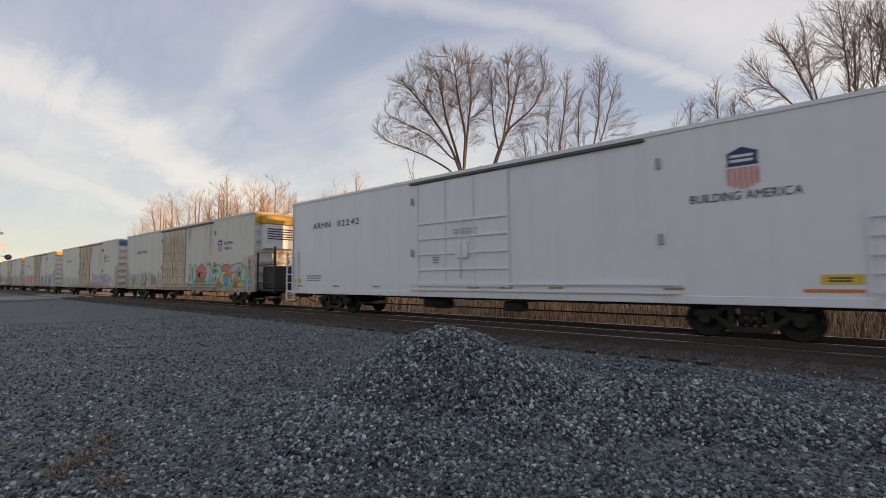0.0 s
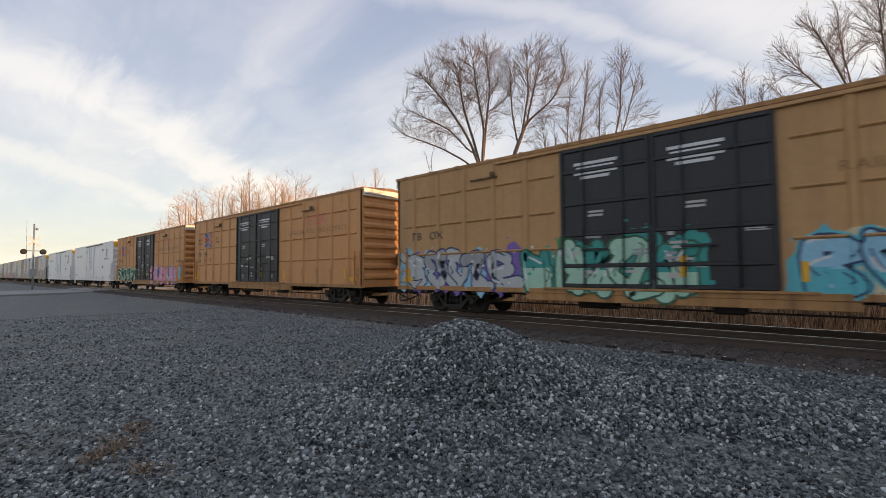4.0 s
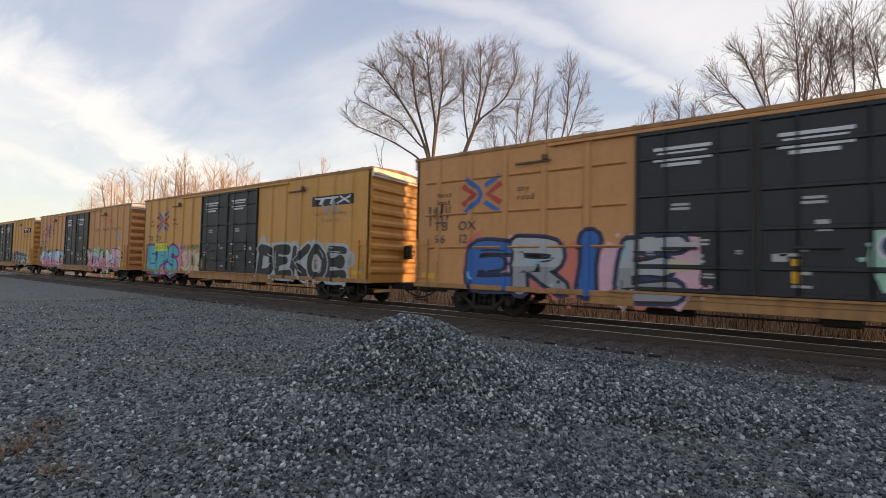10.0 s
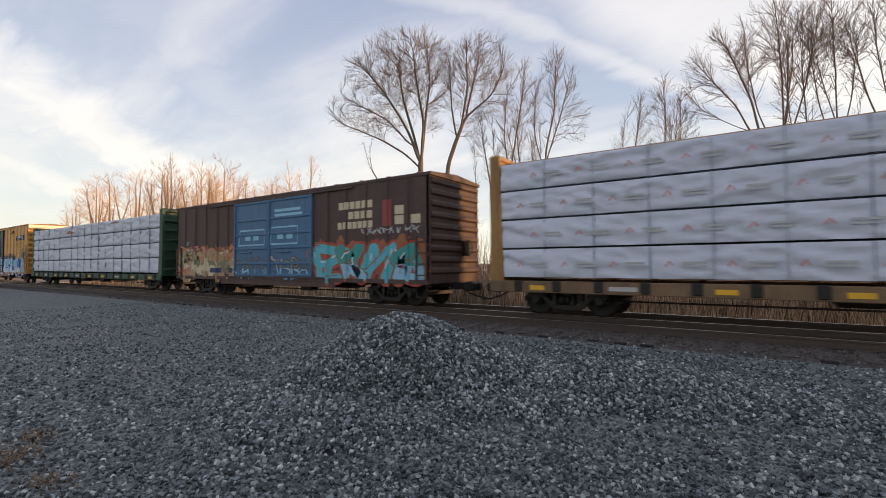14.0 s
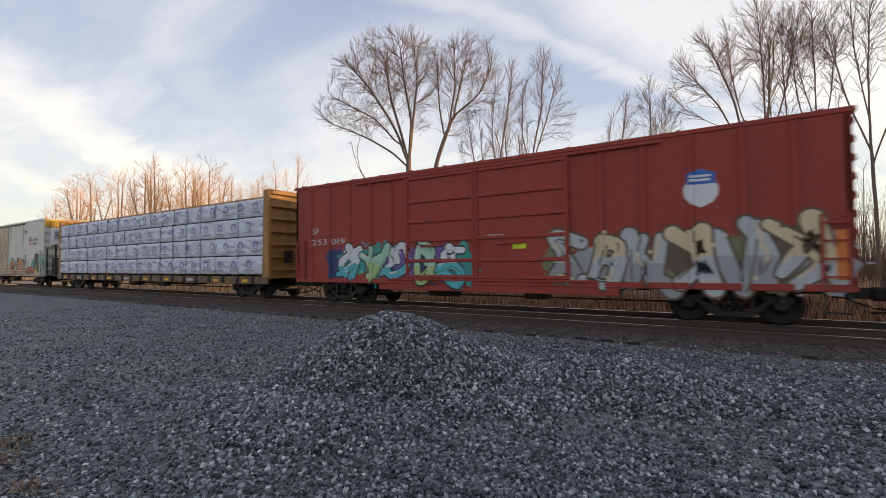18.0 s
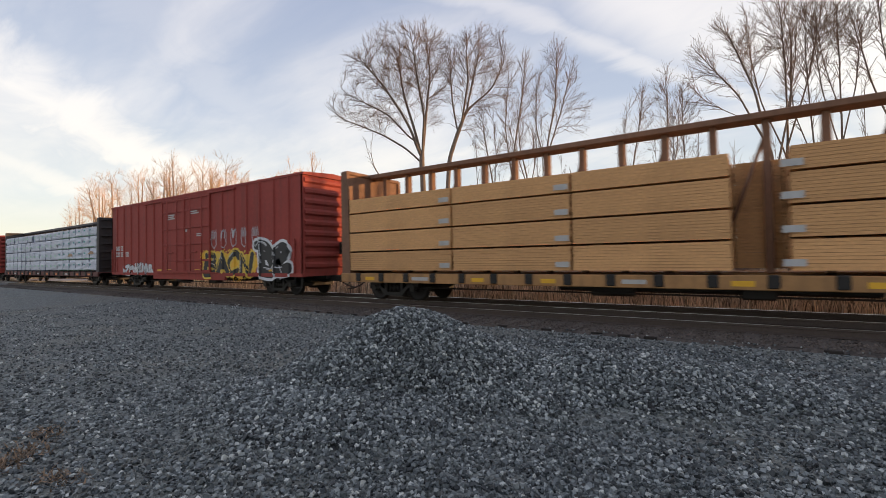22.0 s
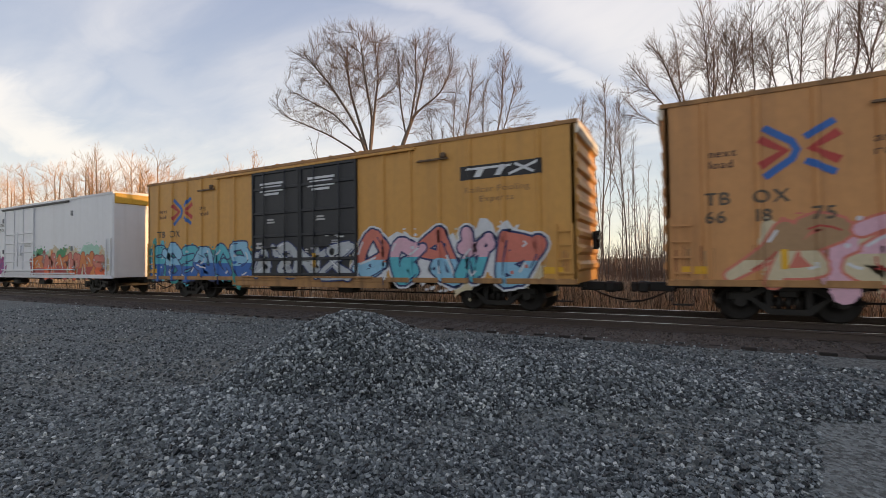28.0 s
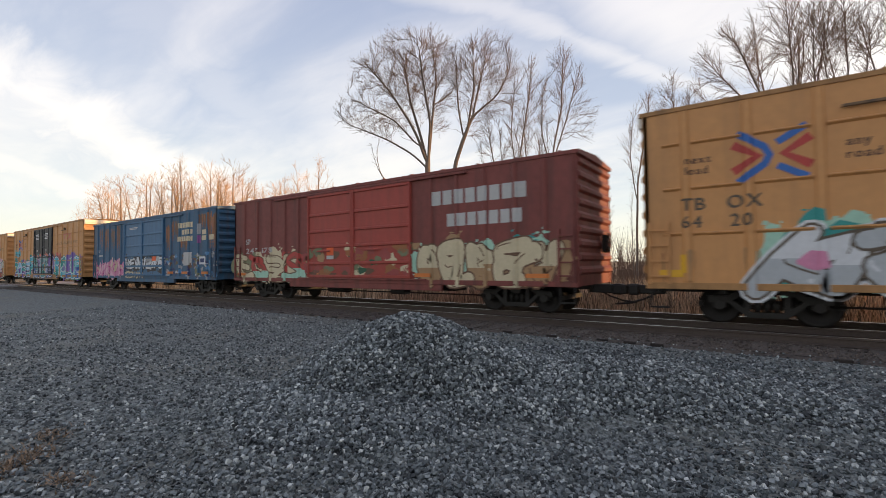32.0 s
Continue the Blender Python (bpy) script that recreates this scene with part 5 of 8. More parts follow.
tree_kind("slender_b", 21, [[(0, 0, 0), (0.05, 0, 5.0), (0.2, 0, 9.0), (0.9, 0, 13.2), (1.2, 0, 15.8)], [(0.1, 0, 7.5), (-0.3, 0.3, 11.0), (-0.1, 0.3, 13.8)]],
          [(0.95, 0, 13.4, 1.1, 1.2, 2.9), (-0.1, 0, 11.8, 0.9, 1.0, 2.3), (0.5, 0, 9.8, 0.8, 0.8, 1.3)], 160, kill=0.62, r0=0.10, tip=0.0095, spray=(0.6, 1.4, 2, 0.07))
tree_kind("arched", 27, [[(0.1, 0, 0), (0, 0, 1.3), (-0.34, 0, 4.0), (-0.78, 0, 7.2), (-2.0, 0, 10.3), (-3.5, 0.1, 12.6)], [(-0.78, 0, 7.2), (-1.35, -0.3, 10.4), (-2.3, -0.4, 13.3)], [(-0.6, 0, 6.0), (0.1, 0.4, 9.6), (0.2, 0.5, 13.0)], [(-1.4, 0, 8.8), (-2.8, 0.5, 9.9), (-3.8, 0.8, 10.8)]],
          [(-3.2, 0, 12.2, 1.5, 1.6, 2.0), (-2.0, 0, 13.0, 1.5, 1.6, 2.0), (-0.1, 0, 12.8, 1.3, 1.5, 2.4), (-3.4, 0, 10.6, 1.2, 1.2, 0.9)], 230, kill=0.6, r0=0.11, tip=0.009, spray=(0.6, 1.4, 2, 0.07))
tree_kind("vase", 33, [[(0, 0, 0), (0, 0, 4.0), (0.1, 0, 7.5), (0.1, 0, 11.0), (-0.1, 0, 14.8)], [(0.1, 0, 6.5), (-0.9, 0.3, 9.5), (-1.4, 0.5, 12.8)], [(0.1, 0, 7.2), (0.9, -0.3, 10.0), (1.5, -0.4, 13.2)], [(0.1, 0, 8.6), (0.5, 0.8, 11.6), (0.6, 1.1, 14.0)]],
          [(0, 0, 13.4, 1.7, 1.7, 2.5), (-1.2, 0, 12.0, 1.2, 1.3, 2.2), (1.3, 0, 12.2, 1.2, 1.3, 2.2)], 220, kill=0.6, r0=0.085, tip=0.009, spray=(0.6, 1.4, 2, 0.06))
tree_kind("whip", 41, [[(0, 0, 0), (-0.1, 0, 4.0), (0.1, 0, 8.0), (0.3, 0, 12.0), (0.2, 0, 15.0)], [(0.0, 0, 6.5), (0.8, 0.2, 9.4), (1.0, 0.2, 12.6)]],
          [(0.3, 0, 12.4, 1.25, 1.25, 2.9), (0.8, 0, 10.4, 0.9, 0.9, 2.2), (-0.3, 0, 9.8, 0.7, 0.7, 1.6)], 150, kill=0.6, r0=0.07, tip=0.009, spray=(0.6, 1.4, 2, 0.06))
tree_kind("sapling", 31, [[(0, 0, 0), (0.05, 0, 2.0), (0.15, 0, 6.0), (0.1, 0, 9.6)]], [(0.1, 0, 7.0, 0.55, 0.55, 3.0)], 24, r0=0.055, kill=0.7, spray=(0.5, 1.2, 1, 0.06))
tree_kind("sapling_b", 37, [[(0, 0, 0), (-0.15, 0, 3.0), (-0.35, 0, 8.0)], [(0, 0, 0.8), (0.35, 0, 4.0), (0.5, 0, 7.2)]], [(-0.3, 0, 6.0, 0.5, 0.5, 2.4), (0.45, 0, 5.4, 0.5, 0.5, 2.0)], 24, r0=0.05, kill=0.7, spray=(0.5, 1.2, 1, 0.06))
tree_kind("far_vase", 44, [[(0, 0, 0), (0, 0, 3.5), (0.2, 0, 8.0), (0.1, 0, 12.4)], [(0, 0, 3.0), (-1.4, 0.3, 6.5), (-2.2, 0.4, 10.4)], [(0, 0, 3.6), (1.4, -0.3, 7.0), (2.3, -0.4, 10.2)], [(0.1, 0, 5.0), (0.7, 1.0, 8.6), (0.9, 1.4, 11.4)]],
          [(0, 0, 9.6, 2.6, 2.4, 4.0), (-2.0, 0, 8.8, 1.5, 1.6, 3.0), (2.1, 0, 8.6, 1.5, 1.6, 3.0)], 200, step=0.5, kill=0.95, r0=0.21, tip=0.014, twigs=(0.4, 0.8, 0.6), spray=(1.0, 2.2, 1, 0.07))
tree_kind("far_upright", 48, [[(0, 0, 0), (0.1, 0, 5.0), (0, 0, 9.0), (0.2, 0, 13.2)], [(0.1, 0, 4.2), (-1.0, 0.3, 7.6), (-1.3, 0.3, 11.0)], [(0.1, 0, 5.2), (1.1, -0.2, 8.6), (1.5, -0.2, 11.4)]],
          [(0.1, 0, 10.2, 1.6, 1.6, 3.8), (-1.1, 0, 8.6, 1.2, 1.2, 2.8), (1.2, 0, 9.2, 1.2, 1.2, 2.8)], 130, step=0.5, kill=0.95, r0=0.19, tip=0.014, twigs=(0.4, 0.8, 0.6), spray=(1.0, 2.2, 1, 0.07))
tree_kind("bush", 52, [[(0, 0, 0), (0.1, 0, 0.5), (0.2, 0, 1.6)], [(0, 0, 0.2), (-0.6, 0.2, 1.2)], [(0, 0, 0.2), (0.7, -0.2, 1.1)], [(0, 0, 0.2), (0.1, 0.6, 1.2)]], [(0, 0, 1.4, 1.2, 1.0, 1.0)], 40, step=0.2, kill=0.4, r0=0.04, tip=0.006, twigs=(0.15, 0.35, 0.2), spray=(0.3, 0.8, 1, 0.05))
tree_kind("stub", 61, [[(0, 0, 0), (0.1, 0, 6.0), (-0.1, 0, 8.4), (-0.9, 0, 9.3), (-1.3, 0, 10.4), (-1.6, 0, 11.6)], [(-0.9, 0, 9.3), (-1.2, 0.1, 10.9), (-1.0, 0.1, 12.0)]], [(-1.3, 0, 11.0, 0.5, 0.4, 1.2)], 8, r0=0.12, twigs=(0.15, 0.3, 0.3), spray=(0.3, 0.8, 1, 0.05))


def square_on(x, y):
    """The turn that sets a tree's breadth across the line to the lot."""
    return math.degrees(math.atan2(-x, y))


BROAD = "tall bare tree with a wide crown behind the track"
plant("spreading", -20.97, 28.0, 1.0, square_on(-20.97, 28.0), BROAD)
plant("leaning", -18.46, 28.0, 1.0, square_on(-18.46, 28.0), "tall bare leaning tree behind the track")
plant("stub", -23.9, 27.0, 1.0, square_on(-23.9, 27.0), "broken bare tree with a crooked dead top")
plant("slender_b", -13.43, 28.0, 1.0, square_on(-13.43, 28.0), "slender bare tree behind the track", "slender trees")
plant("slender", -10.87, 28.0, 1.0, square_on(-10.87, 28.0), "slender bare tree behind the track", "slender trees")
plant("slender_b", -15.2, 29.0, 0.86, square_on(-15.2, 29.0) + 160, "slender bare tree behind the track", "slender trees")
plant("slender", -13.0, 30.0, 0.82, square_on(-13.0, 30.0) + 190, "slender bare tree behind the track", "slender trees")
for x, y, s in ((-16.5, 28.5, 1.1), (-15.0, 30.0, 1.0), (-12.0, 29.0, 1.05), (-11.6, 29.0, 1.15), (-9.6, 28.0, 1.0), (-8.8, 29.5, 0.95)):
    plant("sapling" if s > 1.02 else "sapling_b", x, y, s, 70 * s, "thin bare sapling beside a tall tree", "saplings of the wood", "bare_sapling", "sapling")
rng = random.Random(71)
WOOD = "bare tree in the wood behind the track"
for key, x, y, s, extra in (("whip", -3.9, 28.0, 0.84, 0), ("slender_b", -5.8, 28.0, 0.75, 0), ("whip", -2.9, 30.0, 0.80, 170), ("arched", 1.75, 28.0, 1.0, 0), ("vase", 1.6, 28.4, 1.04, 0), ("whip", 2.7, 27.6, 0.95, 160),
                     ("vase", 3.7, 28.2, 1.0, 70), ("vase", 5.7, 28.0, 0.98, 180), ("slender", 7.4, 29.0, 0.98, 0),
                     ("vase", 9.4, 28.0, 1.05, 40), ("whip", 11.6, 28.0, 1.05, 0), ("arched", 14.4, 28.0, 1.1, 0), ("vase", 17.6, 28.0, 1.1, 0), ("vase", 22.5, 28.0, 1.15, 90), ("whip", 26.5, 27.0, 1.15, 0)):
    plant(key, x, y, s, square_on(x, y) + extra, WOOD, "trees of the wood")
for i in range(56):
    x = rng.uniform(-7.0, 14.0) if i < 44 else rng.uniform(14.0, 24.0)
    y = rng.uniform(21.5, 33.0)
    plant(rng.choice(("sapling", "sapling_b")), x, y, rng.uniform(0.55, 1.0), rng.uniform(0, 360), "thin bare sapling in the wood", "saplings of the wood", "bare_sapling", "sapling")
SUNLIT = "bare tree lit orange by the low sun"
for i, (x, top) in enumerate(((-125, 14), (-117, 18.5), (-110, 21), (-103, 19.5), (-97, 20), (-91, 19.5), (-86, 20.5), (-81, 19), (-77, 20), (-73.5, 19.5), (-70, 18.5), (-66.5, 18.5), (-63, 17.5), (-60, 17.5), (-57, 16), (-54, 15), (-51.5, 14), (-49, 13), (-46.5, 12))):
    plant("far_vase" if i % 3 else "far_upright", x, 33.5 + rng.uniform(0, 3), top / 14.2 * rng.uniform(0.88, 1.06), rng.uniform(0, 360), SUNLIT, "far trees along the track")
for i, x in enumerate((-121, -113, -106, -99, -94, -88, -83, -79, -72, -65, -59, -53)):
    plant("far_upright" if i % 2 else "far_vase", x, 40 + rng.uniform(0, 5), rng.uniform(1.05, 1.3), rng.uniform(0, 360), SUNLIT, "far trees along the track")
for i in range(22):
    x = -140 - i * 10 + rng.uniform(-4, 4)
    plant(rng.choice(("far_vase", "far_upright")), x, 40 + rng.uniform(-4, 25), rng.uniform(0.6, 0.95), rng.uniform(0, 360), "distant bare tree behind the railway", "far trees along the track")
for i in range(40):
    plant("bush", rng.uniform(-44, 24), rng.uniform(19.0, 24.5), rng.uniform(0.55, 1.15), rng.uniform(0, 360), "leafless shrub in dead grass", "shrubs behind the track", "leafless_shrub", "shrub")
for i in range(14):
    plant(rng.choice(("far_vase", "far_upright")), rng.uniform(-30, 60), rng.uniform(50, 60), rng.uniform(0.35, 0.5), rng.uniform(0, 360), "distant bare tree behind the railway", "far trees of the wood")


def make_reeds():
    """Dead grass and reeds: narrow bent blades in tufts."""
    r = np.random.RandomState(5)
    n = 44000
    x = r.uniform(-75, 28, n)
    x = np.where(r.rand(n) < 0.55, r.uniform(-16, 14, n), x)
    y = 16.7 + 9.0 * r.rand(n) ** 1.5
    h = (0.35 + 0.55 * r.rand(n)) * (0.7 + 1.35 * np.clip((y - 16.9) / 1.6, 0, 1)) * (0.8 + 0.35 * np.sin(x * 0.8) * np.sin(x * 0.23 + 1))
    w = 0.010 + 0.012 * r.rand(n)
    a = r.uniform(0, math.pi, n)
    dx, dy = np.cos(a) * w, np.sin(a) * w
    lx, ly = r.normal(0, 0.16, n) * h, r.normal(0, 0.12, n) * h
    z = np.full(n, -0.36)
    v = np.stack([np.stack([x - dx, y - dy, z], 1), np.stack([x + dx, y + dy, z], 1),
                  np.stack([x + lx * 0.4 + dx * 0.8, y + ly * 0.4 + dy * 0.8, z + h * 0.6], 1), np.stack([x + lx * 0.4 - dx * 0.8, y + ly * 0.4 - dy * 0.8, z + h * 0.6], 1),
                  np.stack([x + lx, y + ly, z + h], 1)], 1).reshape(-1, 3)
    k = (np.arange(n) * 5)[:, None]
    f = np.concatenate([k + np.array([[0, 1, 2]]), k + np.array([[0, 2, 3]]), k + np.array([[3, 2, 4]])], 0)
    ob = new("dead_grass", raw_mesh("dead_grass", v, f, [M_DRYGRASS]))
    tagged(ob, "tall dead brown grass and reeds along the track", "grass", kind="stuff")


make_reeds()


def make_thicket():
    """A far screen of thin bare stems, too many to count."""
    r = np.random.RandomState(15)
    n = 16000
    x, y = np.where(r.rand(n) < 0.5, r.uniform(-9, 20, n), r.uniform(-45, 75, n)), 30 + 16 * r.rand(n)
    h = (1.4 + 6.2 * r.rand(n) ** 1.7) * (0.75 + 0.3 * np.sin(x * 0.31) * np.sin(x * 0.11 + 2))
    w = 0.010 + 0.014 * r.rand(n)
    lx, ly = r.normal(0, 0.13, n) * h, r.normal(0, 0.13, n) * h
    z = np.full(n, -0.6)
    rows = []
    for k, (f, q) in enumerate(((0, 1.0), (0.5, 0.75), (1.0, 0.2))):
        for a in (0, 2.1, 4.2):
            rows.append(np.stack([x + lx * f * f + np.cos(a) * w * q, y + ly * f * f + np.sin(a) * w * q, z + h * f], 1))
    v = np.stack(rows, 1).reshape(-1, 3)
    k = (np.arange(n) * 9)[:, None]
    f = np.concatenate([k + np.array([[b + i, b + (i + 1) % 3, b + 3 + (i + 1) % 3, b + 3 + i]]) for b in (0, 3) for i in range(3)], 0)
    ob = new("thicket", raw_mesh("thicket", v, f, [M_TWIG]))
    tagged(ob, "distant thicket of thin bare brown stems", "thicket", kind="stuff")


make_thicket()


def scatter_stones(name, label, n, size, where, seed, mat):
    """Angular crushed stones lying on the ground: one loose mass."""
    r = np.random.RandomState(seed)
    x, y = where(r, n)
    n = len(x)
    s = size[0] + (size[1] - size[0]) * r.rand(n) ** 1.8
    base = np.array([(sx, sy, sz) for sx in (-1, 1) for sy in (-1, 1) for sz in (-1, 1)], float) * 0.5
    pts = base[None] * (1 + 0.62 * (r.rand(n, 8, 3) - 0.5))
    pts *= (s[:, None] * np.stack([np.ones(n), 0.66 + 0.3 * r.rand(n), 0.5 + 0.32 * r.rand(n)], 1))[:, None, :]
    q = r.normal(size=(n, 4))
    q[:, 1:3] *= 0.8
    q /= np.linalg.norm(q, axis=1)[:, None]
    w, a, b, c = q.T
    R = np.stack([1 - 2 * (b * b + c * c), 2 * (a * b - c * w), 2 * (a * c + b * w), 2 * (a * b + c * w), 1 - 2 * (a * a + c * c), 2 * (b * c - a * w),
                  2 * (a * c - b * w), 2 * (b * c + a * w), 1 - 2 * (a * a + b * b)], 1).reshape(n, 3, 3)
    pts = np.einsum("nij,nkj->nki", R, pts)
    z = ground_height(x, y) + s * (0.05 + 0.42 * r.rand(n))
    pts += np.stack([x, y, z], 1)[:, None, :]
    quads = np.array([(0, 1, 3, 2), (4, 6, 7, 5), (0, 4, 5, 1), (2, 3, 7, 6), (0, 2, 6, 4), (1, 5, 7, 3)])
    f = (np.arange(n) * 8)[:, None, None] + quads[None]
    ob = new(name, raw_mesh(name, pts.reshape(-1, 3), f.reshape(-1, 4), [mat]))
    tagged(ob, label, "gravel", kind="stuff")


def on_heap(r, n):
    x, y = r.uniform(-8.2, 3.2, n), r.uniform(2.2, 9.0, n)
    keep = ground_height(x, y) + 0.2 > 0.05 + 0.10 * r.rand(n)
    return x[keep], y[keep]


def on_lot(r, n):
    u = r.rand(n)
    d = 2.3 + 24.0 * u ** 1.9
    a = r.uniform(radians(-12), radians(90), n)
    x, y = -d * np.sin(a), d * np.cos(a)
    keep = (y > 0.2) & (y < 9.86 + 0.03 * r.rand(n)) & ((ground_height(x, y) < -0.06) | (x < -9) | (y > 8.8))
    return x[keep], y[keep]


def along_track(r, n):
    x = r.uniform(-30, 6, n)
    y = np.where(r.rand(n) < 0.7, r.uniform(9.88, 11.05, n), r.uniform(11.3, 12.4, n))
    return x, y


scatter_stones("gravel_heap", "heap of angular blue-grey crushed stone on the lot", 150000, (0.019, 0.050), on_heap, 1, M_STONE)
scatter_stones("loose_gravel", "loose blue-grey crushed stone over the lot", 100000, (0.016, 0.044), on_lot, 2, M_STONE)
scatter_stones("track_ballast", "dirty brown-grey ballast stones between the ties", 9000, (0.02, 0.045), along_track, 3, M_BALLASTSTONE)


def make_weeds():
    """Patches of flattened dead weeds on the lot."""
    r = np.random.RandomState(9)
    n = 800
    pick = r.randint(0, 5, n)
    cx = np.array([-5.85, -6.0, -4.95, -5.75, -6.4])[pick]
    cy = np.array([1.25, 1.4, 1.32, 1.1, 1.6])[pick]
    x, y = cx + r.normal(0, 0.13, n), cy + r.normal(0, 0.09, n)
    z = ground_height(x, y) + 0.012
    a, ln, w = r.uniform(0, 2 * math.pi, n), 0.02 + 0.06 * r.rand(n), 0.004 + 0.008 * r.rand(n)
    ca, sa = np.cos(a), np.sin(a)
    v = np.stack([np.stack([x - sa * w, y + ca * w, z], 1), np.stack([x + sa * w, y - ca * w, z], 1),
                  np.stack([x + ca * ln, y + sa * ln, z + 0.01 + 0.05 * r.rand(n) ** 2], 1)], 1).reshape(-1, 3)
    f = (np.arange(n) * 3)[:, None] + np.array([[0, 1, 2]])
    ob = new("dead_weeds", raw_mesh("dead_weeds", v, f, [M_WEED]))
    tagged(ob, "sparse flattened brown weeds among the gravel", "weeds", kind="stuff")


make_weeds()


# ---- lettering, emblems and spray paint on the cars ----
SPRAY = {}
COLOURS = {"white": (0.62, 0.64, 0.66), "black": (0.018, 0.018, 0.02), "cyan": (0.09, 0.42, 0.50), "sky": (0.25, 0.50, 0.66), "blue": (0.03, 0.13, 0.42), "navy": (0.02, 0.035, 0.12),
           "teal": (0.03, 0.28, 0.26), "green": (0.04, 0.24, 0.09), "lime": (0.38, 0.52, 0.22), "mint": (0.35, 0.58, 0.46), "pink": (0.62, 0.24, 0.38), "rose": (0.66, 0.40, 0.48),
           "magenta": (0.42, 0.05, 0.22), "plum": (0.20, 0.05, 0.22), "violet": (0.17, 0.10, 0.38), "red": (0.44, 0.05, 0.04), "coral": (0.58, 0.17, 0.12), "orange": (0.62, 0.19, 0.04),
           "yellow": (0.66, 0.46, 0.06), "cream": (0.58, 0.50, 0.33), "grey": (0.30, 0.31, 0.33), "silver": (0.42, 0.45, 0.47), "brown": (0.13, 0.065, 0.035), "rust": (0.30, 0.11, 0.035),
           "tan": (0.36, 0.22, 0.11), "darkgreen": (0.02, 0.09, 0.045), "olive": (0.16, 0.17, 0.09), "ink": (0.10, 0.075, 0.05), "faint": (0.30, 0.16, 0.06), "pale": (0.45, 0.45, 0.44),
           "signal": (0.72, 0.40, 0.02), "flame": (0.75, 0.12, 0.03), "plate": (0.085, 0.235, 0.44), "wine": (0.30, 0.055, 0.05), "stain": (0.38, 0.27, 0.15), "neon": (0.62, 0.70, 0.03)}


def spray(colour):
    if colour not in SPRAY:
        SPRAY[colour] = material("paint_" + colour, COLOURS[colour], 0.55, spread=0.13, big=1.2, fine=11.0, dirt=tuple(c * 0.6 + 0.02 for c in COLOURS[colour]), amount=0.35, streak=True)
    return SPRAY[colour]


def make_glyphs():
    """The built-in font's letters as flat triangles one unit high."""
    made = []
    for ch in "ABCDEFGHIJKLMNOPQRSTUVWXYZabcdefghijklmnopqrstuvwxyz0123456789":
        cu = bpy.data.curves.new("glyph", "FONT")
        cu.body, cu.size, cu.resolution_u, cu.fill_mode = ch, 1.0, 3, "FRONT"
        made.append((ch, new("glyph", cu)))
    dg = bpy.context.evaluated_depsgraph_get()
    out = {}
    for ch, ob in made:
        me = ob.evaluated_get(dg).to_mesh()
        v = np.array([(p.co.x, p.co.y) for p in me.vertices])
        f = [tuple(p.vertices) for p in me.polygons]
        out[ch] = ((v - np.array([v[:, 0].min(), 0.0])) / 0.73, f, np.ptp(v[:, 0]) / 0.73)
        ob.evaluated_get(dg).to_mesh_clear()
    for _, ob in made:
        cu = ob.data
        bpy.data.objects.remove(ob)
        bpy.data.curves.remove(cu)
    return out


GLYPH = make_glyphs()


# skeletons of the painted strokes, across and up
STROKES = [[[(-.4, 0), (-.1, 1), (.4, 0)], [(-.3, .35), (.3, .4)]], [[(-.35, 0), (-.35, 1), (.3, .85), (-.1, .55), (.4, .25), (-.3, 0)]], [[(-.35, 0), (-.3, 1)], [(.4, 1), (-.25, .5), (.45, 0)]],
           [[(.4, .85), (-.1, 1), (-.4, .7), (.3, .35), (.1, 0), (-.45, .1)]], [[(.4, 1), (-.3, .95), (-.35, .5), (.2, .52)], [(-.35, .5), (-.3, .02), (.45, .05)]], [[(-.4, 0), (-.35, 1), (.3, 0), (.4, 1)]],
           [[(.35, .8), (-.1, 1), (-.42, .5), (-.1, 0), (.4, .2), (.1, .45)]], [[(-.45, .95), (.4, 1), (-.4, .02), (.45, .05)]], [[(-.4, 0), (-.3, 1), (0, .4), (.3, 1), (.45, 0)]]]


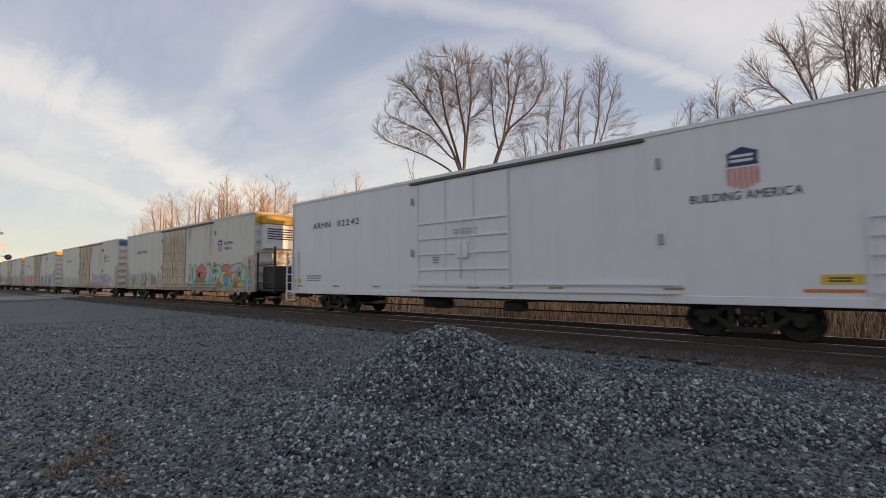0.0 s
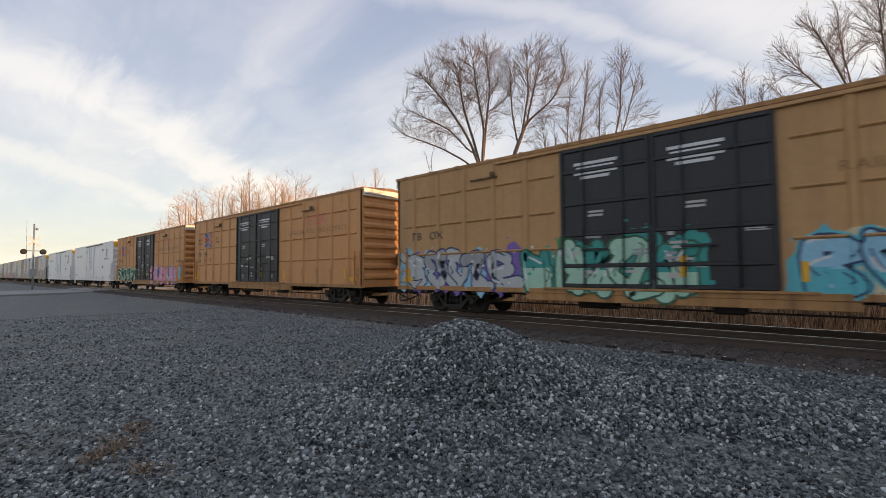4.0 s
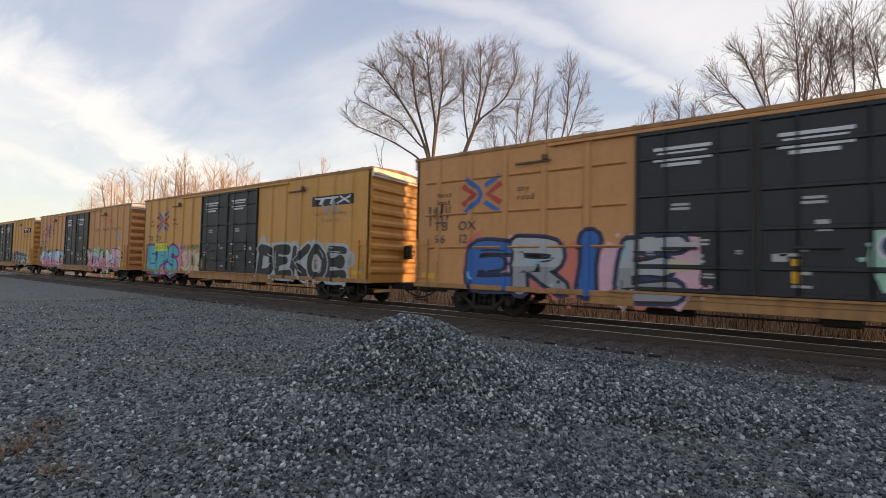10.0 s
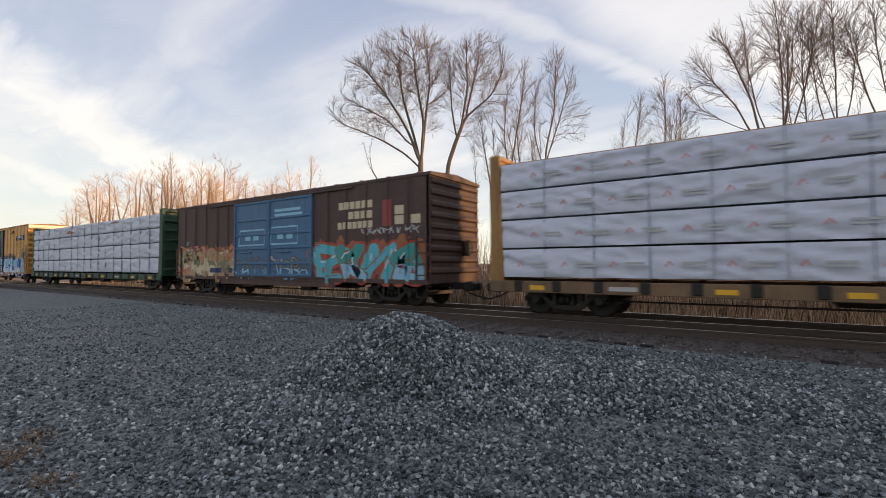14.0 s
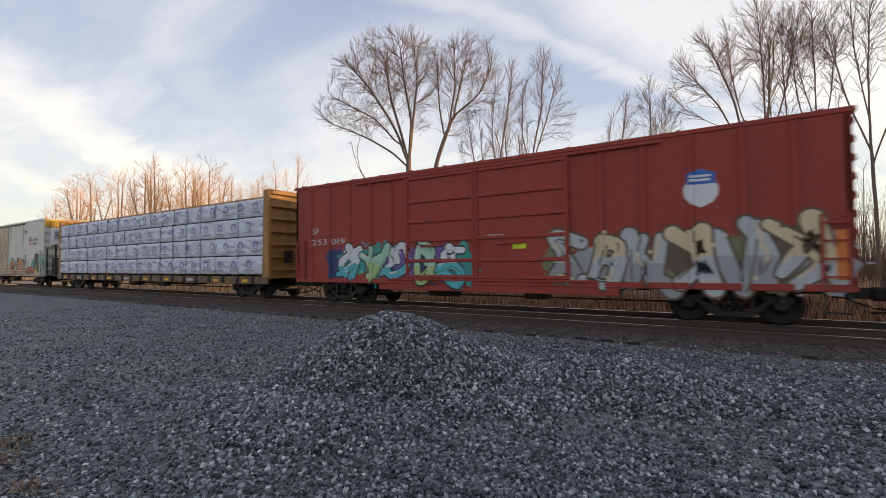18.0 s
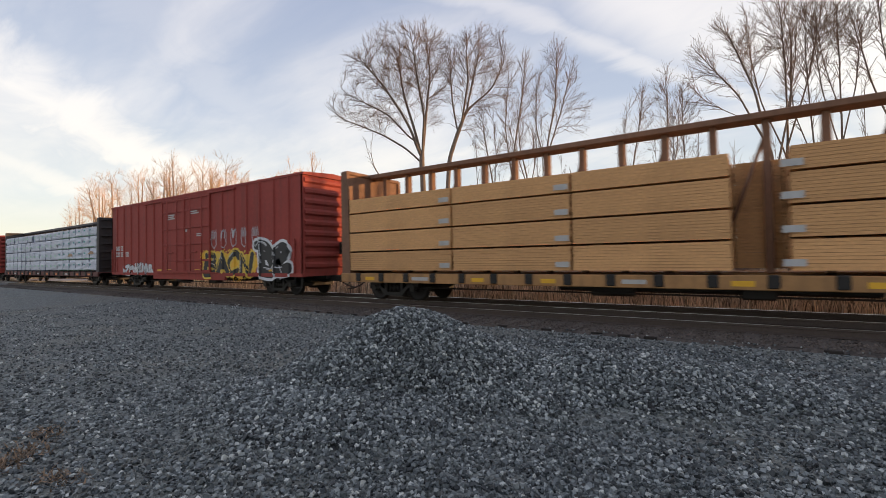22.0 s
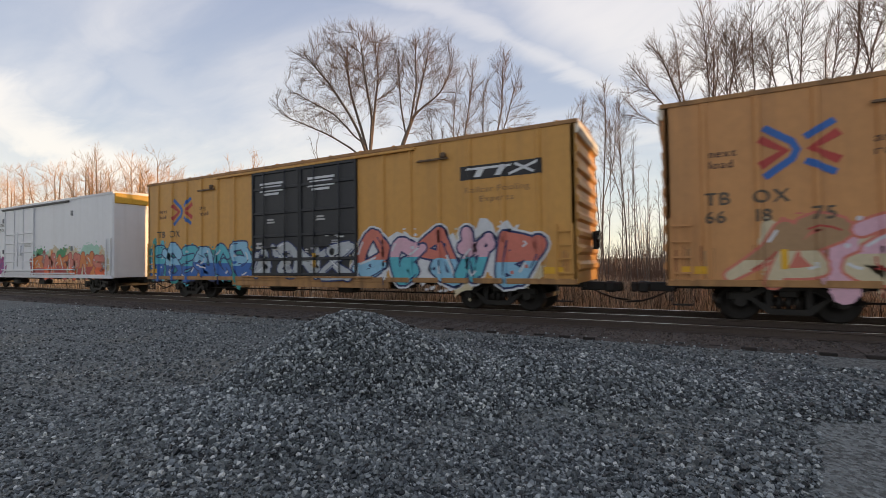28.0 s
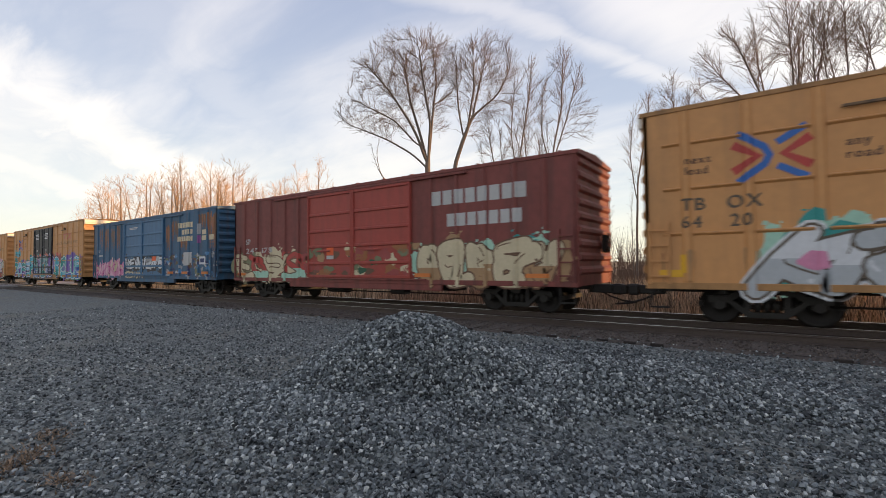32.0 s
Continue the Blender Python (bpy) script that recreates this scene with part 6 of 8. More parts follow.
LETTERS = {"A": [[(0, 0), (.5, 1), (1, 0)], [(.2, .36), (.8, .36)]], "B": [[(0, 0), (0, 1)], [(0, 1), (.75, .92), (.7, .6), (.05, .52)], [(.05, .52), (.95, .42), (.85, .06), (0, 0)]],
           "C": [[(.95, .8), (.5, 1), (.05, .6), (.1, .2), (.5, 0), (.95, .15)]], "D": [[(0, 0), (0, 1)], [(0, 1), (.8, .85), (.95, .45), (.7, .1), (0, 0)]],
           "E": [[(.95, .95), (.1, .98), (.05, .5), (.05, .02), (.95, .05)], [(.1, .5), (.75, .54)]], "F": [[(.95, .97), (.1, .97), (.05, .5), (.05, 0)], [(.08, .5), (.75, .55)]],
           "I": [[(.5, 0), (.5, 1)]], "K": [[(.05, 0), (.05, 1)], [(.95, 1), (.15, .5), (.95, 0)]], "L": [[(.1, 1), (.05, .05), (.95, .05)]], "M": [[(0, 0), (.1, 1), (.5, .35), (.9, 1), (1, 0)]],
           "N": [[(0, 0), (.05, 1), (.9, 0), (1, 1)]], "O": [[(.5, 1), (.06, .65), (.1, .2), (.5, 0), (.92, .25), (.92, .7), (.5, 1)]], "P": [[(.05, 0), (.05, 1)], [(.05, 1), (.85, .92), (.85, .55), (.1, .45)]],
           "R": [[(.05, 0), (.05, 1)], [(.05, 1), (.85, .9), (.8, .55), (.1, .5)], [(.4, .5), (.95, 0)]], "S": [[(.92, .85), (.5, 1), (.08, .78), (.25, .55), (.8, .45), (.92, .2), (.5, 0), (.05, .12)]],
           "T": [[(0, .97), (1, .97)], [(.5, .97), (.5, 0)]], "U": [[(.05, 1), (.05, .3), (.5, 0), (.95, .3), (.95, 1)]], "V": [[(0, 1), (.5, 0), (1, 1)]], "Z": [[(.05, .95), (.95, .95), (.05, .05), (.95, .05)]]}


def odd_shape(r):
    """Strokes like a letter's, turned about and crossed until nothing can be read."""
    fx, fz, a = r.choice((-1, 1)), r.choice((-1, 1)), r.uniform(-0.5, 0.5)
    out = []
    for st in r.choice(STROKES)[:2]:
        out.append([(0.5 + fx * u + a * (v - 0.5) + r.uniform(-0.12, 0.12), 0.5 + fz * (v - 0.5) + r.uniform(-0.1, 0.1)) for u, v in st])
    x, z = r.uniform(0.1, 0.9), r.choice((0.05, 0.95))
    out.append([(x, z), (x + r.uniform(-0.5, 0.5), 0.5), (x + r.uniform(-0.9, 0.9), 1 - z + r.uniform(-0.2, 0.2))])
    return out


def curve_through(p):
    """Points along a smooth line through p."""
    out = []
    for i in range(len(p) - 1):
        a, b, c, d = p[max(i - 1, 0)], p[i], p[i + 1], p[min(i + 2, len(p) - 1)]
        for t in (0.0, 0.25, 0.5, 0.75):
            out.append(tuple(0.5 * (2 * b[k] + (c[k] - a[k]) * t + (2 * a[k] - 5 * b[k] + 4 * c[k] - d[k]) * t * t + (3 * b[k] - a[k] - 3 * c[k] + d[k]) * t ** 3) for k in (0, 1)))
    return out + [p[-1]]


class Paint:
    """Flat shapes on a car's near side, in metres along the car and up; each on its layer, laid over the posts."""

    def __init__(self, car):
        self.car, self.shapes, self.mats, self.mark, self.marks = car, [], [], 0, []

    def put(self, colour, layer, verts, faces):
        if colour not in self.mats:
            self.mats.append(colour)
        self.shapes.append((self.mats.index(colour), layer, [tuple(v) for v in verts], faces))
        self.marks.append(self.mark)
        return self

    def rect(self, colour, x0, x1, z0, z1, layer=1, slant=0.0):
        return self.put(colour, layer, [(x0, z0), (x1, z0), (x1 + slant, z1), (x0 + slant, z1)], [(0, 1, 2, 3)])

    def poly(self, colour, pts, layer=1):
        return self.put(colour, layer, pts, [tuple(range(len(pts)))])

    def text(self, colour, words, x, z, height, width=None, layer=2, weight=1, gap=0.2):
        """A line of letters from x at z; width stretches it."""
        self.mark += 1
        pen, parts = 0.0, []
        for ch in words:
            if ch == " ":
                pen += 0.45
                continue
            v, f, w = GLYPH[ch]
            parts.append((v + np.array([pen, 0]), f))
            pen += w + gap
        k = (width / (pen - gap)) if width else height
        fat = 0.022 * weight * height
        for v, f in parts:
            for q, (ex, ez) in enumerate(((0, 0), (fat, fat * 0.6), (-fat, -fat * 0.6)) if weight else ((0, 0),)):
                self.put(colour, layer + 0.06 * q, np.stack([x + v[:, 0] * k + ex, z + v[:, 1] * height + ez], 1), f)
        return self

    def blob(self, colour, cx, cz, rx, rz, seed, layer=0, lumps=0.22, n=22):
        r = random.Random(seed)
        ph = [r.uniform(0, 6.3) for _ in range(3)]
        pts = []
        for i in range(n):
            a = 2 * math.pi * i / n
            q = 1 + lumps * (math.sin(3 * a + ph[0]) * 0.5 + math.sin(5 * a + ph[1]) * 0.35 + math.sin(8 * a + ph[2]) * 0.25)
            pts.append((cx + rx * q * math.cos(a), cz + rz * q * math.sin(a)))
        k = len(pts)
        return self.put(colour, layer, pts + [(cx, cz)], [(i, (i + 1) % k, k) for i in range(k)])

    def ribbon(self, colour, pts, width, layer=1):
        v = []
        for i, (x, z) in enumerate(pts):
            a, b = pts[max(i - 1, 0)], pts[min(i + 1, len(pts) - 1)]
            dx, dz = b[0] - a[0], b[1] - a[1]
            d = math.hypot(dx, dz) or 1
            w = width[min(i, len(width) - 1)] if isinstance(width, list) else width
            v += [(x - dz / d * w / 2, z + dx / d * w / 2), (x + dz / d * w / 2, z - dx / d * w / 2)]
        return self.put(colour, layer, v, [(2 * i, 2 * i + 1, 2 * i + 3, 2 * i + 2) for i in range(len(pts) - 1)])

    def bars(self, colour, x0, x1, z0, z1, rows, seed=1, layer=1):
        """Small writing as plain bars."""
        self.mark += 1
        r = random.Random(seed)
        h = (z1 - z0) / rows
        for i in range(rows):
            self.rect(colour, x0 + (x1 - x0) * r.uniform(0, 0.1), x0 + (x1 - x0) * r.uniform(0.8, 1.0), z0 + i * h + 0.2 * h, z0 + (i + 1) * h - 0.2 * h, layer)
        return self

    def blocks(self, colour, x0, x1, z0, z1, count, gaps=(), layer=1):
        """A trade name as plain blocks, one for each letter."""
        self.mark += 1
        w = (x1 - x0) / count
        for i in range(count):
            if i not in gaps:
                self.rect(colour, x0 + i * w + 0.1 * w, x0 + (i + 1) * w - 0.1 * w, z0, z1, layer)
        return self

    def stroke(self, colour, pts, width, layer):
        """A round-ended stroke."""
        self.ribbon(colour, pts, width, layer)
        for k, (x, z) in enumerate(pts):
            a, b = pts[max(k - 1, 0)], pts[min(k + 1, len(pts) - 1)]
            u, v = (x - a[0], z - a[1]), (b[0] - x, b[1] - z)
            lu, lv = math.hypot(*u), math.hypot(*v)
            if lu * lv > 0 and u[0] * v[0] + u[1] * v[1] > 0.8 * lu * lv:
                continue
            w = (width[min(k, len(width) - 1)] if isinstance(width, list) else width) / 2
            ring = [(x + w * math.cos(t), z + w * math.sin(t)) for t in np.linspace(0, 2 * math.pi, 11)[:-1]]
            self.put(colour, layer + 0.03, ring, [tuple(range(10))])
        return self

    def cloud(self, colours, x0, x1, z0, z1, seed, spill=1.0):
        """A sprayed ground with lumpy edges and drops round it."""
        r = random.Random(seed)
        colours = (colours,) if isinstance(colours, str) else colours
        n = max(3, int((x1 - x0) / 0.55))
        for i in range(n):
            c = colours[r.randrange(len(colours))]
            cx, cz = x0 + (i + 0.5) * (x1 - x0) / n, z0 + (z1 - z0) * r.uniform(0.35, 0.65)
            rx, rz = (x1 - x0) / n * r.uniform(0.6, 1.05), (z1 - z0) * r.uniform(0.36, 0.56)
            self.blob(c, cx, cz, rx, rz, seed * 37 + i, 0.08 * (i % 6), 0.3)
            for _ in range(int(9 * spill)):
                t, q = r.uniform(0, 6.28), r.uniform(0.95, 1.3)
                self.blob(c, cx + rx * q * math.cos(t), cz + rz * q * math.sin(t), r.uniform(0.02, 0.07), r.uniform(0.02, 0.06), seed + _, 0.03 * (_ % 9), 0.3, 7)
        return self

    def tag(self, x0, x1, z0, z1, word, fill, line, back=None, seed=1, low=None, rim=None, fat=1.0, shine="white", crack=None):
        """Fat painted letters: ground, rim, outline, fill in one or two colours, shade lines and shine. A dot in the word stands for a
        shape that cannot be read."""
        r = random.Random(seed)
        h = z1 - z0
        if back:
            self.cloud(back, x0 - 0.1, x1 + 0.1, z0 - 0.02, z1 + 0.12, seed)
        w = (x1 - x0) / len(word)
        fills = (fill,) if isinstance(fill, str) else fill
        lows = (low,) if isinstance(low, str) else low
        for i, ch in enumerate(word):
            if ch == " ":
                continue
            cx, tilt, sc, off = x0 + (i + 0.5) * w, r.uniform(-0.10, 0.16), r.uniform(0.9, 1.06), r.uniform(-0.05, 0.06)
            up = 1.7 * (i % 2)
            shape = LETTERS[ch] if ch in LETTERS else odd_shape(r)
            straight = ch in "AKMNVZFLEIT"
            fw = min(h * 0.22, w * 0.31) * fat
            body = []
            for st in shape:
                p = [(cx + w * ((u - 0.5) * 0.86 + r.uniform(-0.05, 0.05)) + tilt * h * (v - 0.5), z0 + fw * 0.35 + (h - fw * 0.7) * (v * sc + off + r.uniform(-0.03, 0.03))) for u, v in st]
                p = curve_through(p) if not straight or r.random() < 0.3 else [(a[0] + (b[0] - a[0]) * t, a[1] + (b[1] - a[1]) * t) for a, b in zip(p, p[1:]) for t in (0, 0.34, 0.67)] + [p[-1]]
                n = len(p)
                e0, e1 = r.uniform(0.8, 1.45), r.uniform(0.75, 1.5)
                body.append((p, [fw * (1 + 0.14 * math.sin(5.0 * k / n + i)) * (e0 + (1 - e0) * min(1, 2.4 * k / n)) * (e1 + (1 - e1) * min(1, 2.4 * (n - 1 - k) / n)) for k in range(n)]))
            for p, wd in body:
                if rim:
                    self.stroke(rim, p, [q + h * 0.17 for q in wd], 0.8)
                self.stroke(line, p, [q + h * 0.085 for q in wd], 1.2 + up)
            one = fills[i % len(fills)]
            two = lows[i % len(lows)] if lows else None
            for p, wd in body:
                k0 = len(self.shapes)
                self.stroke(one, p, wd, 1.6 + up)
                if two:
                    cut = z0 + h * r.uniform(0.36, 0.55)
                    for q in self.shapes[k0:]:
                        self.shapes.append((self.index(two), q[1] + 0.3, q[2], q[3], cut))
                        self.marks.append(self.mark)
                m = len(p)
                if m > 5:
                    k = r.randrange(m - 4)
                    side = r.choice((-1, 1)) * 0.30
                    self.ribbon(crack or line, [(q[0] + side * wd[k] * 0.5, q[1] - side * wd[k]) for q in p[k:k + 4]], h * 0.03, 2.2 + up)
                    if shine:
                        k = r.randrange(m - 3)
                        self.ribbon(shine, [(q[0] - 0.26 * wd[k], q[1] + 0.24 * wd[k]) for q in p[k:k + 3]], h * 0.045, 2.5 + up)
            for _ in range(2):
                self.blob(r.choice((line, one, shine or one)), cx + w * r.uniform(-0.5, 0.5), z0 + h * r.uniform(0.0, 1.05), h * 0.035, h * 0.04, seed + _, 3.9, 0.2, 9)
            if r.random() < 0.6:
                dx = cx + w * r.uniform(-0.4, 0.4)
                self.ribbon(line, [(dx, z0 + h * 0.1), (dx + 0.01, z0 - h * r.uniform(0.02, 0.16))], 0.028, 1.1)
        return self

    def shards(self, x0, x1, z0, z1, fills, line, seed=1, dense=1.0):
        """A thicket of pointed blades, each with a dark edge and a lit side."""
        r = random.Random(seed)
        h = z1 - z0
        n = int((x1 - x0) / 0.085 * dense)
        for i in range(n):
            cx, cz = x0 + (i + r.random()) * (x1 - x0) / n, z0 + h * r.uniform(0.0, 0.55)
            a = math.radians(90 + r.choice((-1, 1)) * r.uniform(5, 60))
            ln, wd = h * r.uniform(0.4, 0.8), h * r.uniform(0.07, 0.16)
            ux, uz = math.cos(a), math.sin(a)
            tip = (cx + ux * ln, min(cz + uz * ln, z1 + 0.1 * h))
            k = r.uniform(0.25, 0.6)
            mx, mz = cx + ux * ln * k, cz + uz * ln * k
            px, pz = -uz * wd, ux * wd
            lay = 0.6 * (i % 8)
            for e, c in ((1.35, line), (1.0, r.choice(fills))):
                self.poly(c, [(cx - ux * 0.05 * e, cz - uz * 0.05 * e), (mx + px * e, mz + pz * e), (tip[0] + ux * 0.05 * (e - 1), tip[1]), (mx - px * e, mz - pz * e)], lay + (0.25 if e == 1.0 else 0.0))
            self.poly(r.choice(fills), [(cx, cz), (mx + px * 0.9, mz + pz * 0.9), tip], lay + 0.4)
        return self

    def runs(self, colours, x0, x1, top, low, n, seed=1, wide=0.07):
        """Stains that have run down: many thin strips of unequal length."""
        r = random.Random(seed)
        for i in range(n):
            a, e = r.uniform(x0, x1), top - r.uniform(0, 0.18) * (top - low)
            f = low + (e - low) * r.random() ** 1.4 * 0.8
            q = r.uniform(0.3, 1.0) * wide
            self.ribbon(r.choice(colours), [(a, e), (a + r.uniform(-0.02, 0.02), (e + f) / 2), (a + r.uniform(-0.02, 0.02), f)], [q, q * 0.9, q * 0.2], 0.3 + 0.07 * (i % 9))
        return self

    def mottle(self, colours, x0, x1, z0, z1, n, seed=1, size=0.2):
        """Small worn patches of paint over one another."""
        r = random.Random(seed)
        for i in range(n):
            self.blob(r.choice(colours), r.uniform(x0, x1), z0 + (z1 - z0) * r.random(), size * r.uniform(0.4, 1.2), size * r.uniform(0.3, 0.9), seed * 13 + i, 0.4 + 0.12 * (i % 14), 0.55, 12)
        return self

    def scrawl(self, colour, x0, x1, z0, z1, seed=1, width=0.035):
        """A quick signature that cannot be read."""
        r = random.Random(seed)
        n = max(3, int((x1 - x0) / 0.22))
        for i in range(n):
            cx = x0 + (i + 0.5) * (x1 - x0) / n
            p = [(cx + r.uniform(-0.14, 0.14), z0 + (z1 - z0) * q) for q in (r.uniform(0, 0.3), r.uniform(0.6, 1), r.uniform(0.1, 0.5), r.uniform(0.5, 1))]
            self.ribbon(colour, curve_through(p), width, 5 + 0.1 * (i % 3))
        return self

    def index(self, colour):
        if colour not in self.mats:
            self.mats.append(colour)
        return self.mats.index(colour)

    def wild(self, x0, x1, z0, z1, fills, line, back=None, seed=1, shine="white", rim=None, count=None, fat=1.0):
        """Interlocked, jagged letter-like strokes that cannot be read, with shading, bits and shine."""
        r = random.Random(seed)
        h = z1 - z0
        if back:
            n = max(3, int((x1 - x0) / 0.5))
            for i in range(n):
                self.blob(back if isinstance(back, str) else back[i % len(back)], x0 + (i + 0.5) * (x1 - x0) / n, z0 + h * r.uniform(0.3, 0.75), (x1 - x0) / n * r.uniform(0.6, 1.3), h * r.uniform(0.25, 0.5), seed * 31 + i, 0.1 * (i % 5), 0.45)
        count = count or max(3, int((x1 - x0) / (0.66 * h)))
        w = (x1 - x0) / count

        def smooth(p):
            out = []
            for i in range(len(p) - 1):
                a, b, c, d = p[max(i - 1, 0)], p[i], p[i + 1], p[min(i + 2, len(p) - 1)]
                for t in (0.0, 0.33, 0.66):
                    q = [0.5 * (2 * b[k] + (c[k] - a[k]) * t + (2 * a[k] - 5 * b[k] + 4 * c[k] - d[k]) * t * t + (3 * b[k] - a[k] - 3 * c[k] + d[k]) * t ** 3) for k in (0, 1)]
                    out.append(tuple(q))
            return out + [p[-1]]

        for i in range(count):
            cx = x0 + (i + 0.5) * w
            up = 0.0 if i % 2 else 1.4
            tilt = r.uniform(-0.15, 0.25)
            letter = []
            for st in r.choice(STROKES):
                p = [(cx + w * (u * r.uniform(0.95, 1.35) + r.uniform(-0.10, 0.10) + tilt * (v - 0.5)), z0 + h * (0.04 + 0.9 * v + r.uniform(-0.09, 0.09))) for u, v in st]
                p = smooth(p) if r.random() < 0.7 else [(a[0] + (b[0] - a[0]) * t, a[1] + (b[1] - a[1]) * t) for a, b in zip(p, p[1:]) for t in (0, 0.5)] + [p[-1]]
                fw = h * r.uniform(0.13, 0.20) * fat
                n = len(p)
                e0, e1 = r.choice((1.4, 0.9, 0.15)), r.choice((1.5, 0.7, 0.1))
                wd = [fw * (0.85 + 0.3 * math.sin(2.5 * k / n + i)) * (e0 + (1 - e0) * min(1, 3 * k / n)) * (e1 + (1 - e1) * min(1, 3 * (n - 1 - k) / n)) for k in range(n)]
                letter.append((p, wd))
            if r.random() < 0.5:
                sx, sz, d = cx + w * r.uniform(-0.3, 0.3), z0 + h * r.choice((0.1, 0.9)), r.choice((-1, 1))
                p = [(sx, sz), (sx + d * 0.3 * w, sz + h * r.uniform(-0.1, 0.12)), (sx + d * 0.55 * w, sz + h * r.uniform(-0.1, 0.2)), (sx + d * 0.8 * w, sz + h * r.uniform(-0.05, 0.25))]
                letter.append((p, [h * 0.12, h * 0.10, h * 0.24, 0.01]))
            for p, wd in letter:
                if rim:
                    self.ribbon(rim, p, [q + h * 0.16 for q in wd], 0.8)
                self.ribbon(line, p, [q + h * 0.075 for q in wd], 1.6 + up)
            one, two = (fills[0] if r.random() < 0.75 else fills[i % len(fills)]), fills[(2 + r.randrange(2)) % len(fills)]
            for p, wd in letter:
                self.ribbon(one, p, wd, 2.2 + up)
                last = self.shapes[-1]
                self.shapes.append((self.index(fills[1 % len(fills)]), 2.4 + up, last[2], last[3], z0 + h * r.uniform(0.40, 0.52)))
                self.marks.append(self.mark)
                k = r.randrange(1, max(2, len(p) - 2))
                self.ribbon(two, p[k:] if r.random() < 0.5 else p[:k + 1], [q * 0.32 for q in wd], 2.7 + up)
                if shine and len(p) > 4:
                    k = r.randrange(len(p) - 3)
                    self.ribbon(shine, [(q[0] + 0.03 * h, q[1] + 0.04 * h) for q in p[k:k + 3]], h * 0.028, 3.0 + up)
            for _ in range(3):
                self.blob(r.choice((line, two, shine or one)), cx + w * r.uniform(-0.5, 0.5), z0 + h * r.uniform(0.0, 1.0), h * r.uniform(0.02, 0.05), h * r.uniform(0.02, 0.06), seed + _, 4.6, 0.2, 9)
            if r.random() < 0.5:
                dx, dz = cx + w * r.uniform(-0.4, 0.4), z0 + h * 0.15
                self.ribbon(line, [(dx, dz), (dx + 0.01, dz - h * r.uniform(0.15, 0.3))], 0.025, 1.2)
        return self

    def done(self, name, label=""):
        """Writing becomes one part for each line; a painting stays one."""
        if name not in ("lettering", "door_stencils", "reflectors"):
            return self.join(name, label, self.shapes)
        for m in sorted(set(self.marks)):
            self.join({"lettering": "lettering", "door_stencils": "stencil", "reflectors": "reflector"}[name], label, [s for s, q in zip(self.shapes, self.marks) if q == m])

    def join(self, name, label, shapes):
        car = self.car
        cuts = sorted({round(c + q, 4) for c, w, d in car.ribs for q in (-w / 2, -w / 4, w / 4, w / 2)} | {round(e, 4) for a, b, d in car.plain for e in (a - 0.004, a, b, b + 0.004)})
        bm = bmesh.new()
        for shape in shapes:
            m, layer, verts, faces = shape[:4]
            geo = bm if len(shape) == 4 else bmesh.new()
            vs = [geo.verts.new((x, -layer * 0.0022, z)) for x, z in verts]
            for f in faces:
                if len(set(f)) > 2:
                    try:
                        geo.faces.new([vs[i] for i in f]).material_index = m
                    except ValueError:
                        pass
            if len(shape) == 5:
                bmesh.ops.bisect_plane(geo, geom=geo.verts[:] + geo.edges[:] + geo.faces[:], plane_co=(0, 0, shape[4]), plane_no=(0, 0, 1), clear_outer=True)
                tmp = bpy.data.meshes.new("tmp")
                geo.to_mesh(tmp)
                geo.free()
                bm.from_mesh(tmp)
                bpy.data.meshes.remove(tmp)
        if bm.verts:
            lo, hi = min(v.co.x for v in bm.verts), max(v.co.x for v in bm.verts)
            for c in cuts:
                if lo < c < hi:
                    bmesh.ops.bisect_plane(bm, geom=bm.verts[:] + bm.edges[:] + bm.faces[:], plane_co=(c, 0, 0), plane_no=(1, 0, 0), dist=1e-5)
        for z, _ in car.bulge:
            bmesh.ops.bisect_plane(bm, geom=bm.verts[:] + bm.edges[:] + bm.faces[:], plane_co=(0, 0, z), plane_no=(0, 0, 1), dist=1e-5)
        for v in bm.verts:
            side = float(np.interp(v.co.z, [q[0] for q in car.bulge], [q[1] for q in car.bulge])) if car.bulge and v.co.z > 1.36 else (W2 if not car.bulge else 1.595)
            v.co.y -= side + 0.004 + car.depth(v.co.x)
        for f in bm.faces:
            f.normal_update()
            if f.normal.y > 0:
                f.normal_flip()
        me = bpy.data.meshes.new(name)
        bm.to_mesh(me)
        bm.free()
        for c in self.mats:
            me.materials.append(spray(c))
        return piece(name, me, car.ob, label=label)


def cross_emblem(car, x, z, s):
    """Two chevrons point to point, red and blue."""
    p = Paint(car)
    s *= 1.08
    for k in (-1, 1):
        p.ribbon("red", [(x + k * s * 1.0, z + s * 0.44), (x + k * s * 0.34, z), (x + k * s * 1.0, z - s * 0.44)], s * 0.27, 2)
        p.ribbon("blue", [(x + s * 0.17, z + k * s * 0.36), (x + s * 0.90, z + k * s * 0.80)], s * 0.21, 3)
    p.ribbon("blue", [(x - s * 0.88, z + s * 0.80), (x - s * 0.16, z + s * 0.27), (x - s * 0.03, z), (x - s * 0.16, z - s * 0.27), (x - s * 0.88, z - s * 0.80)], s * 0.22, 3)
    p.done("emblem", "red and blue crossed chevron emblem")


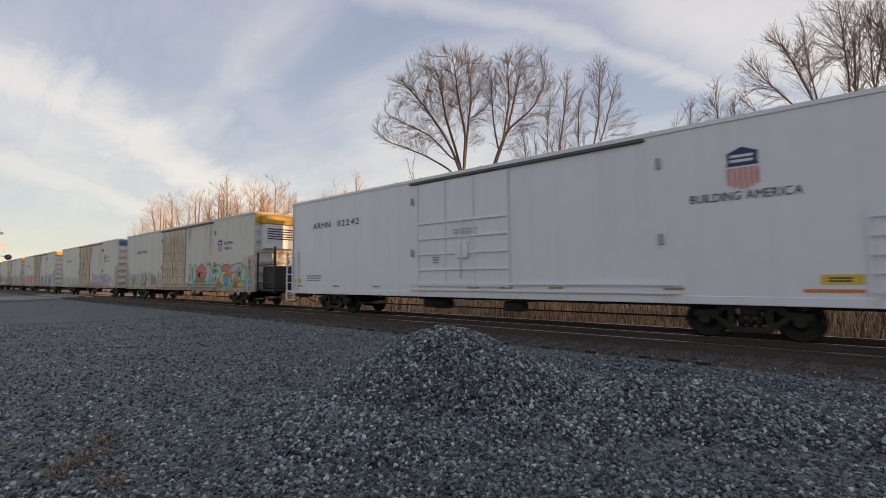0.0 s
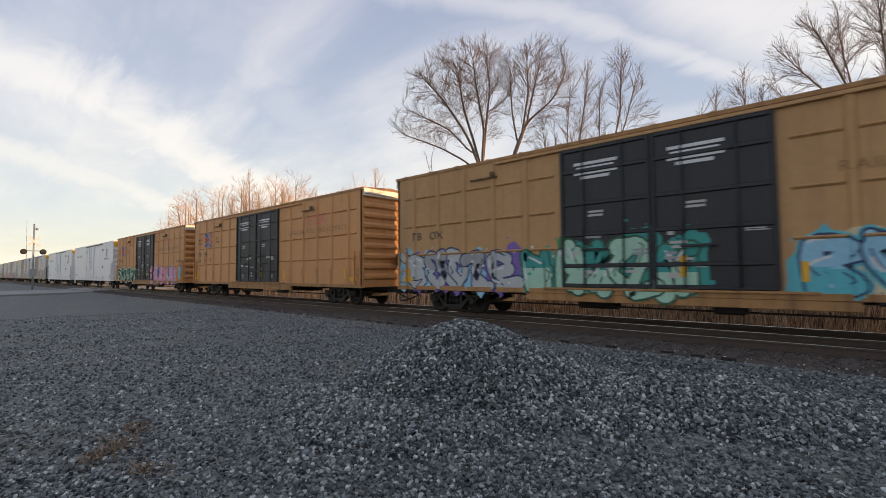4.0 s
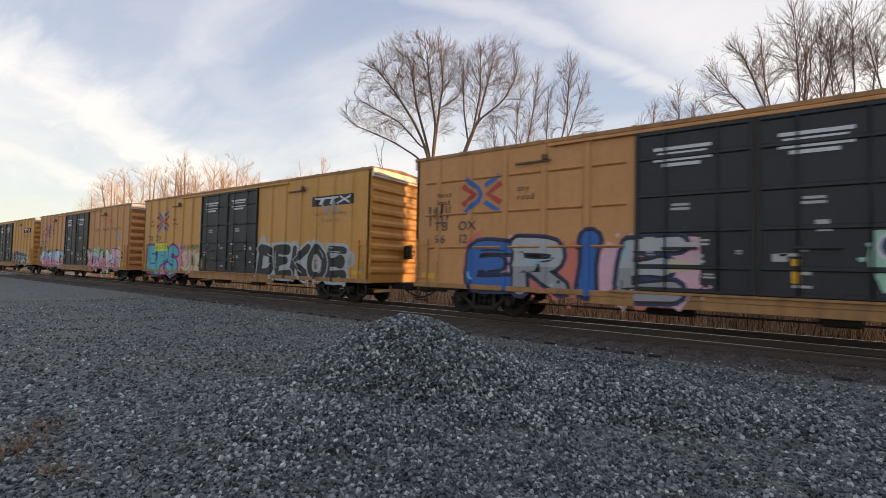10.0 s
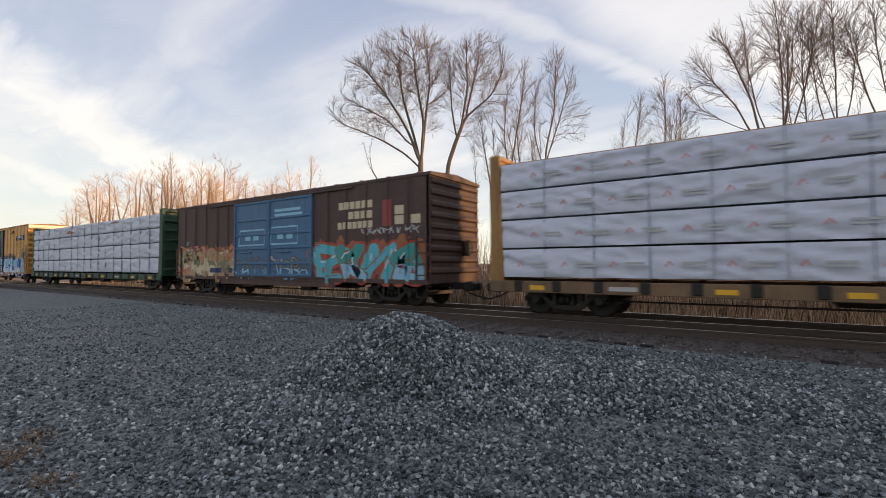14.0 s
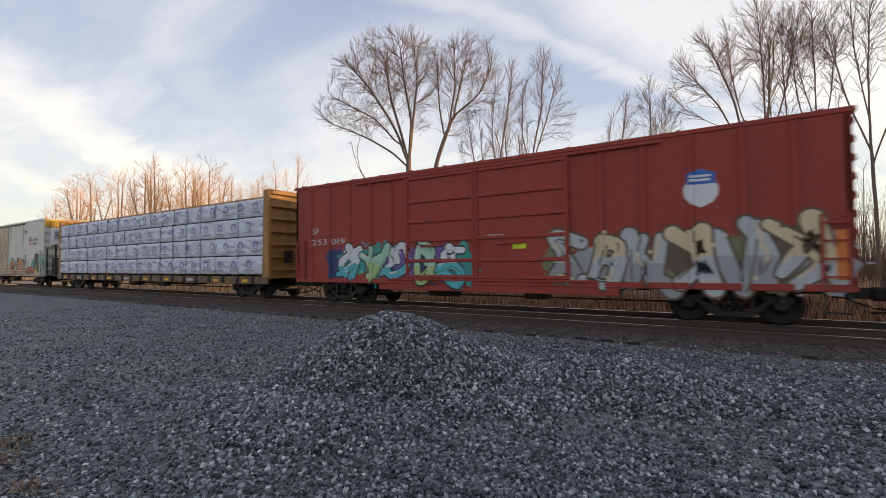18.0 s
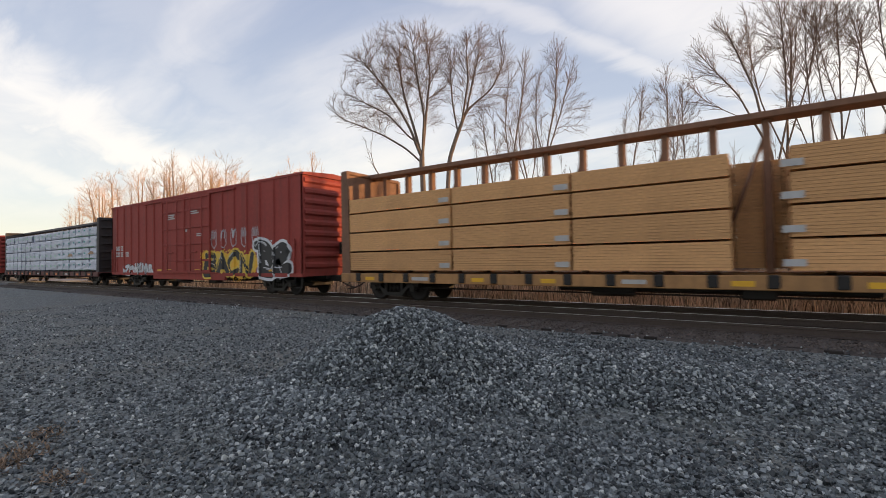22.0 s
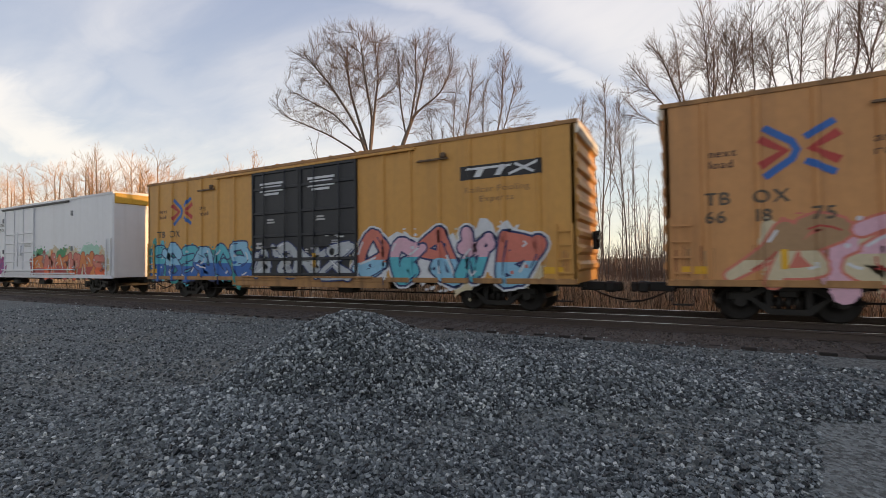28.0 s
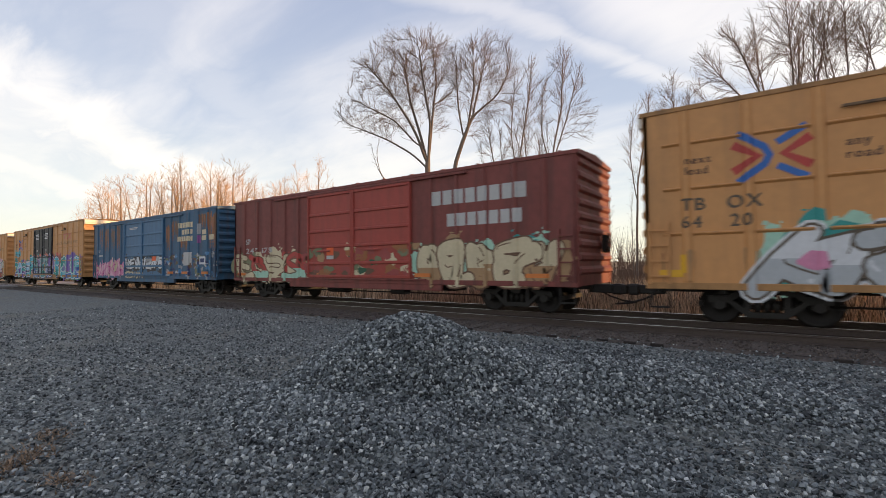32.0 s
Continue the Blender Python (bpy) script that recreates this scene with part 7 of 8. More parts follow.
def bar_emblem(car, x0, x1, z0, z1, colour, box=None):
    """A trade mark of plain strokes."""
    p = Paint(car)
    w, h = x1 - x0, z1 - z0
    if box:
        p.rect(box, x0, x1, z0, z1, 1)
        x0, x1, z0, z1 = x0 + 0.07 * w, x1 - 0.05 * w, z0 + 0.16 * h, z1 - 0.16 * h
        w, h = x1 - x0, z1 - z0
    sl = 0.06 * w
    t = 0.24 * h
    p.rect(colour, x0, x0 + 0.64 * w, z1 - t, z1, 2, sl * 0.3)
    p.rect(colour, x0 + 0.12 * w, x0 + 0.22 * w, z0, z1 - t, 2, sl)
    p.rect(colour, x0 + 0.42 * w, x0 + 0.52 * w, z0, z1 - t, 2, sl)
    p.ribbon(colour, [(x0 + 0.62 * w, z0), (x1, z1)], t * 1.1, 2)
    p.ribbon(colour, [(x0 + 0.70 * w, z1), (x1 - 0.05 * w, z0)], t * 1.1, 3)
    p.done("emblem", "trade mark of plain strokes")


def shield_emblem(car, x0, x1, z0, z1, faded=False):
    p = Paint(car)
    z0 -= 0.18 * (z1 - z0)
    w, h = x1 - x0, z1 - z0
    X = lambda u: x0 + u * w
    Z = lambda u: z0 + u * h
    out = [(X(0.08), Z(0.88)), (X(0.3), Z(0.94)), (X(0.5), Z(1.0)), (X(0.7), Z(0.94)), (X(0.92), Z(0.88)), (X(0.9), Z(0.7)), (X(1.0), Z(0.5)), (X(0.98), Z(0.3)), (X(0.82), Z(0.12)), (X(0.5), Z(0.0)),
           (X(0.18), Z(0.12)), (X(0.02), Z(0.3)), (X(0.0), Z(0.5)), (X(0.1), Z(0.7))]
    p.poly("white", out, 1)
    if not faded:
        for i in range(6):
            u = 0.10 + i * 0.145
            p.rect("coral", X(u), X(u + 0.09), Z(0.10 + 0.10 * abs(i - 2.5) / 2.5), Z(0.56), 2)
    p.poly("navy" if not faded else "blue", [(X(0.07), Z(0.60)), (X(0.93), Z(0.60)), (X(0.9), Z(0.70)), (X(0.92), Z(0.88)), (X(0.7), Z(0.94)), (X(0.5), Z(1.0)), (X(0.3), Z(0.94)), (X(0.08), Z(0.88)), (X(0.1), Z(0.70))], 2)
    p.bars("white", X(0.16), X(0.84), Z(0.66), Z(0.86), 2, 3, 3)
    p.done("shield_emblem", "blue, red and white striped shield emblem")


def door_notes(car, seed, dirty=True, upper=True):
    """Small white writing, stickers and reflectors on the black doors, as bars."""
    r = random.Random(seed)
    p = Paint(car)
    for x in (7.35, 9.75):
        if upper:
            p.mark += 1
            for k in range(4):
                e = (0.0, 0.08, 0.0, 0.18)[k]
                p.rect("white", x + e, x + 1.2 - e * 1.2, 4.50 - 0.13 * k, 4.58 - 0.13 * k, 6)
        p.bars("pale", x + 0.35, x + 0.8, 3.05, 3.25, 2, seed + 1, 6)
        for k in range(7 if dirty else 3):
            a, b = x + r.uniform(-0.3, 1.7), r.uniform(1.3, 2.5)
            p.bars("pale" if r.random() < 0.8 else "grey", a, a + r.uniform(0.15, 0.5), b, b + r.uniform(0.08, 0.3), r.choice((1, 2)), k, 6)
    p.mark += 1
    p.rect("signal", 9.95, 10.1, 1.45, 1.95, 7)
    p.done("door_stencils", "small white stencils as bars")


def reflectors(car, xs, z=1.35):
    p = Paint(car)
    for x in xs:
        p.mark += 1
        p.rect("signal", x, x + 0.12, z, z + 0.42, 7)
    p.done("reflectors", "yellow reflector strip")


TBOX = "TBOX"


def tan_marks(c, number, style="rail", emblem=True, seed=1, red="coral", loads=True):
    car = C[c]
    if emblem:
        cross_emblem(car, 2.55, 3.85, 0.62)
    p = Paint(car)
    if loads:
        p.text("brown", "next", 0.95, 3.85, 0.18, weight=2).text("brown", "load", 0.95, 3.60, 0.18, weight=2)
        p.text("brown", "any", 3.75, 3.85, 0.18, weight=2).text("brown", "road", 3.75, 3.60, 0.18, weight=2)
    p.text("ink", "TB", 0.85, 2.78, 0.29, weight=2).text("ink", "OX", 1.75, 2.78, 0.29, weight=2)
    if number:
        for i, part in enumerate(number.split()):
            p.text("ink", part, 0.85 + i * 0.95, 2.38, 0.28, weight=2)
    p.rect("signal", 0.35, 0.85, 1.25, 1.42, 7).rect("signal", 18.0, 18.5, 1.25, 1.42, 7)
    p.done("lettering", "dark reporting marks and small print")
    q = Paint(car)
    if style == "rail":
        q.text(red if red != "coral" else "faint", "RAILCAR POOLING EXPERTS", 12.85, 3.52, 0.22, 4.9)
        q.done("lettering", "faded slogan in block capitals")
        bar_emblem(car, 14.4, 16.2, 3.9, 4.36, red)
    elif style == "title":
        q.text("ink", "Railcar Pooling Experts", 13.1, 3.56, 0.27, 4.4)
        q.done("lettering", "dark slogan in round letters")
        bar_emblem(car, 14.4, 16.3, 3.95, 4.42, red)
    else:
        q.text("faint", "Railcar Pooling", 15.75, 3.55, 0.17, 1.9).text("faint", "Experts", 16.2, 3.28, 0.17, 1.0)
        q.done("lettering", "faded slogan in round letters")
        bar_emblem(car, 15.6, 18.0, 3.92, 4.32, "white", "black")
    door_notes(car, seed)
    g = Paint(car)
    for k, px in enumerate([0.4] + [q[0] for q in car.ribs] + [18.5]):
        g.runs(("tan", "faint", "rust"), px - 0.16, px + 0.16, 1.9, 1.0, 4, seed * 50 + k, 0.05)
    g.done("rust_stain", "rust and grime run down over the sill")


tan_marks(2, "64 22 42", seed=2)
tan_marks(3, "64 34 12", seed=3)
tan_marks(4, "", seed=4, loads=False, emblem=False)
tan_marks(5, "667968", seed=5)
tan_marks(6, "64 20 98", seed=6)
tan_marks(7, "666126", "box", seed=7)
tan_marks(8, "66 19", "title", seed=8)
tan_marks(9, "", "box", seed=9)
tan_marks(10, "66 12", seed=10)
tan_marks(11, "666904", "box", seed=11)
tan_marks(26, "", "box", seed=26)
tan_marks(27, "66 18 75", "title", seed=27)
tan_marks(28, "642144", seed=28)
tan_marks(31, "64 20", seed=31)

G = "graffiti"
Paint(C[2]).tag(0.7, 6.95, 1.05, 2.15, "......", "darkgreen", "mint", ("green", "darkgreen"), 21, rim="white", shine="mint", crack="white").done(G, "dark green graffiti with white outlines")
Paint(C[2]).cloud(("blue", "sky", "orange"), 11.3, 18.4, 1.0, 2.2, 24).tag(11.4, 17.0, 1.0, 2.3, "BUDIS", "pink", "white", None, 22, low="pink", rim="magenta", fat=1.1, crack="magenta").scrawl("ink", 17.2, 18.8, 2.4, 2.75, 23).done(G, "pink and white graffiti on blue")
Paint(C[4]).tag(0.5, 5.4, 1.05, 2.3, ".....", ("silver", "grey"), "navy", ("violet", "sky"), 41, low="silver", shine="white").tag(5.7, 10.4, 1.05, 2.35, ".....", ("teal", "mint"), "darkgreen", ("teal", "green"), 42, low="mint").tag(12.3, 17.9, 1.05, 2.2, "......", "sky", "navy", ("cyan", "cream"), 43, low="cyan", rim="cyan").done(G, "silver, teal and blue graffiti")
Paint(C[5]).tag(1.9, 7.0, 0.98, 2.4, "....", ("lime", "mint"), "black", ("magenta", "pink"), 51, low="lime", rim="black", crack="darkgreen").done(G, "green and black graffiti on magenta")
Paint(C[5]).tag(11.7, 17.0, 1.0, 2.25, ".....", ("mint", "lime"), "darkgreen", ("pink", "coral", "rose"), 52, low="lime", crack="olive").done(G, "pale green graffiti on pink")
p = Paint(C[6]).cloud(("red", "red", "wine"), 0.6, 2.6, 0.95, 2.0, 61).tag(2.2, 5.2, 1.0, 2.3, "..", "cyan", "navy", ("black", "red"), 63, low="sky", rim="black").cloud(("red", "cream"), 5.0, 7.0, 1.0, 2.4, 66)
p.tag(6.8, 13.0, 0.98, 2.45, ".....", ("cyan", "cream", "olive"), "black", ("navy", "black"), 64, low=("teal", "yellow", "teal"), rim="navy").tag(13.0, 18.5, 0.95, 2.55, "....", ("cyan", "sky", "teal"), "black", ("navy", "teal"), 65, low=("sky", "olive", "cream"), rim="teal")
p.done(G, "cyan, yellow and red graffiti")
Paint(C[7]).tag(2.3, 7.2, 0.98, 2.35, "VEKAR", "cream", "olive", None, 71, shine=None, fat=1.15, crack="tan").cloud("coral", 3.3, 4.2, 1.1, 2.0, 7, 0.3).scrawl("ink", 0.7, 1.6, 1.2, 1.4, 72).done(G, "cream block-letter graffiti")
Paint(C[7]).tag(12.0, 17.0, 1.0, 2.05, "KEEFS", "brown", "ink", ("sky", "pale"), 73, low="rust", rim="sky", shine="sky").done(G, "brown block-letter graffiti on pale blue")
Paint(C[8]).tag(0.7, 6.7, 1.0, 2.2, "......", ("white", "sky"), "black", ("darkgreen", "green", "tan"), 81, low=("rose", "pink"), fat=1.25, crack="magenta").done(G, "white and pink graffiti on green")
Paint(C[8]).tag(11.8, 17.6, 0.98, 2.2, ".....", ("rose", "white"), "black", ("green", "mint"), 82, low=("pink", "rose"), fat=1.2, crack="magenta").rect("signal", 17.75, 17.95, 1.2, 2.3, 6).blob("grey", 17.3, 3.1, 0.3, 0.25, 83, 1).done(G, "pink graffiti with green ground")
p = Paint(C[9]).cloud(("magenta", "pink", "coral"), 0.5, 6.2, 0.95, 2.4, 90, 1.6).tag(0.85, 4.35, 0.98, 2.5, "EPS", "cyan", "navy", None, 91, low="cyan", rim="magenta", fat=1.25, shine="sky").rect("neon", 1.65, 3.15, 2.18, 2.62, 7).text("olive", "665 733", 1.75, 2.3, 0.2, 1.3, 7.5)
p.tag(4.9, 6.8, 1.1, 2.1, "...", "cream", "tan", ("tan",), 92, shine=None).scrawl("olive", 4.7, 6.9, 2.2, 2.55, 94, 0.05)
p.done(G, "cyan bubble-letter graffiti on pink")
Paint(C[9]).tag(12.1, 17.7, 1.0, 2.35, "DEKOE", "black", "silver", ("silver", "pale"), 93, rim="silver", shine="grey", fat=1.15).rect("cyan", 18.2, 18.5, 1.3, 1.5, 4).scrawl("grey", 16.2, 17.2, 3.5, 4.2, 95, 0.06).done(G, "black and silver block-letter graffiti")
Paint(C[10]).tag(2.2, 8.0, 1.0, 2.4, "ERIE", ("blue", "silver"), "black", ("coral", "rose"), 101, low=("blue", "grey"), rim="navy", fat=1.1, shine="sky").poly("cream", [(7.7, 1.6), (8.6, 1.75), (7.7, 1.95)], 5).scrawl("ink", 0.5, 1.5, 2.9, 3.7, 102, 0.05).done(G, "blue and silver graffiti outlined in red")
Paint(C[10]).tag(11.5, 17.9, 1.0, 2.5, ".....", ("darkgreen", "green"), "navy", ("violet", "mint"), 103, low=("blue", "sky"), fat=1.25, rim="white").done(G, "green and blue graffiti with white outline")
Paint(C[11]).tag(0.5, 6.4, 1.0, 2.2, "......", ("pale", "silver"), "rust", ("tan", "stain"), 111, low=("pale", "coral"), shine=None, fat=1.1).done(G, "faded silver and red graffiti")
Paint(C[11]).cloud(("brown", "ink"), 12.0, 15.6, 2.0, 2.7, 112, 2.0).cloud("ink", 17.2, 18.7, 1.3, 3.1, 114, 2.0).tag(8.9, 18.2, 1.0, 2.2, ".........", ("sky", "blue", "cyan"), "white", ("blue", "white"), 115, low=("sky", "white"), fat=1.2, rim="blue").rect("signal", 17.7, 17.95, 1.3, 2.3, 6).done(G, "pale blue and white graffiti")
Paint(C[26]).tag(0.3, 6.8, 1.0, 2.3, "......", ("cyan", "sky"), "navy", ("cyan", "teal"), 261, low="blue").tag(7.0, 11.6, 1.1, 2.2, "....", "silver", "navy", None, 262).done(G, "cyan and blue graffiti")
Paint(C[26]).tag(11.9, 17.7, 1.0, 2.4, ".....", ("coral", "rose"), "navy", ("white", "cream"), 263, low=("sky", "cyan"), rim="white").done(G, "red and pale blue graffiti")
Paint(C[27]).tag(2.0, 7.3, 1.0, 2.35, "....", ("tan", "rose"), "coral", ("rose", "cream", "coral"), 271, low="cream", crack="red").tag(4.2, 5.7, 0.95, 2.3, "..", "blue", "navy", "blue", 272, shine=None).done(G, "pink graffiti with a blue figure")
Paint(C[27]).tag(11.7, 18.1, 0.95, 2.45, "....", ("white", "pale"), "black", ("cream", "rose"), 273, low=("rose", "wine"), rim="white", fat=1.1).rect("signal", 17.75, 17.95, 1.35, 2.4, 6).scrawl("ink", 12.1, 12.7, 2.6, 3.2, 274).done(G, "white, black and pink graffiti")
p = Paint(C[28]).cloud(("wine", "coral"), 5.6, 14.6, 1.9, 2.75, 285, 2.0).tag(0.3, 5.6, 0.98, 2.2, "ZOSE", ("teal", "sky"), "white", ("violet", "teal"), 281, low=("violet", "cyan"), rim="navy", crack="navy")
p.tag(5.6, 13.4, 0.98, 2.55, "FRIENDS", ("cyan", "teal", "violet"), "white", ("teal", "navy"), 282, low=("teal", "blue", "navy"), rim="navy", crack="navy", fat=1.1).tag(14.0, 18.4, 0.98, 2.5, "CLUB", ("teal", "cyan"), "white", ("mint", "violet"), 283, low=("cyan", "blue"), rim="teal", crack="navy").cloud("cyan", 0.9, 2.4, 2.8, 3.3, 284)
p.done(G, "large teal, blue and white graffiti")
Paint(C[31]).poly("teal", [(1.9, 1.0), (3.6, 2.4), (3.9, 2.3), (3.2, 1.0)], 1).tag(2.4, 8.4, 0.98, 2.35, "....", ("white", "silver"), "ink", ("teal", "mint"), 311, low="silver", fat=1.3, rim="white").blob("pink", 3.2, 1.6, 0.25, 0.2, 312, 6).done(G, "white bubble graffiti on teal")
for c, xs in ((4, (0.6, 12.2)), (6, (0.7, 9.9, 17.9)), (8, (0.45, 6.4, 12.0, 15.2)), (27, (2.2, 6.2, 12.2, 15.7)), (28, (0.9, 12.4)), (3, (0.9, 3.2, 12.4, 17.6)), (31, (0.8, 12.2))):
    reflectors(C[c], xs)

# white refrigerator cars
for c, mark, number, shield, slogan in ((0, 1.65, "112242", (17.35, 18.05, 3.55, 4.45), True), (1, 1.65, "112267", (17.35, 18.05, 3.55, 4.45), True), (22, 1.65, "112356", (17.3, 18.0, 3.5, 4.4), True)):
    car = C[c]
    Paint(car).text("ink" if c else "black", "ARMN", mark, 3.82, 0.26, 1.25).text("black", number, mark + 1.75, 3.82, 0.26, 1.4).done("lettering", "black reporting marks")
    Paint(car).text("black", "BUILDING AMERICA", 16.66, 3.28, 0.2, 2.05).done("lettering", "black slogan in block capitals")
    shield_emblem(car, *shield)
    p = Paint(car).rect("yellow", 18.9, 19.55, 1.42, 1.62, 2).rect("orange", 18.62, 19.55, 1.26, 1.33, 2).rect("yellow", 0.25, 0.75, 1.45, 1.62, 2).rect("orange", 0.25, 0.9, 1.27, 1.33, 2)
    p.bars("ink", 19.0, 19.45, 1.46, 1.58, 2, 4, 3).bars("grey", 1.1, 2.3, 1.5, 1.8, 3, 5)
    for x in (3.1, 5.6, 10.2, 11.4, 13.0, 16.0):
        p.rect("tan", x, x + 0.45, 1.28, 1.34, 2)
    p.bars("pale", 9.6, 10.7, 2.95, 3.25, 3, 6, 2).bars("grey", 8.7, 9.1, 2.1, 2.35, 3, 7, 2)
    p.done("placard", "yellow placards and small orange marks")


def old_reefer(c, mark, words, shield, slogan_x, seed):
    car = C[c]
    x0, x1, z, h = mark
    Paint(car).text("black", words, x0, z, h, x1 - x0, weight=2).done("lettering", "black reporting marks")
    if shield:
        shield_emblem(car, *shield)
        Paint(car).text("ink", "BUILDING", slogan_x, shield[3] - 0.32, 0.17, 1.1).text("ink", "AMERICA", slogan_x, shield[3] - 0.62, 0.17, 1.0).done("lettering", "grey slogan in two lines")
    d0 = car.plain[0][0]
    p = Paint(car).bars("pale", d0 + 0.9, d0 + 1.8, 4.2, 4.5, 3, seed, 2).bars("pale", d0 + 0.8, d0 + 2.9, 2.85, 3.1, 2, seed + 1, 2)
    p.rect("yellow", 18.9, 19.6, 1.25, 1.42, 6).rect("orange", 18.2, 19.3, 1.5, 1.58, 6)
    for x in (0.9, 5.4, 9.3, 12.4, 16.0):
        p.rect("orange", x, x + 0.5, 1.32, 1.4, 6)
    p.runs(("stain", "tan", "stain"), d0 + 0.1, d0 + 3.6, 4.6, 1.4, 40, seed + 3, 0.05).runs(("rust", "stain"), d0 + 4.0, d0 + 4.6, 4.95, 3.6, 9, seed + 4, 0.05).runs(("stain", "rust"), d0 + 7.2, d0 + 7.5, 4.95, 2.6, 7, seed + 5, 0.04)
    p.mottle(("stain", "tan", "grey"), d0 - 2.0, d0 + 6.0, 1.05, 1.5, 40, seed + 6, 0.14)
    p.done("rust_stain", "rust runs, yellow and orange placards")


old_reefer(15, (3.05, 6.1, 3.72, 0.27), "ARMN 110724", (17.55, 18.3, 3.27, 3.95), 18.45, 15)
old_reefer(24, (2.4, 5.25, 3.62, 0.30), "ARMN 110881", (16.3, 16.95, 3.22, 3.92), 17.1, 24)
old_reefer(-1, (2.4, 4.6, 3.62, 0.27), "ARMN", (16.3, 16.95, 3.22, 3.92), 17.1, 3)
old_reefer(-2, (2.4, 4.6, 3.62, 0.27), "ARMN", (16.3, 16.95, 3.22, 3.92), 17.1, 4)
old_reefer(-3, (2.4, 4.6, 3.62, 0.27), "ARMN", None, 0, 5)
Paint(C[25]).text("black", "ARMN", 1.85, 3.78, 0.26, 1.25).text("black", "112081", 3.6, 3.78, 0.26, 1.5).rect("yellow", 6.0, 6.28, 3.82, 4.0, 2).text("ink", "BUILDING", 7.4, 4.02, 0.18, 1.1).text("ink", "AMERICA", 7.4, 3.72, 0.18, 1.0).bars("pale", 11.2, 12.1, 2.7, 2.95, 3, 6, 2).done("lettering", "black reporting marks")
shield_emblem(C[25], 6.62, 7.25, 3.62, 4.3)
Paint(C[25]).cloud(("magenta", "plum"), 1.2, 8.3, 1.0, 1.9, 254, 0.5).shards(0.9, 8.5, 1.02, 2.35, ("magenta", "pink", "plum", "coral", "violet", "rose", "magenta"), "plum", 251).blob("signal", 0.95, 1.95, 0.16, 0.22, 252, 7).blob("black", 1.3, 2.2, 0.25, 0.14, 255, 7).blob("black", 7.35, 1.75, 0.34, 0.4, 256, 7).blob("signal", 7.3, 2.0, 0.2, 0.14, 257, 7.5).blob("signal", 7.35, 1.12, 0.4, 0.09, 258, 7.5).scrawl("coral", 0.6, 1.6, 2.9, 3.3, 259).scrawl("grey", 4.9, 6.6, 2.15, 2.35, 260, 0.02).done(G, "magenta and pink graffiti of pointed blades")
Paint(C[25]).cloud(("green", "cream", "green", "mint"), 12.3, 19.6, 1.6, 2.6, 250).tag(12.2, 19.9, 1.05, 2.15, "......", ("orange", "coral"), "wine", ("orange", "cream", "wine"), 253, low=("red", "flame"), fat=1.3, crack="cream").done(G, "orange and red graffiti with green cloud")
Paint(C[15]).rect("plate", 0.05, 9.0, 1.02, 2.5, 0).tag(1.1, 6.3, 1.05, 2.42, "....", ("coral", "rose"), "darkgreen", None, 151, low=("coral", "coral"), rim="lime", fat=1.25, shine="rose", crack="wine").rect("navy", 6.9, 7.7, 1.6, 2.0, 2).done(G, "pink bubble letters over a blue painted band")
Paint(C[15]).cloud(("pale", "mint"), 13.0, 17.0, 1.5, 2.4, 155).tag(13.2, 17.2, 1.15, 2.2, "COOK", ("orange", "tan"), "ink", ("wine", "pale"), 152, low=("coral", "rust")).cloud(("wine", "brown"), 17.2, 19.0, 1.1, 1.7, 156).cloud(("teal", "black", "teal"), 18.4, 20.5, 1.0, 2.5, 157, 2.0).tag(19.0, 20.3, 1.3, 1.9, "...", "olive", "black", None, 153).done(G, "orange, teal and black graffiti")
Paint(C[24]).tag(0.2, 4.5, 1.0, 2.1, "....", ("silver", "grey"), "olive", ("pale",), 241, low="pale", shine="white").cloud(("wine", "coral"), 4.7, 7.8, 1.0, 2.2, 244, 1.5).tag(4.8, 7.7, 1.0, 2.2, "...", ("coral", "grey"), "wine", None, 242, low=("wine", "ink"), fat=1.3, shine="rose").scrawl("violet", 0.3, 0.9, 2.8, 3.9, 245).rect("yellow", 6.1, 6.5, 2.7, 2.95, 2).done(G, "grey and dull red graffiti")
Paint(C[24]).tag(11.0, 16.2, 0.98, 2.3, ".....", ("mint", "pale"), "darkgreen", None, 243, low=("cream", "yellow"), fat=0.75, shine=None).rect("rust", 16.3, 17.5, 1.55, 1.6, 1).cloud(("stain", "cream"), 16.3, 17.6, 1.2, 1.6, 246, 0.5).bars("pale", 18.6, 19.4, 2.4, 3.0, 5, 8).done(G, "green and yellow graffiti beside a rust patch")
Paint(C[-1]).tag(0.3, 7.8, 1.05, 2.1, ".......", ("pale", "stain"), "grey", None, 11, shine=None, fat=0.8).tag(12.6, 20.2, 1.0, 2.4, ".......", ("mint", "coral", "pale"), "olive", ("cream", "tan"), 12, low=("cyan", "tan"), fat=0.9).done(G, "faded many-coloured graffiti")
Paint(C[-2]).tag(0.4, 7.8, 1.05, 2.0, ".......", "pale", "grey", None, 13, shine=None, fat=0.7).tag(12.5, 18.5, 1.05, 2.1, "......", "pale", "violet", None, 14, shine=None, fat=0.7).done(G, "faint grey graffiti")
Paint(C[-3]).tag(0.4, 7.8, 1.05, 2.3, "......", ("coral", "rose"), "tan", None, 15, shine=None).tag(12.5, 19.5, 1.05, 2.3, "......", ("violet", "pale"), "grey", None, 16).done(G, "faded red and violet graffiti")
for c in (-4, -5, -6):
    Paint(C[c]).wild(0.6, 19.0, 1.05, 2.3, ("tan", "coral", "pale"), "grey", None, 40 - c, shine=None).done(G, "faded graffiti")

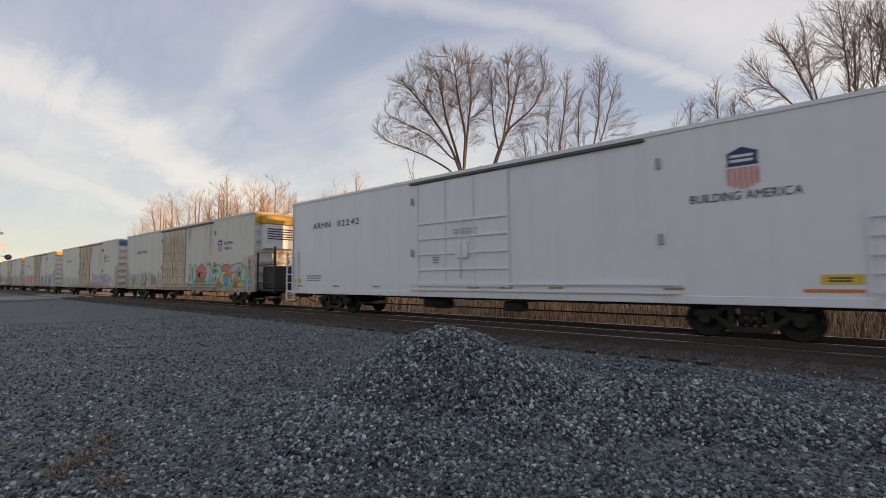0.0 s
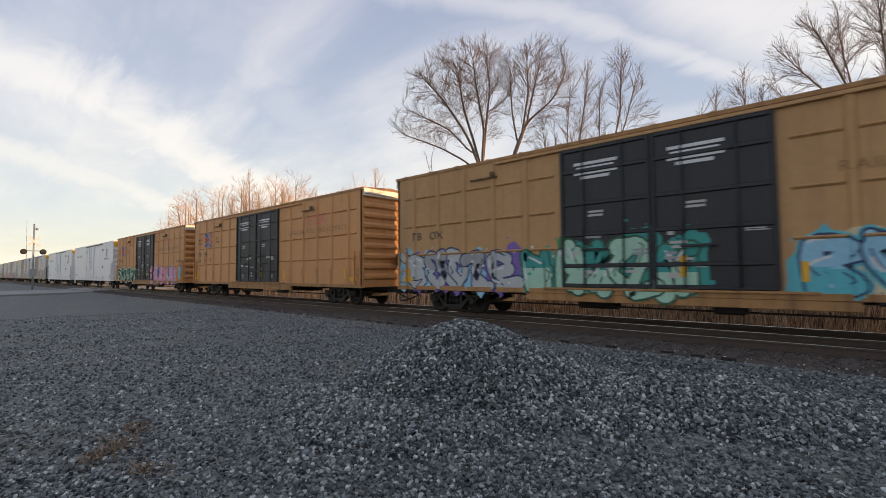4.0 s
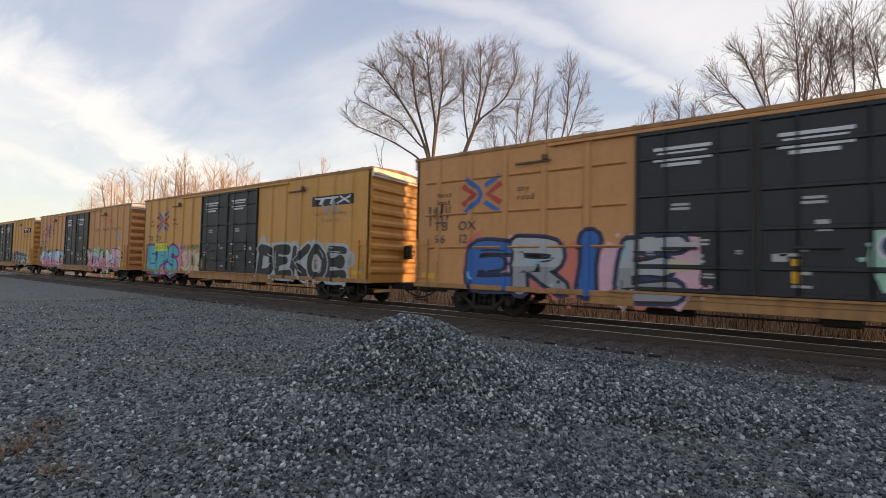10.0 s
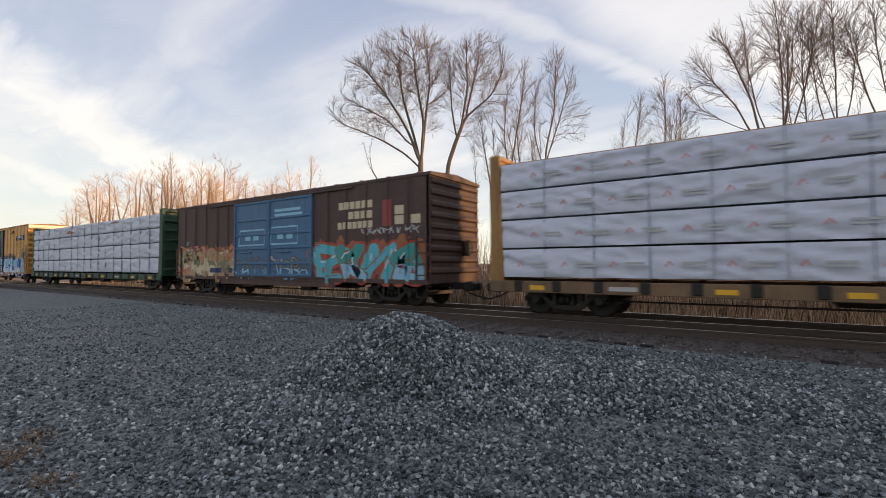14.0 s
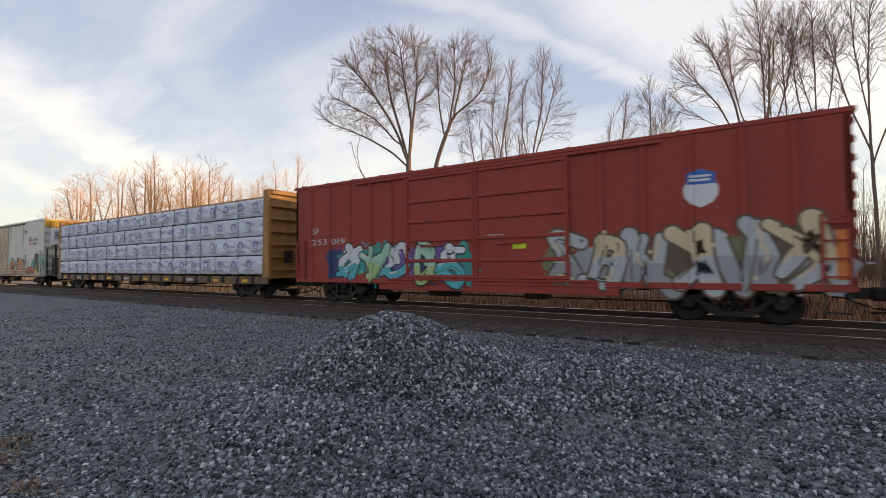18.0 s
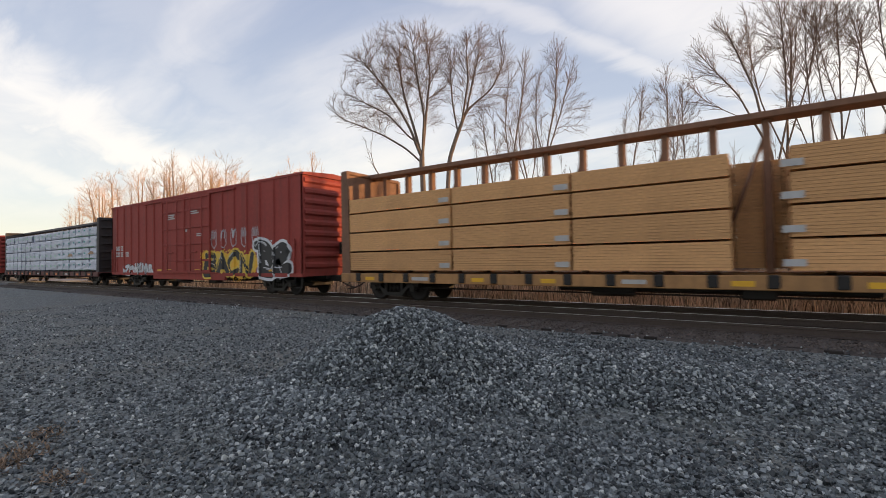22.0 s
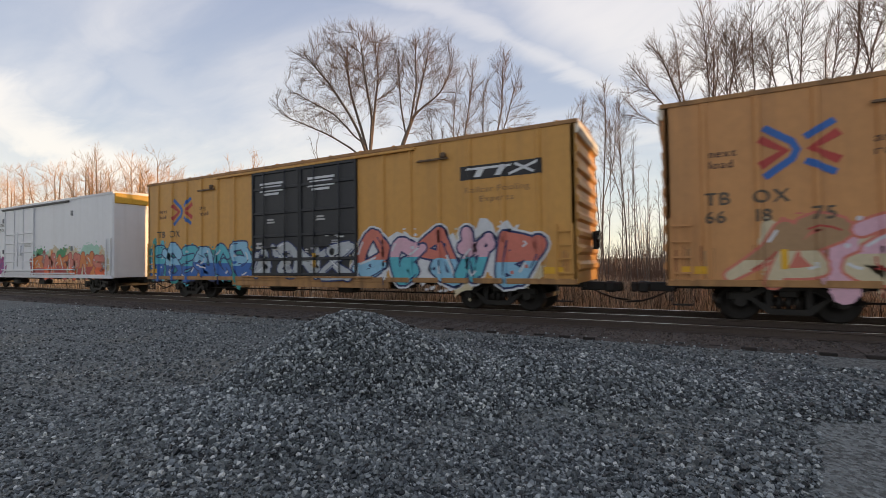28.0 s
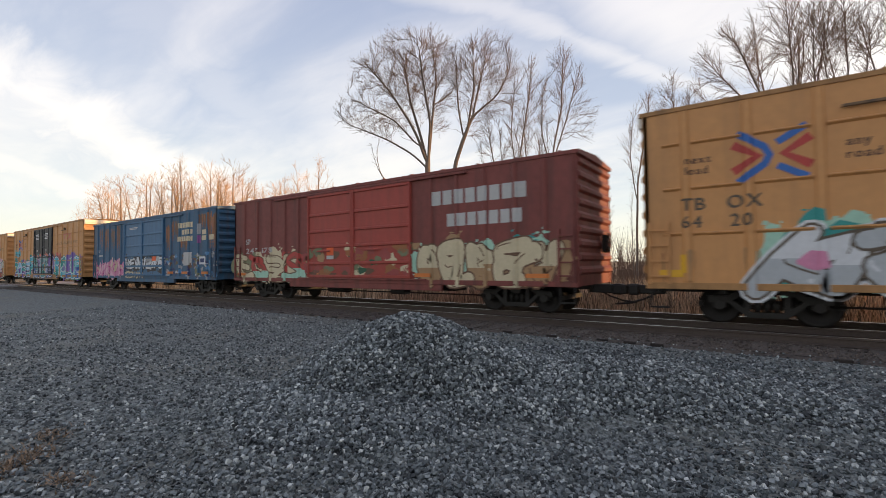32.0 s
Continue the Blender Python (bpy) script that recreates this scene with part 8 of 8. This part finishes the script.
# red, brown and blue boxcars
p = Paint(C[13]).blocks("cream", 12.2, 13.95, 3.65, 3.92, 6).blocks("cream", 12.7, 13.95, 3.28, 3.55, 4).blocks("cream", 12.15, 13.95, 2.93, 3.18, 7)
p.rect("wine", 14.4, 14.8, 2.95, 3.85, 1).rect("cream", 14.95, 15.35, 3.32, 3.62, 1).rect("cream", 14.95, 15.35, 2.98, 3.28, 1).rect("cream", 15.65, 16.05, 2.98, 3.28, 1)
p.text("pale", "SP", 1.0, 2.62, 0.2).bars("pale", 1.0, 1.7, 2.3, 2.5, 1, 3)
p.done("lettering", "cream blocks of a worn trade name")
p = Paint(C[13]).mottle(("cream", "olive", "tan", "stain"), 0.2, 5.4, 1.0, 2.2, 110, 131, 0.32).mottle(("rust", "coral", "stain", "orange"), 0.1, 5.3, 1.9, 2.55, 90, 136, 0.16).mottle(("coral", "rust"), 0.1, 1.3, 1.0, 1.6, 24, 138, 0.2).runs(("cream", "olive", "rust"), 0.2, 5.4, 2.4, 1.0, 60, 139).rect("navy", 3.3, 4.3, 1.28, 1.5, 6).rect("navy", 4.9, 5.2, 1.28, 1.5, 6)
p.ribbon("sky", [(5.8, 2.5), (5.9, 3.15), (7.7, 3.15), (7.7, 2.5), (5.8, 2.5)], 0.07, 3).ribbon("sky", [(8.15, 2.5), (8.2, 3.2), (9.9, 3.2), (9.9, 2.5), (8.15, 2.5)], 0.07, 3)
for x in (6.3, 6.9, 8.6, 9.2):
    p.rect("sky", x, x + 0.4, 2.7, 2.95, 3)
p.bars("sky", 8.4, 10.2, 3.6, 4.0, 2, 8, 3).wild(5.5, 10.6, 1.05, 1.9, ("olive", "sky", "grey"), "navy", None, 132, shine=None, fat=0.6)
p.done(G, "yellow, rust and pale blue graffiti")
Paint(C[13]).cloud(("wine", "rust"), 10.8, 16.2, 1.2, 2.5, 134, 1.5).tag(10.9, 16.2, 1.05, 2.3, "....", ("cyan", "teal"), "rust", None, 133, low=("cyan", "sky"), rim="red", fat=1.2, crack="wine").scrawl("pale", 13.4, 16.0, 2.65, 2.95, 135).done(G, "turquoise graffiti outlined in red")
Paint(C[17]).text("pale", "SP", 1.0, 2.75, 0.24).text("pale", "253 019", 0.95, 2.35, 0.22, 1.7).rect("neon", 9.2, 9.6, 2.0, 2.14, 3).bars("pale", 8.4, 9.0, 2.35, 2.45, 1, 3).done("lettering", "white reporting marks")
shield_emblem(C[17], 13.45, 14.15, 2.95, 3.7, True)
Paint(C[17]).cloud(("violet", "navy", "teal"), 2.0, 7.8, 1.0, 2.2, 173, 1.5).tag(2.4, 7.8, 1.05, 2.2, ".....", ("white", "mint"), "black", None, 171, low=("cyan", "lime"), crack="green").done(G, "white, green and violet graffiti")
Paint(C[17]).cloud(("olive", "grey", "ink"), 10.2, 16.2, 1.05, 2.3, 174, 2.0).tag(10.2, 16.1, 1.02, 2.35, "......", ("silver", "cream"), "ink", None, 172, low=("grey", "silver"), fat=0.9, shine="cream").rect("orange", 16.1, 16.32, 1.2, 2.2, 5).done(G, "silver and black graffiti")
Paint(C[18]).text("pale", "SP", 1.0, 2.75, 0.24).text("pale", "2042", 1.0, 2.35, 0.22, 1.7).rect("neon", 9.55, 10.0, 2.2, 2.4, 3).bars("pale", 8.0, 9.4, 1.6, 1.72, 1, 5).done("lettering", "white reporting marks")
shield_emblem(C[18], 14.16, 14.69, 3.2, 3.8, True)
Paint(C[18]).cloud(("cyan", "sky", "teal"), 1.6, 7.2, 1.2, 2.45, 183, 1.5).tag(1.6, 6.6, 1.02, 2.1, ".....", ("cream", "mint"), "ink", ("pale", "cream"), 181, low=("cream", "olive")).done(G, "cream graffiti on pale turquoise")
Paint(C[18]).cloud(("teal", "cyan", "mint"), 10.2, 16.1, 1.1, 2.45, 184, 2.0).tag(11.0, 15.5, 1.0, 2.25, "MERES", ("rose", "coral"), "black", None, 182, low=("coral", "coral"), fat=1.2, crack="wine").rect("orange", 16.1, 16.32, 1.2, 2.2, 5).done(G, "pink letters on turquoise cloud")
p = Paint(C[20]).bars("pale", 7.6, 8.4, 3.95, 4.25, 3, 1, 6).bars("pale", 9.95, 10.85, 4.1, 4.4, 3, 2, 6).bars("pale", 10.6, 11.2, 2.95, 3.12, 2, 3, 6).bars("pale", 9.5, 9.7, 3.2, 3.4, 1, 4, 6)
for x, z in ((0.75, 2.45), (1.35, 2.45), (0.75, 2.08), (1.35, 2.08), (2.05, 2.08)):
    p.rect("pale", x, x + 0.42, z, z + 0.28, 2)
p.text("wine", "TO", 0.8, 2.5, 0.18, 0.32, 3).text("wine", "BX", 1.4, 2.5, 0.18, 0.32, 3).text("wine", "88", 0.8, 2.13, 0.18, 0.32, 3).text("wine", "92", 1.4, 2.13, 0.18, 0.32, 3).text("wine", "53", 2.1, 2.13, 0.18, 0.32, 3)
for x in (3.9, 6.2, 7.4, 10.4, 13.0, 16.5):
    p.rect("signal", x, x + 0.5, 1.2, 1.3, 2)
p.done("lettering", "white reporting marks and stencils")
Paint(C[20]).tag(1.9, 5.7, 0.98, 1.6, "......", "white", "black", None, 201, fat=1.0, shine=None).cloud(("yellow", "signal"), 11.3, 15.6, 1.0, 2.2, 204, 2.0).tag(11.4, 15.3, 0.98, 2.1, "BACN", "black", "yellow", None, 202, shine="pale", rim="yellow", fat=1.1).tag(15.7, 17.9, 1.0, 2.45, "..", "black", "white", None, 203, rim="white", shine="grey", fat=1.2).done(G, "yellow and black graffiti")
p = Paint(C[20])
for i in range(5):
    x = 11.9 + i * 0.85
    for k in (0, 1, 2):
        p.ribbon("silver", [(x + 0.16 * k, 2.75), (x + 0.16 * k + 0.02, 3.05), (x + 0.16 * k + 0.08, 3.2), (x + 0.16 * k + 0.14, 3.02), (x + 0.16 * k + 0.13, 2.78)], 0.045, 2)
    p.ribbon("silver", [(x, 2.75), (x + 0.05, 2.45), (x + 0.25, 2.3), (x + 0.45, 2.5), (x + 0.42, 2.75)], 0.05, 2)
p.done(G, "row of silver drawn shapes")
p = Paint(C[29]).blocks("cream", 12.35, 14.0, 3.72, 4.0, 6).blocks("cream", 12.8, 14.0, 3.36, 3.62, 4).blocks("cream", 12.3, 14.0, 3.0, 3.26, 7)
p.rect("grey", 14.5, 14.85, 3.3, 3.85, 1).rect("plum", 14.5, 14.85, 2.85, 3.25, 1).rect("cream", 14.95, 15.35, 3.28, 3.52, 1).rect("cream", 14.95, 15.35, 2.98, 3.22, 1).rect("cream", 15.65, 16.1, 2.98, 3.24, 1)
p.text("pale", "SP", 1.0, 2.66, 0.2).bars("pale", 1.0, 2.0, 2.36, 2.52, 1, 3).bars("pale", 6.2, 7.4, 3.95, 4.1, 2, 9, 2).rect("flame", 9.35, 9.9, 2.0, 2.25, 6).rect("pale", 9.95, 10.3, 2.0, 2.25, 6)
for x in (11.2, 12.8, 14.9):
    p.rect("orange", x, x + 0.7, 1.25, 1.38, 6)
p.done("lettering", "cream blocks of a worn trade name")
p = Paint(C[29])
for i, (x0, x1, top, low) in enumerate(((1.1, 1.8, 4.3, 2.9), (2.1, 2.8, 4.3, 2.7), (3.1, 3.8, 4.2, 2.8), (4.1, 4.75, 4.4, 2.5), (11.0, 11.5, 4.0, 2.5), (11.7, 12.5, 4.2, 2.9), (12.7, 13.5, 3.2, 2.4), (14.7, 15.4, 4.4, 3.4), (15.6, 16.3, 4.4, 2.2))):
    p.runs(("brown", "brown", "rust"), x0, x1, top, low, 26, 290 + i, 0.11)
p.done("rust_patches", "brown rust showing through blue paint")
Paint(C[29]).cloud(("pink", "rose"), 0.5, 5.4, 1.0, 1.7, 294, 0.6).shards(0.4, 5.5, 1.0, 2.25, ("pink", "rose", "pink", "rose", "cream"), "magenta", 291).cloud("black", 5.4, 10.8, 1.4, 2.3, 295, 1.5).tag(5.5, 10.8, 1.55, 2.2, ".......", "white", "black", None, 292, shine=None).tag(5.5, 8.3, 1.0, 1.35, "....", "cream", "ink", None, 296, shine=None).mottle(("grey", "navy", "brown", "pale", "ink", "olive", "plate"), 10.9, 16.3, 1.05, 2.3, 120, 293, 0.17).rect("pale", 13.0, 13.9, 1.7, 2.4, 1).rect("white", 14.7, 15.3, 1.75, 2.15, 5).rect("navy", 14.8, 15.2, 1.85, 2.05, 6).done(G, "pink, black and white graffiti")
p = Paint(C[30]).blocks("pale", 11.62, 15.0, 3.5, 3.95, 8).blocks("pale", 12.2, 14.85, 2.8, 3.2, 7)
p.text("pale", "SP", 1.0, 2.6, 0.26).text("pale", "247 178", 1.0, 2.2, 0.24, 2.0).rect("flame", 6.6, 7.0, 2.0, 2.3, 6).rect("pale", 6.6, 7.0, 1.85, 1.99, 6)
for x in (0.3, 5.4, 10.9, 14.9):
    p.rect("orange", x, x + 0.7, 1.2, 1.32, 6)
p.done("lettering", "white blocks of a worn trade name")
r30 = random.Random(30)
p = Paint(C[30]).tag(0.2, 5.2, 1.0, 2.1, "....", ("cream", "red"), "brown", ("red", "olive", "cream"), 301, low=("cream", "mint"), shine=None)
for i in range(46):
    p.blob(r30.choice(("tan", "olive", "wine", "brown", "cream", "rust", "darkgreen")), r30.uniform(5.3, 11.0), r30.uniform(1.1, 2.25), r30.uniform(0.15, 0.35), r30.uniform(0.10, 0.22), 300 + i, 2 + i % 3, 0.4, 10)
p.cloud(("mint", "tan", "teal"), 11.0, 16.2, 1.1, 2.4, 303, 1.5).tag(11.0, 15.9, 1.0, 2.25, ".....", ("cream", "cream"), "brown", None, 302, low=("tan", "cream"), shine=None, fat=1.3)
p.done(G, "cream, green and dull red graffiti")

# covered hopper: rust runs
p = Paint(C[23])
rh = random.Random(23)
for x, w, top, low, col, layer in ((4.95, 0.9, 4.3, 2.9, "stain", 1), (6.3, 0.8, 4.3, 3.2, "stain", 1), (9.3, 1.3, 4.2, 2.4, "stain", 1), (3.6, 0.35, 4.2, 2.9, "stain", 1), (12.4, 0.5, 4.0, 3.2, "stain", 1)):
    for i in range(int(w / 0.05)):
        a = x + rh.uniform(-0.5, 0.5) * w
        e = top - rh.uniform(0, 0.25)
        f = low + rh.uniform(0, 0.75) * (top - low)
        q = rh.uniform(0.015, 0.05)
        p.ribbon(col if rh.random() < 0.75 else "tan", [(a, e), (a + 0.01, (e + f) / 2), (a - 0.005, f)], [q, q * 1.2, 0.004], layer + 0.05 * (i % 8))
for i in range(16):
    a, e, f, q = 4.85 + rh.gauss(0, 0.09), 4.35 - rh.uniform(0, 0.3), rh.choice((1.0, 1.4, 2.2, 3.0)), rh.uniform(0.02, 0.06)
    p.ribbon(rh.choice(("rust", "rust", "tan", "orange")), [(a, e), (a + rh.uniform(-0.03, 0.03), (e + f) / 2), (a - 0.05, f)], [q * 1.3, q, q * 0.6], 2 + 0.05 * i)
for i in range(9):
    a = 4.85 + rh.gauss(0, 0.06)
    p.ribbon("orange", [(a, 2.1), (a, 1.6), (a - 0.02, 1.0)], [0.02, 0.06, 0.04], 3 + 0.05 * i)
p.bars("grey", 14.5, 15.5, 2.2, 2.75, 5, 4, 2).rect("black", 15.0, 15.5, 1.62, 1.86, 2).bars("pale", 0.9, 1.7, 1.9, 2.6, 4, 6, 2).rect("signal", 9.8, 10.0, 1.12, 1.28, 3).rect("black", 7.0, 7.5, 1.12, 1.26, 3)
p.done("rust_stain", "rust runs and small stencils")

# print on the lumber wraps
p = Paint(C[16])
for t in range(4):
    for i in range(20):
        x = 0.95 + i * 1.08 + (0.5 if t % 2 else 0.0)
        z = 1.62 + t * 0.82
        if x < 22.1:
            ring = [(x + 0.15 * math.cos(a), z + 0.03 + 0.15 * math.sin(a)) for a in np.linspace(-0.9, 4.0, 14)]
            p.ribbon("violet", ring, 0.055, 9).rect("green", x - 0.09, x + 0.09, z - 0.13, z - 0.10, 9).rect("grey", x - 0.3, x + 0.3, z - 0.25, z - 0.19, 9)
p.done("wrap_print", "blue rings printed on the wrap")
p = Paint(C[14])
for t in range(4):
    for i in range(17):
        x, z = 0.9 + i * 1.25 + 0.4 * (t % 2), 1.6 + t * 0.83
        p.ribbon("coral", [(x, z - 0.07), (x + 0.08, z + 0.06), (x + 0.16, z - 0.05)], 0.03, 9).bars("pale", x + 0.35, x + 0.9, z - 0.1, z + 0.06, 2, i, 9)
p.done("wrap_print", "small red marks printed on the wrap")
p = Paint(C[19])
for t in range(4):
    for i in range(21):
        x, z = 0.7 + i * 1.03, 1.55 + t * 0.79
        if x < 14.3:
            p.bars("mint", x, x + 0.55, z - 0.05, z + 0.12, 2, i, 9)
        elif x < 22:
            p.rect("teal", x, x + 0.28, z + 0.05, z + 0.14, 9).rect("green", x, x + 0.9, z - 0.30, z - 0.26, 9)
for i, (x, z) in enumerate(((17.0, 2.25), (21.0, 2.35))):
    p.poly("tan", [(x, z), (x + 0.5, z + 0.22), (x + 1.0, z + 0.16), (x + 1.05, z)], 10)
p.done("wrap_print", "green print and torn patches on the wrap")
p = Paint(C[12])
p.poly("rust", [(7.7, 3.95), (8.4, 4.16), (9.2, 4.1), (9.6, 3.98)], 10).poly("rust", [(15.6, 4.28), (16.8, 4.32), (17.0, 4.36), (16.0, 4.37)], 10)
p.done("torn_wrap", "bare wood showing through torn wrap")
p = Paint(C[21])
for x in (4.75, 8.55, 13.45, 18.85):
    for z in (1.28, 1.98, 2.68, 3.35):
        p.rect("pale", x - 0.28, x + 0.1, z + 0.05, z + 0.2, 9)
p.done("bundle_tag", "pale paper tags on the bundles")

for c in (12, 14, 16, 19, 21):
    p = Paint(C[c])
    for i in range(10):
        p.mark += 1
        x = 1.25 + i * 2.2
        if i % 3 != 1:
            p.rect("signal" if c != 19 else "orange", x, x + 0.42, 0.90, 1.02, 18)
        else:
            p.bars("pale", x - 0.1, x + 0.6, 0.88, 1.06, 1, i, 18)
    p.done("reflectors", "yellow reflector on the sill")


# ---- level crossing ----
def make_crossing():
    b = Build().box(-68.0, -55.0, -60, 9.8, -0.5, -0.02, 0, 0.03).box(-68.0, -55.0, 9.82, 12.3, -0.1, 0.12, 0, 0.03)
    b.box(-68.0, -55.0, 14.3, 120, -0.5, 0.1, 0, 0.03)
    ob = new("road", b.mesh("road", M_ASPHALT))
    tagged(ob, "worn light grey asphalt road over the railway", "road", kind="structure")
    panel = shared("crossing_panel", lambda: Build().box(-1.2, 1.2, -0.66, 0.66, -0.14, -0.012, 0, 0.015), M_ASPHALT)
    for i in range(5):
        piece("crossing_panel", panel, ob, (-66.6 + 2.5 * i, YC, RAIL))

    mast = new("crossing_signal")
    mast.matrix_basis = pose(-67.0, 6.6, -0.2)
    tagged(mast, "grey steel crossing signal mast with hooded flashing lights", "crossing signal")
    piece("base", Build().box(-0.45, 0.45, -0.45, 0.45, -0.3, 0.25, 0, 0.04).mesh("base", M_ASPHALT), mast, label="concrete base")
    piece("pole", Build().rod((0, 0, 0.25), (0, 0, 7.5), 0.085, 12, 0, 0.075).mesh("pole", M_GALV), mast)
    piece("pole_cap", Build().rod((0, 0, 7.5), (0, 0, 7.58), 0.10, 12, 0, 0.03).mesh("pole_cap", M_GALV), mast)
    arm = piece("cross_arm", Build().rod((0, -1.0, 4.55), (0, 1.0, 4.55), 0.045, 8).mesh("cross_arm", M_GALV), mast)
    for y in (-0.8, 0.8):
        for sx in (-1, 1):
            h = piece("light_hood", Build().rod((sx * 0.08, y, 4.45), (sx * 0.42, y, 4.45), 0.19, 14, 0, 0.21).mesh("light_hood", M_BLACK), arm, label="black light hood")
        piece("backboard", Build().rod((-0.04, y, 4.45), (0.04, y, 4.45), 0.30, 16).mesh("backboard", M_BLACK), arm, label="round black backboard")
    piece("control_box", Build().box(-0.22, 0.22, -0.28, 0.28, 1.75, 2.55, 0, 0.03).mesh("control_box", M_GALV), mast, label="grey control box")
    piece("bell", Build().rod((0, 0.12, 7.0), (0, 0.34, 7.0), 0.16, 12, 0, 0.12).mesh("bell", M_GALV), mast)
    for a in (45, -45):
        bl = Build().box(-0.01, 0.01, -0.75, 0.75, -0.11, 0.11, 0, 0.004)
        o = piece("crossbuck_blade", bl.mesh("crossbuck_blade", M_WHITE), mast, (0.11 if a > 0 else 0.135, 0, 5.6), label="white crossing blade")
        o.matrix_basis = pose(0.11 if a > 0 else 0.135, 0, 5.6, a)
    rod = Build().rod((0, -0.55, 2.2), (0, -0.62, 7.9), 0.022, 8, 0, 0.014)
    rod.rod((0, 0, 3.2), (0, -0.57, 3.2), 0.016, 6).rod((0, 0, 6.0), (0, -0.6, 6.0), 0.016, 6)
    piece("side_rod", rod.mesh("side_rod", M_GALV), mast)


make_crossing()


def motions():
    for car in CARS:
        walk(car.ob, [(t, pose(car.x - SPEED * t, YC, 0)) for t in (0.0, 8.0, 16.0, 24.0, 32.0)])


motions()
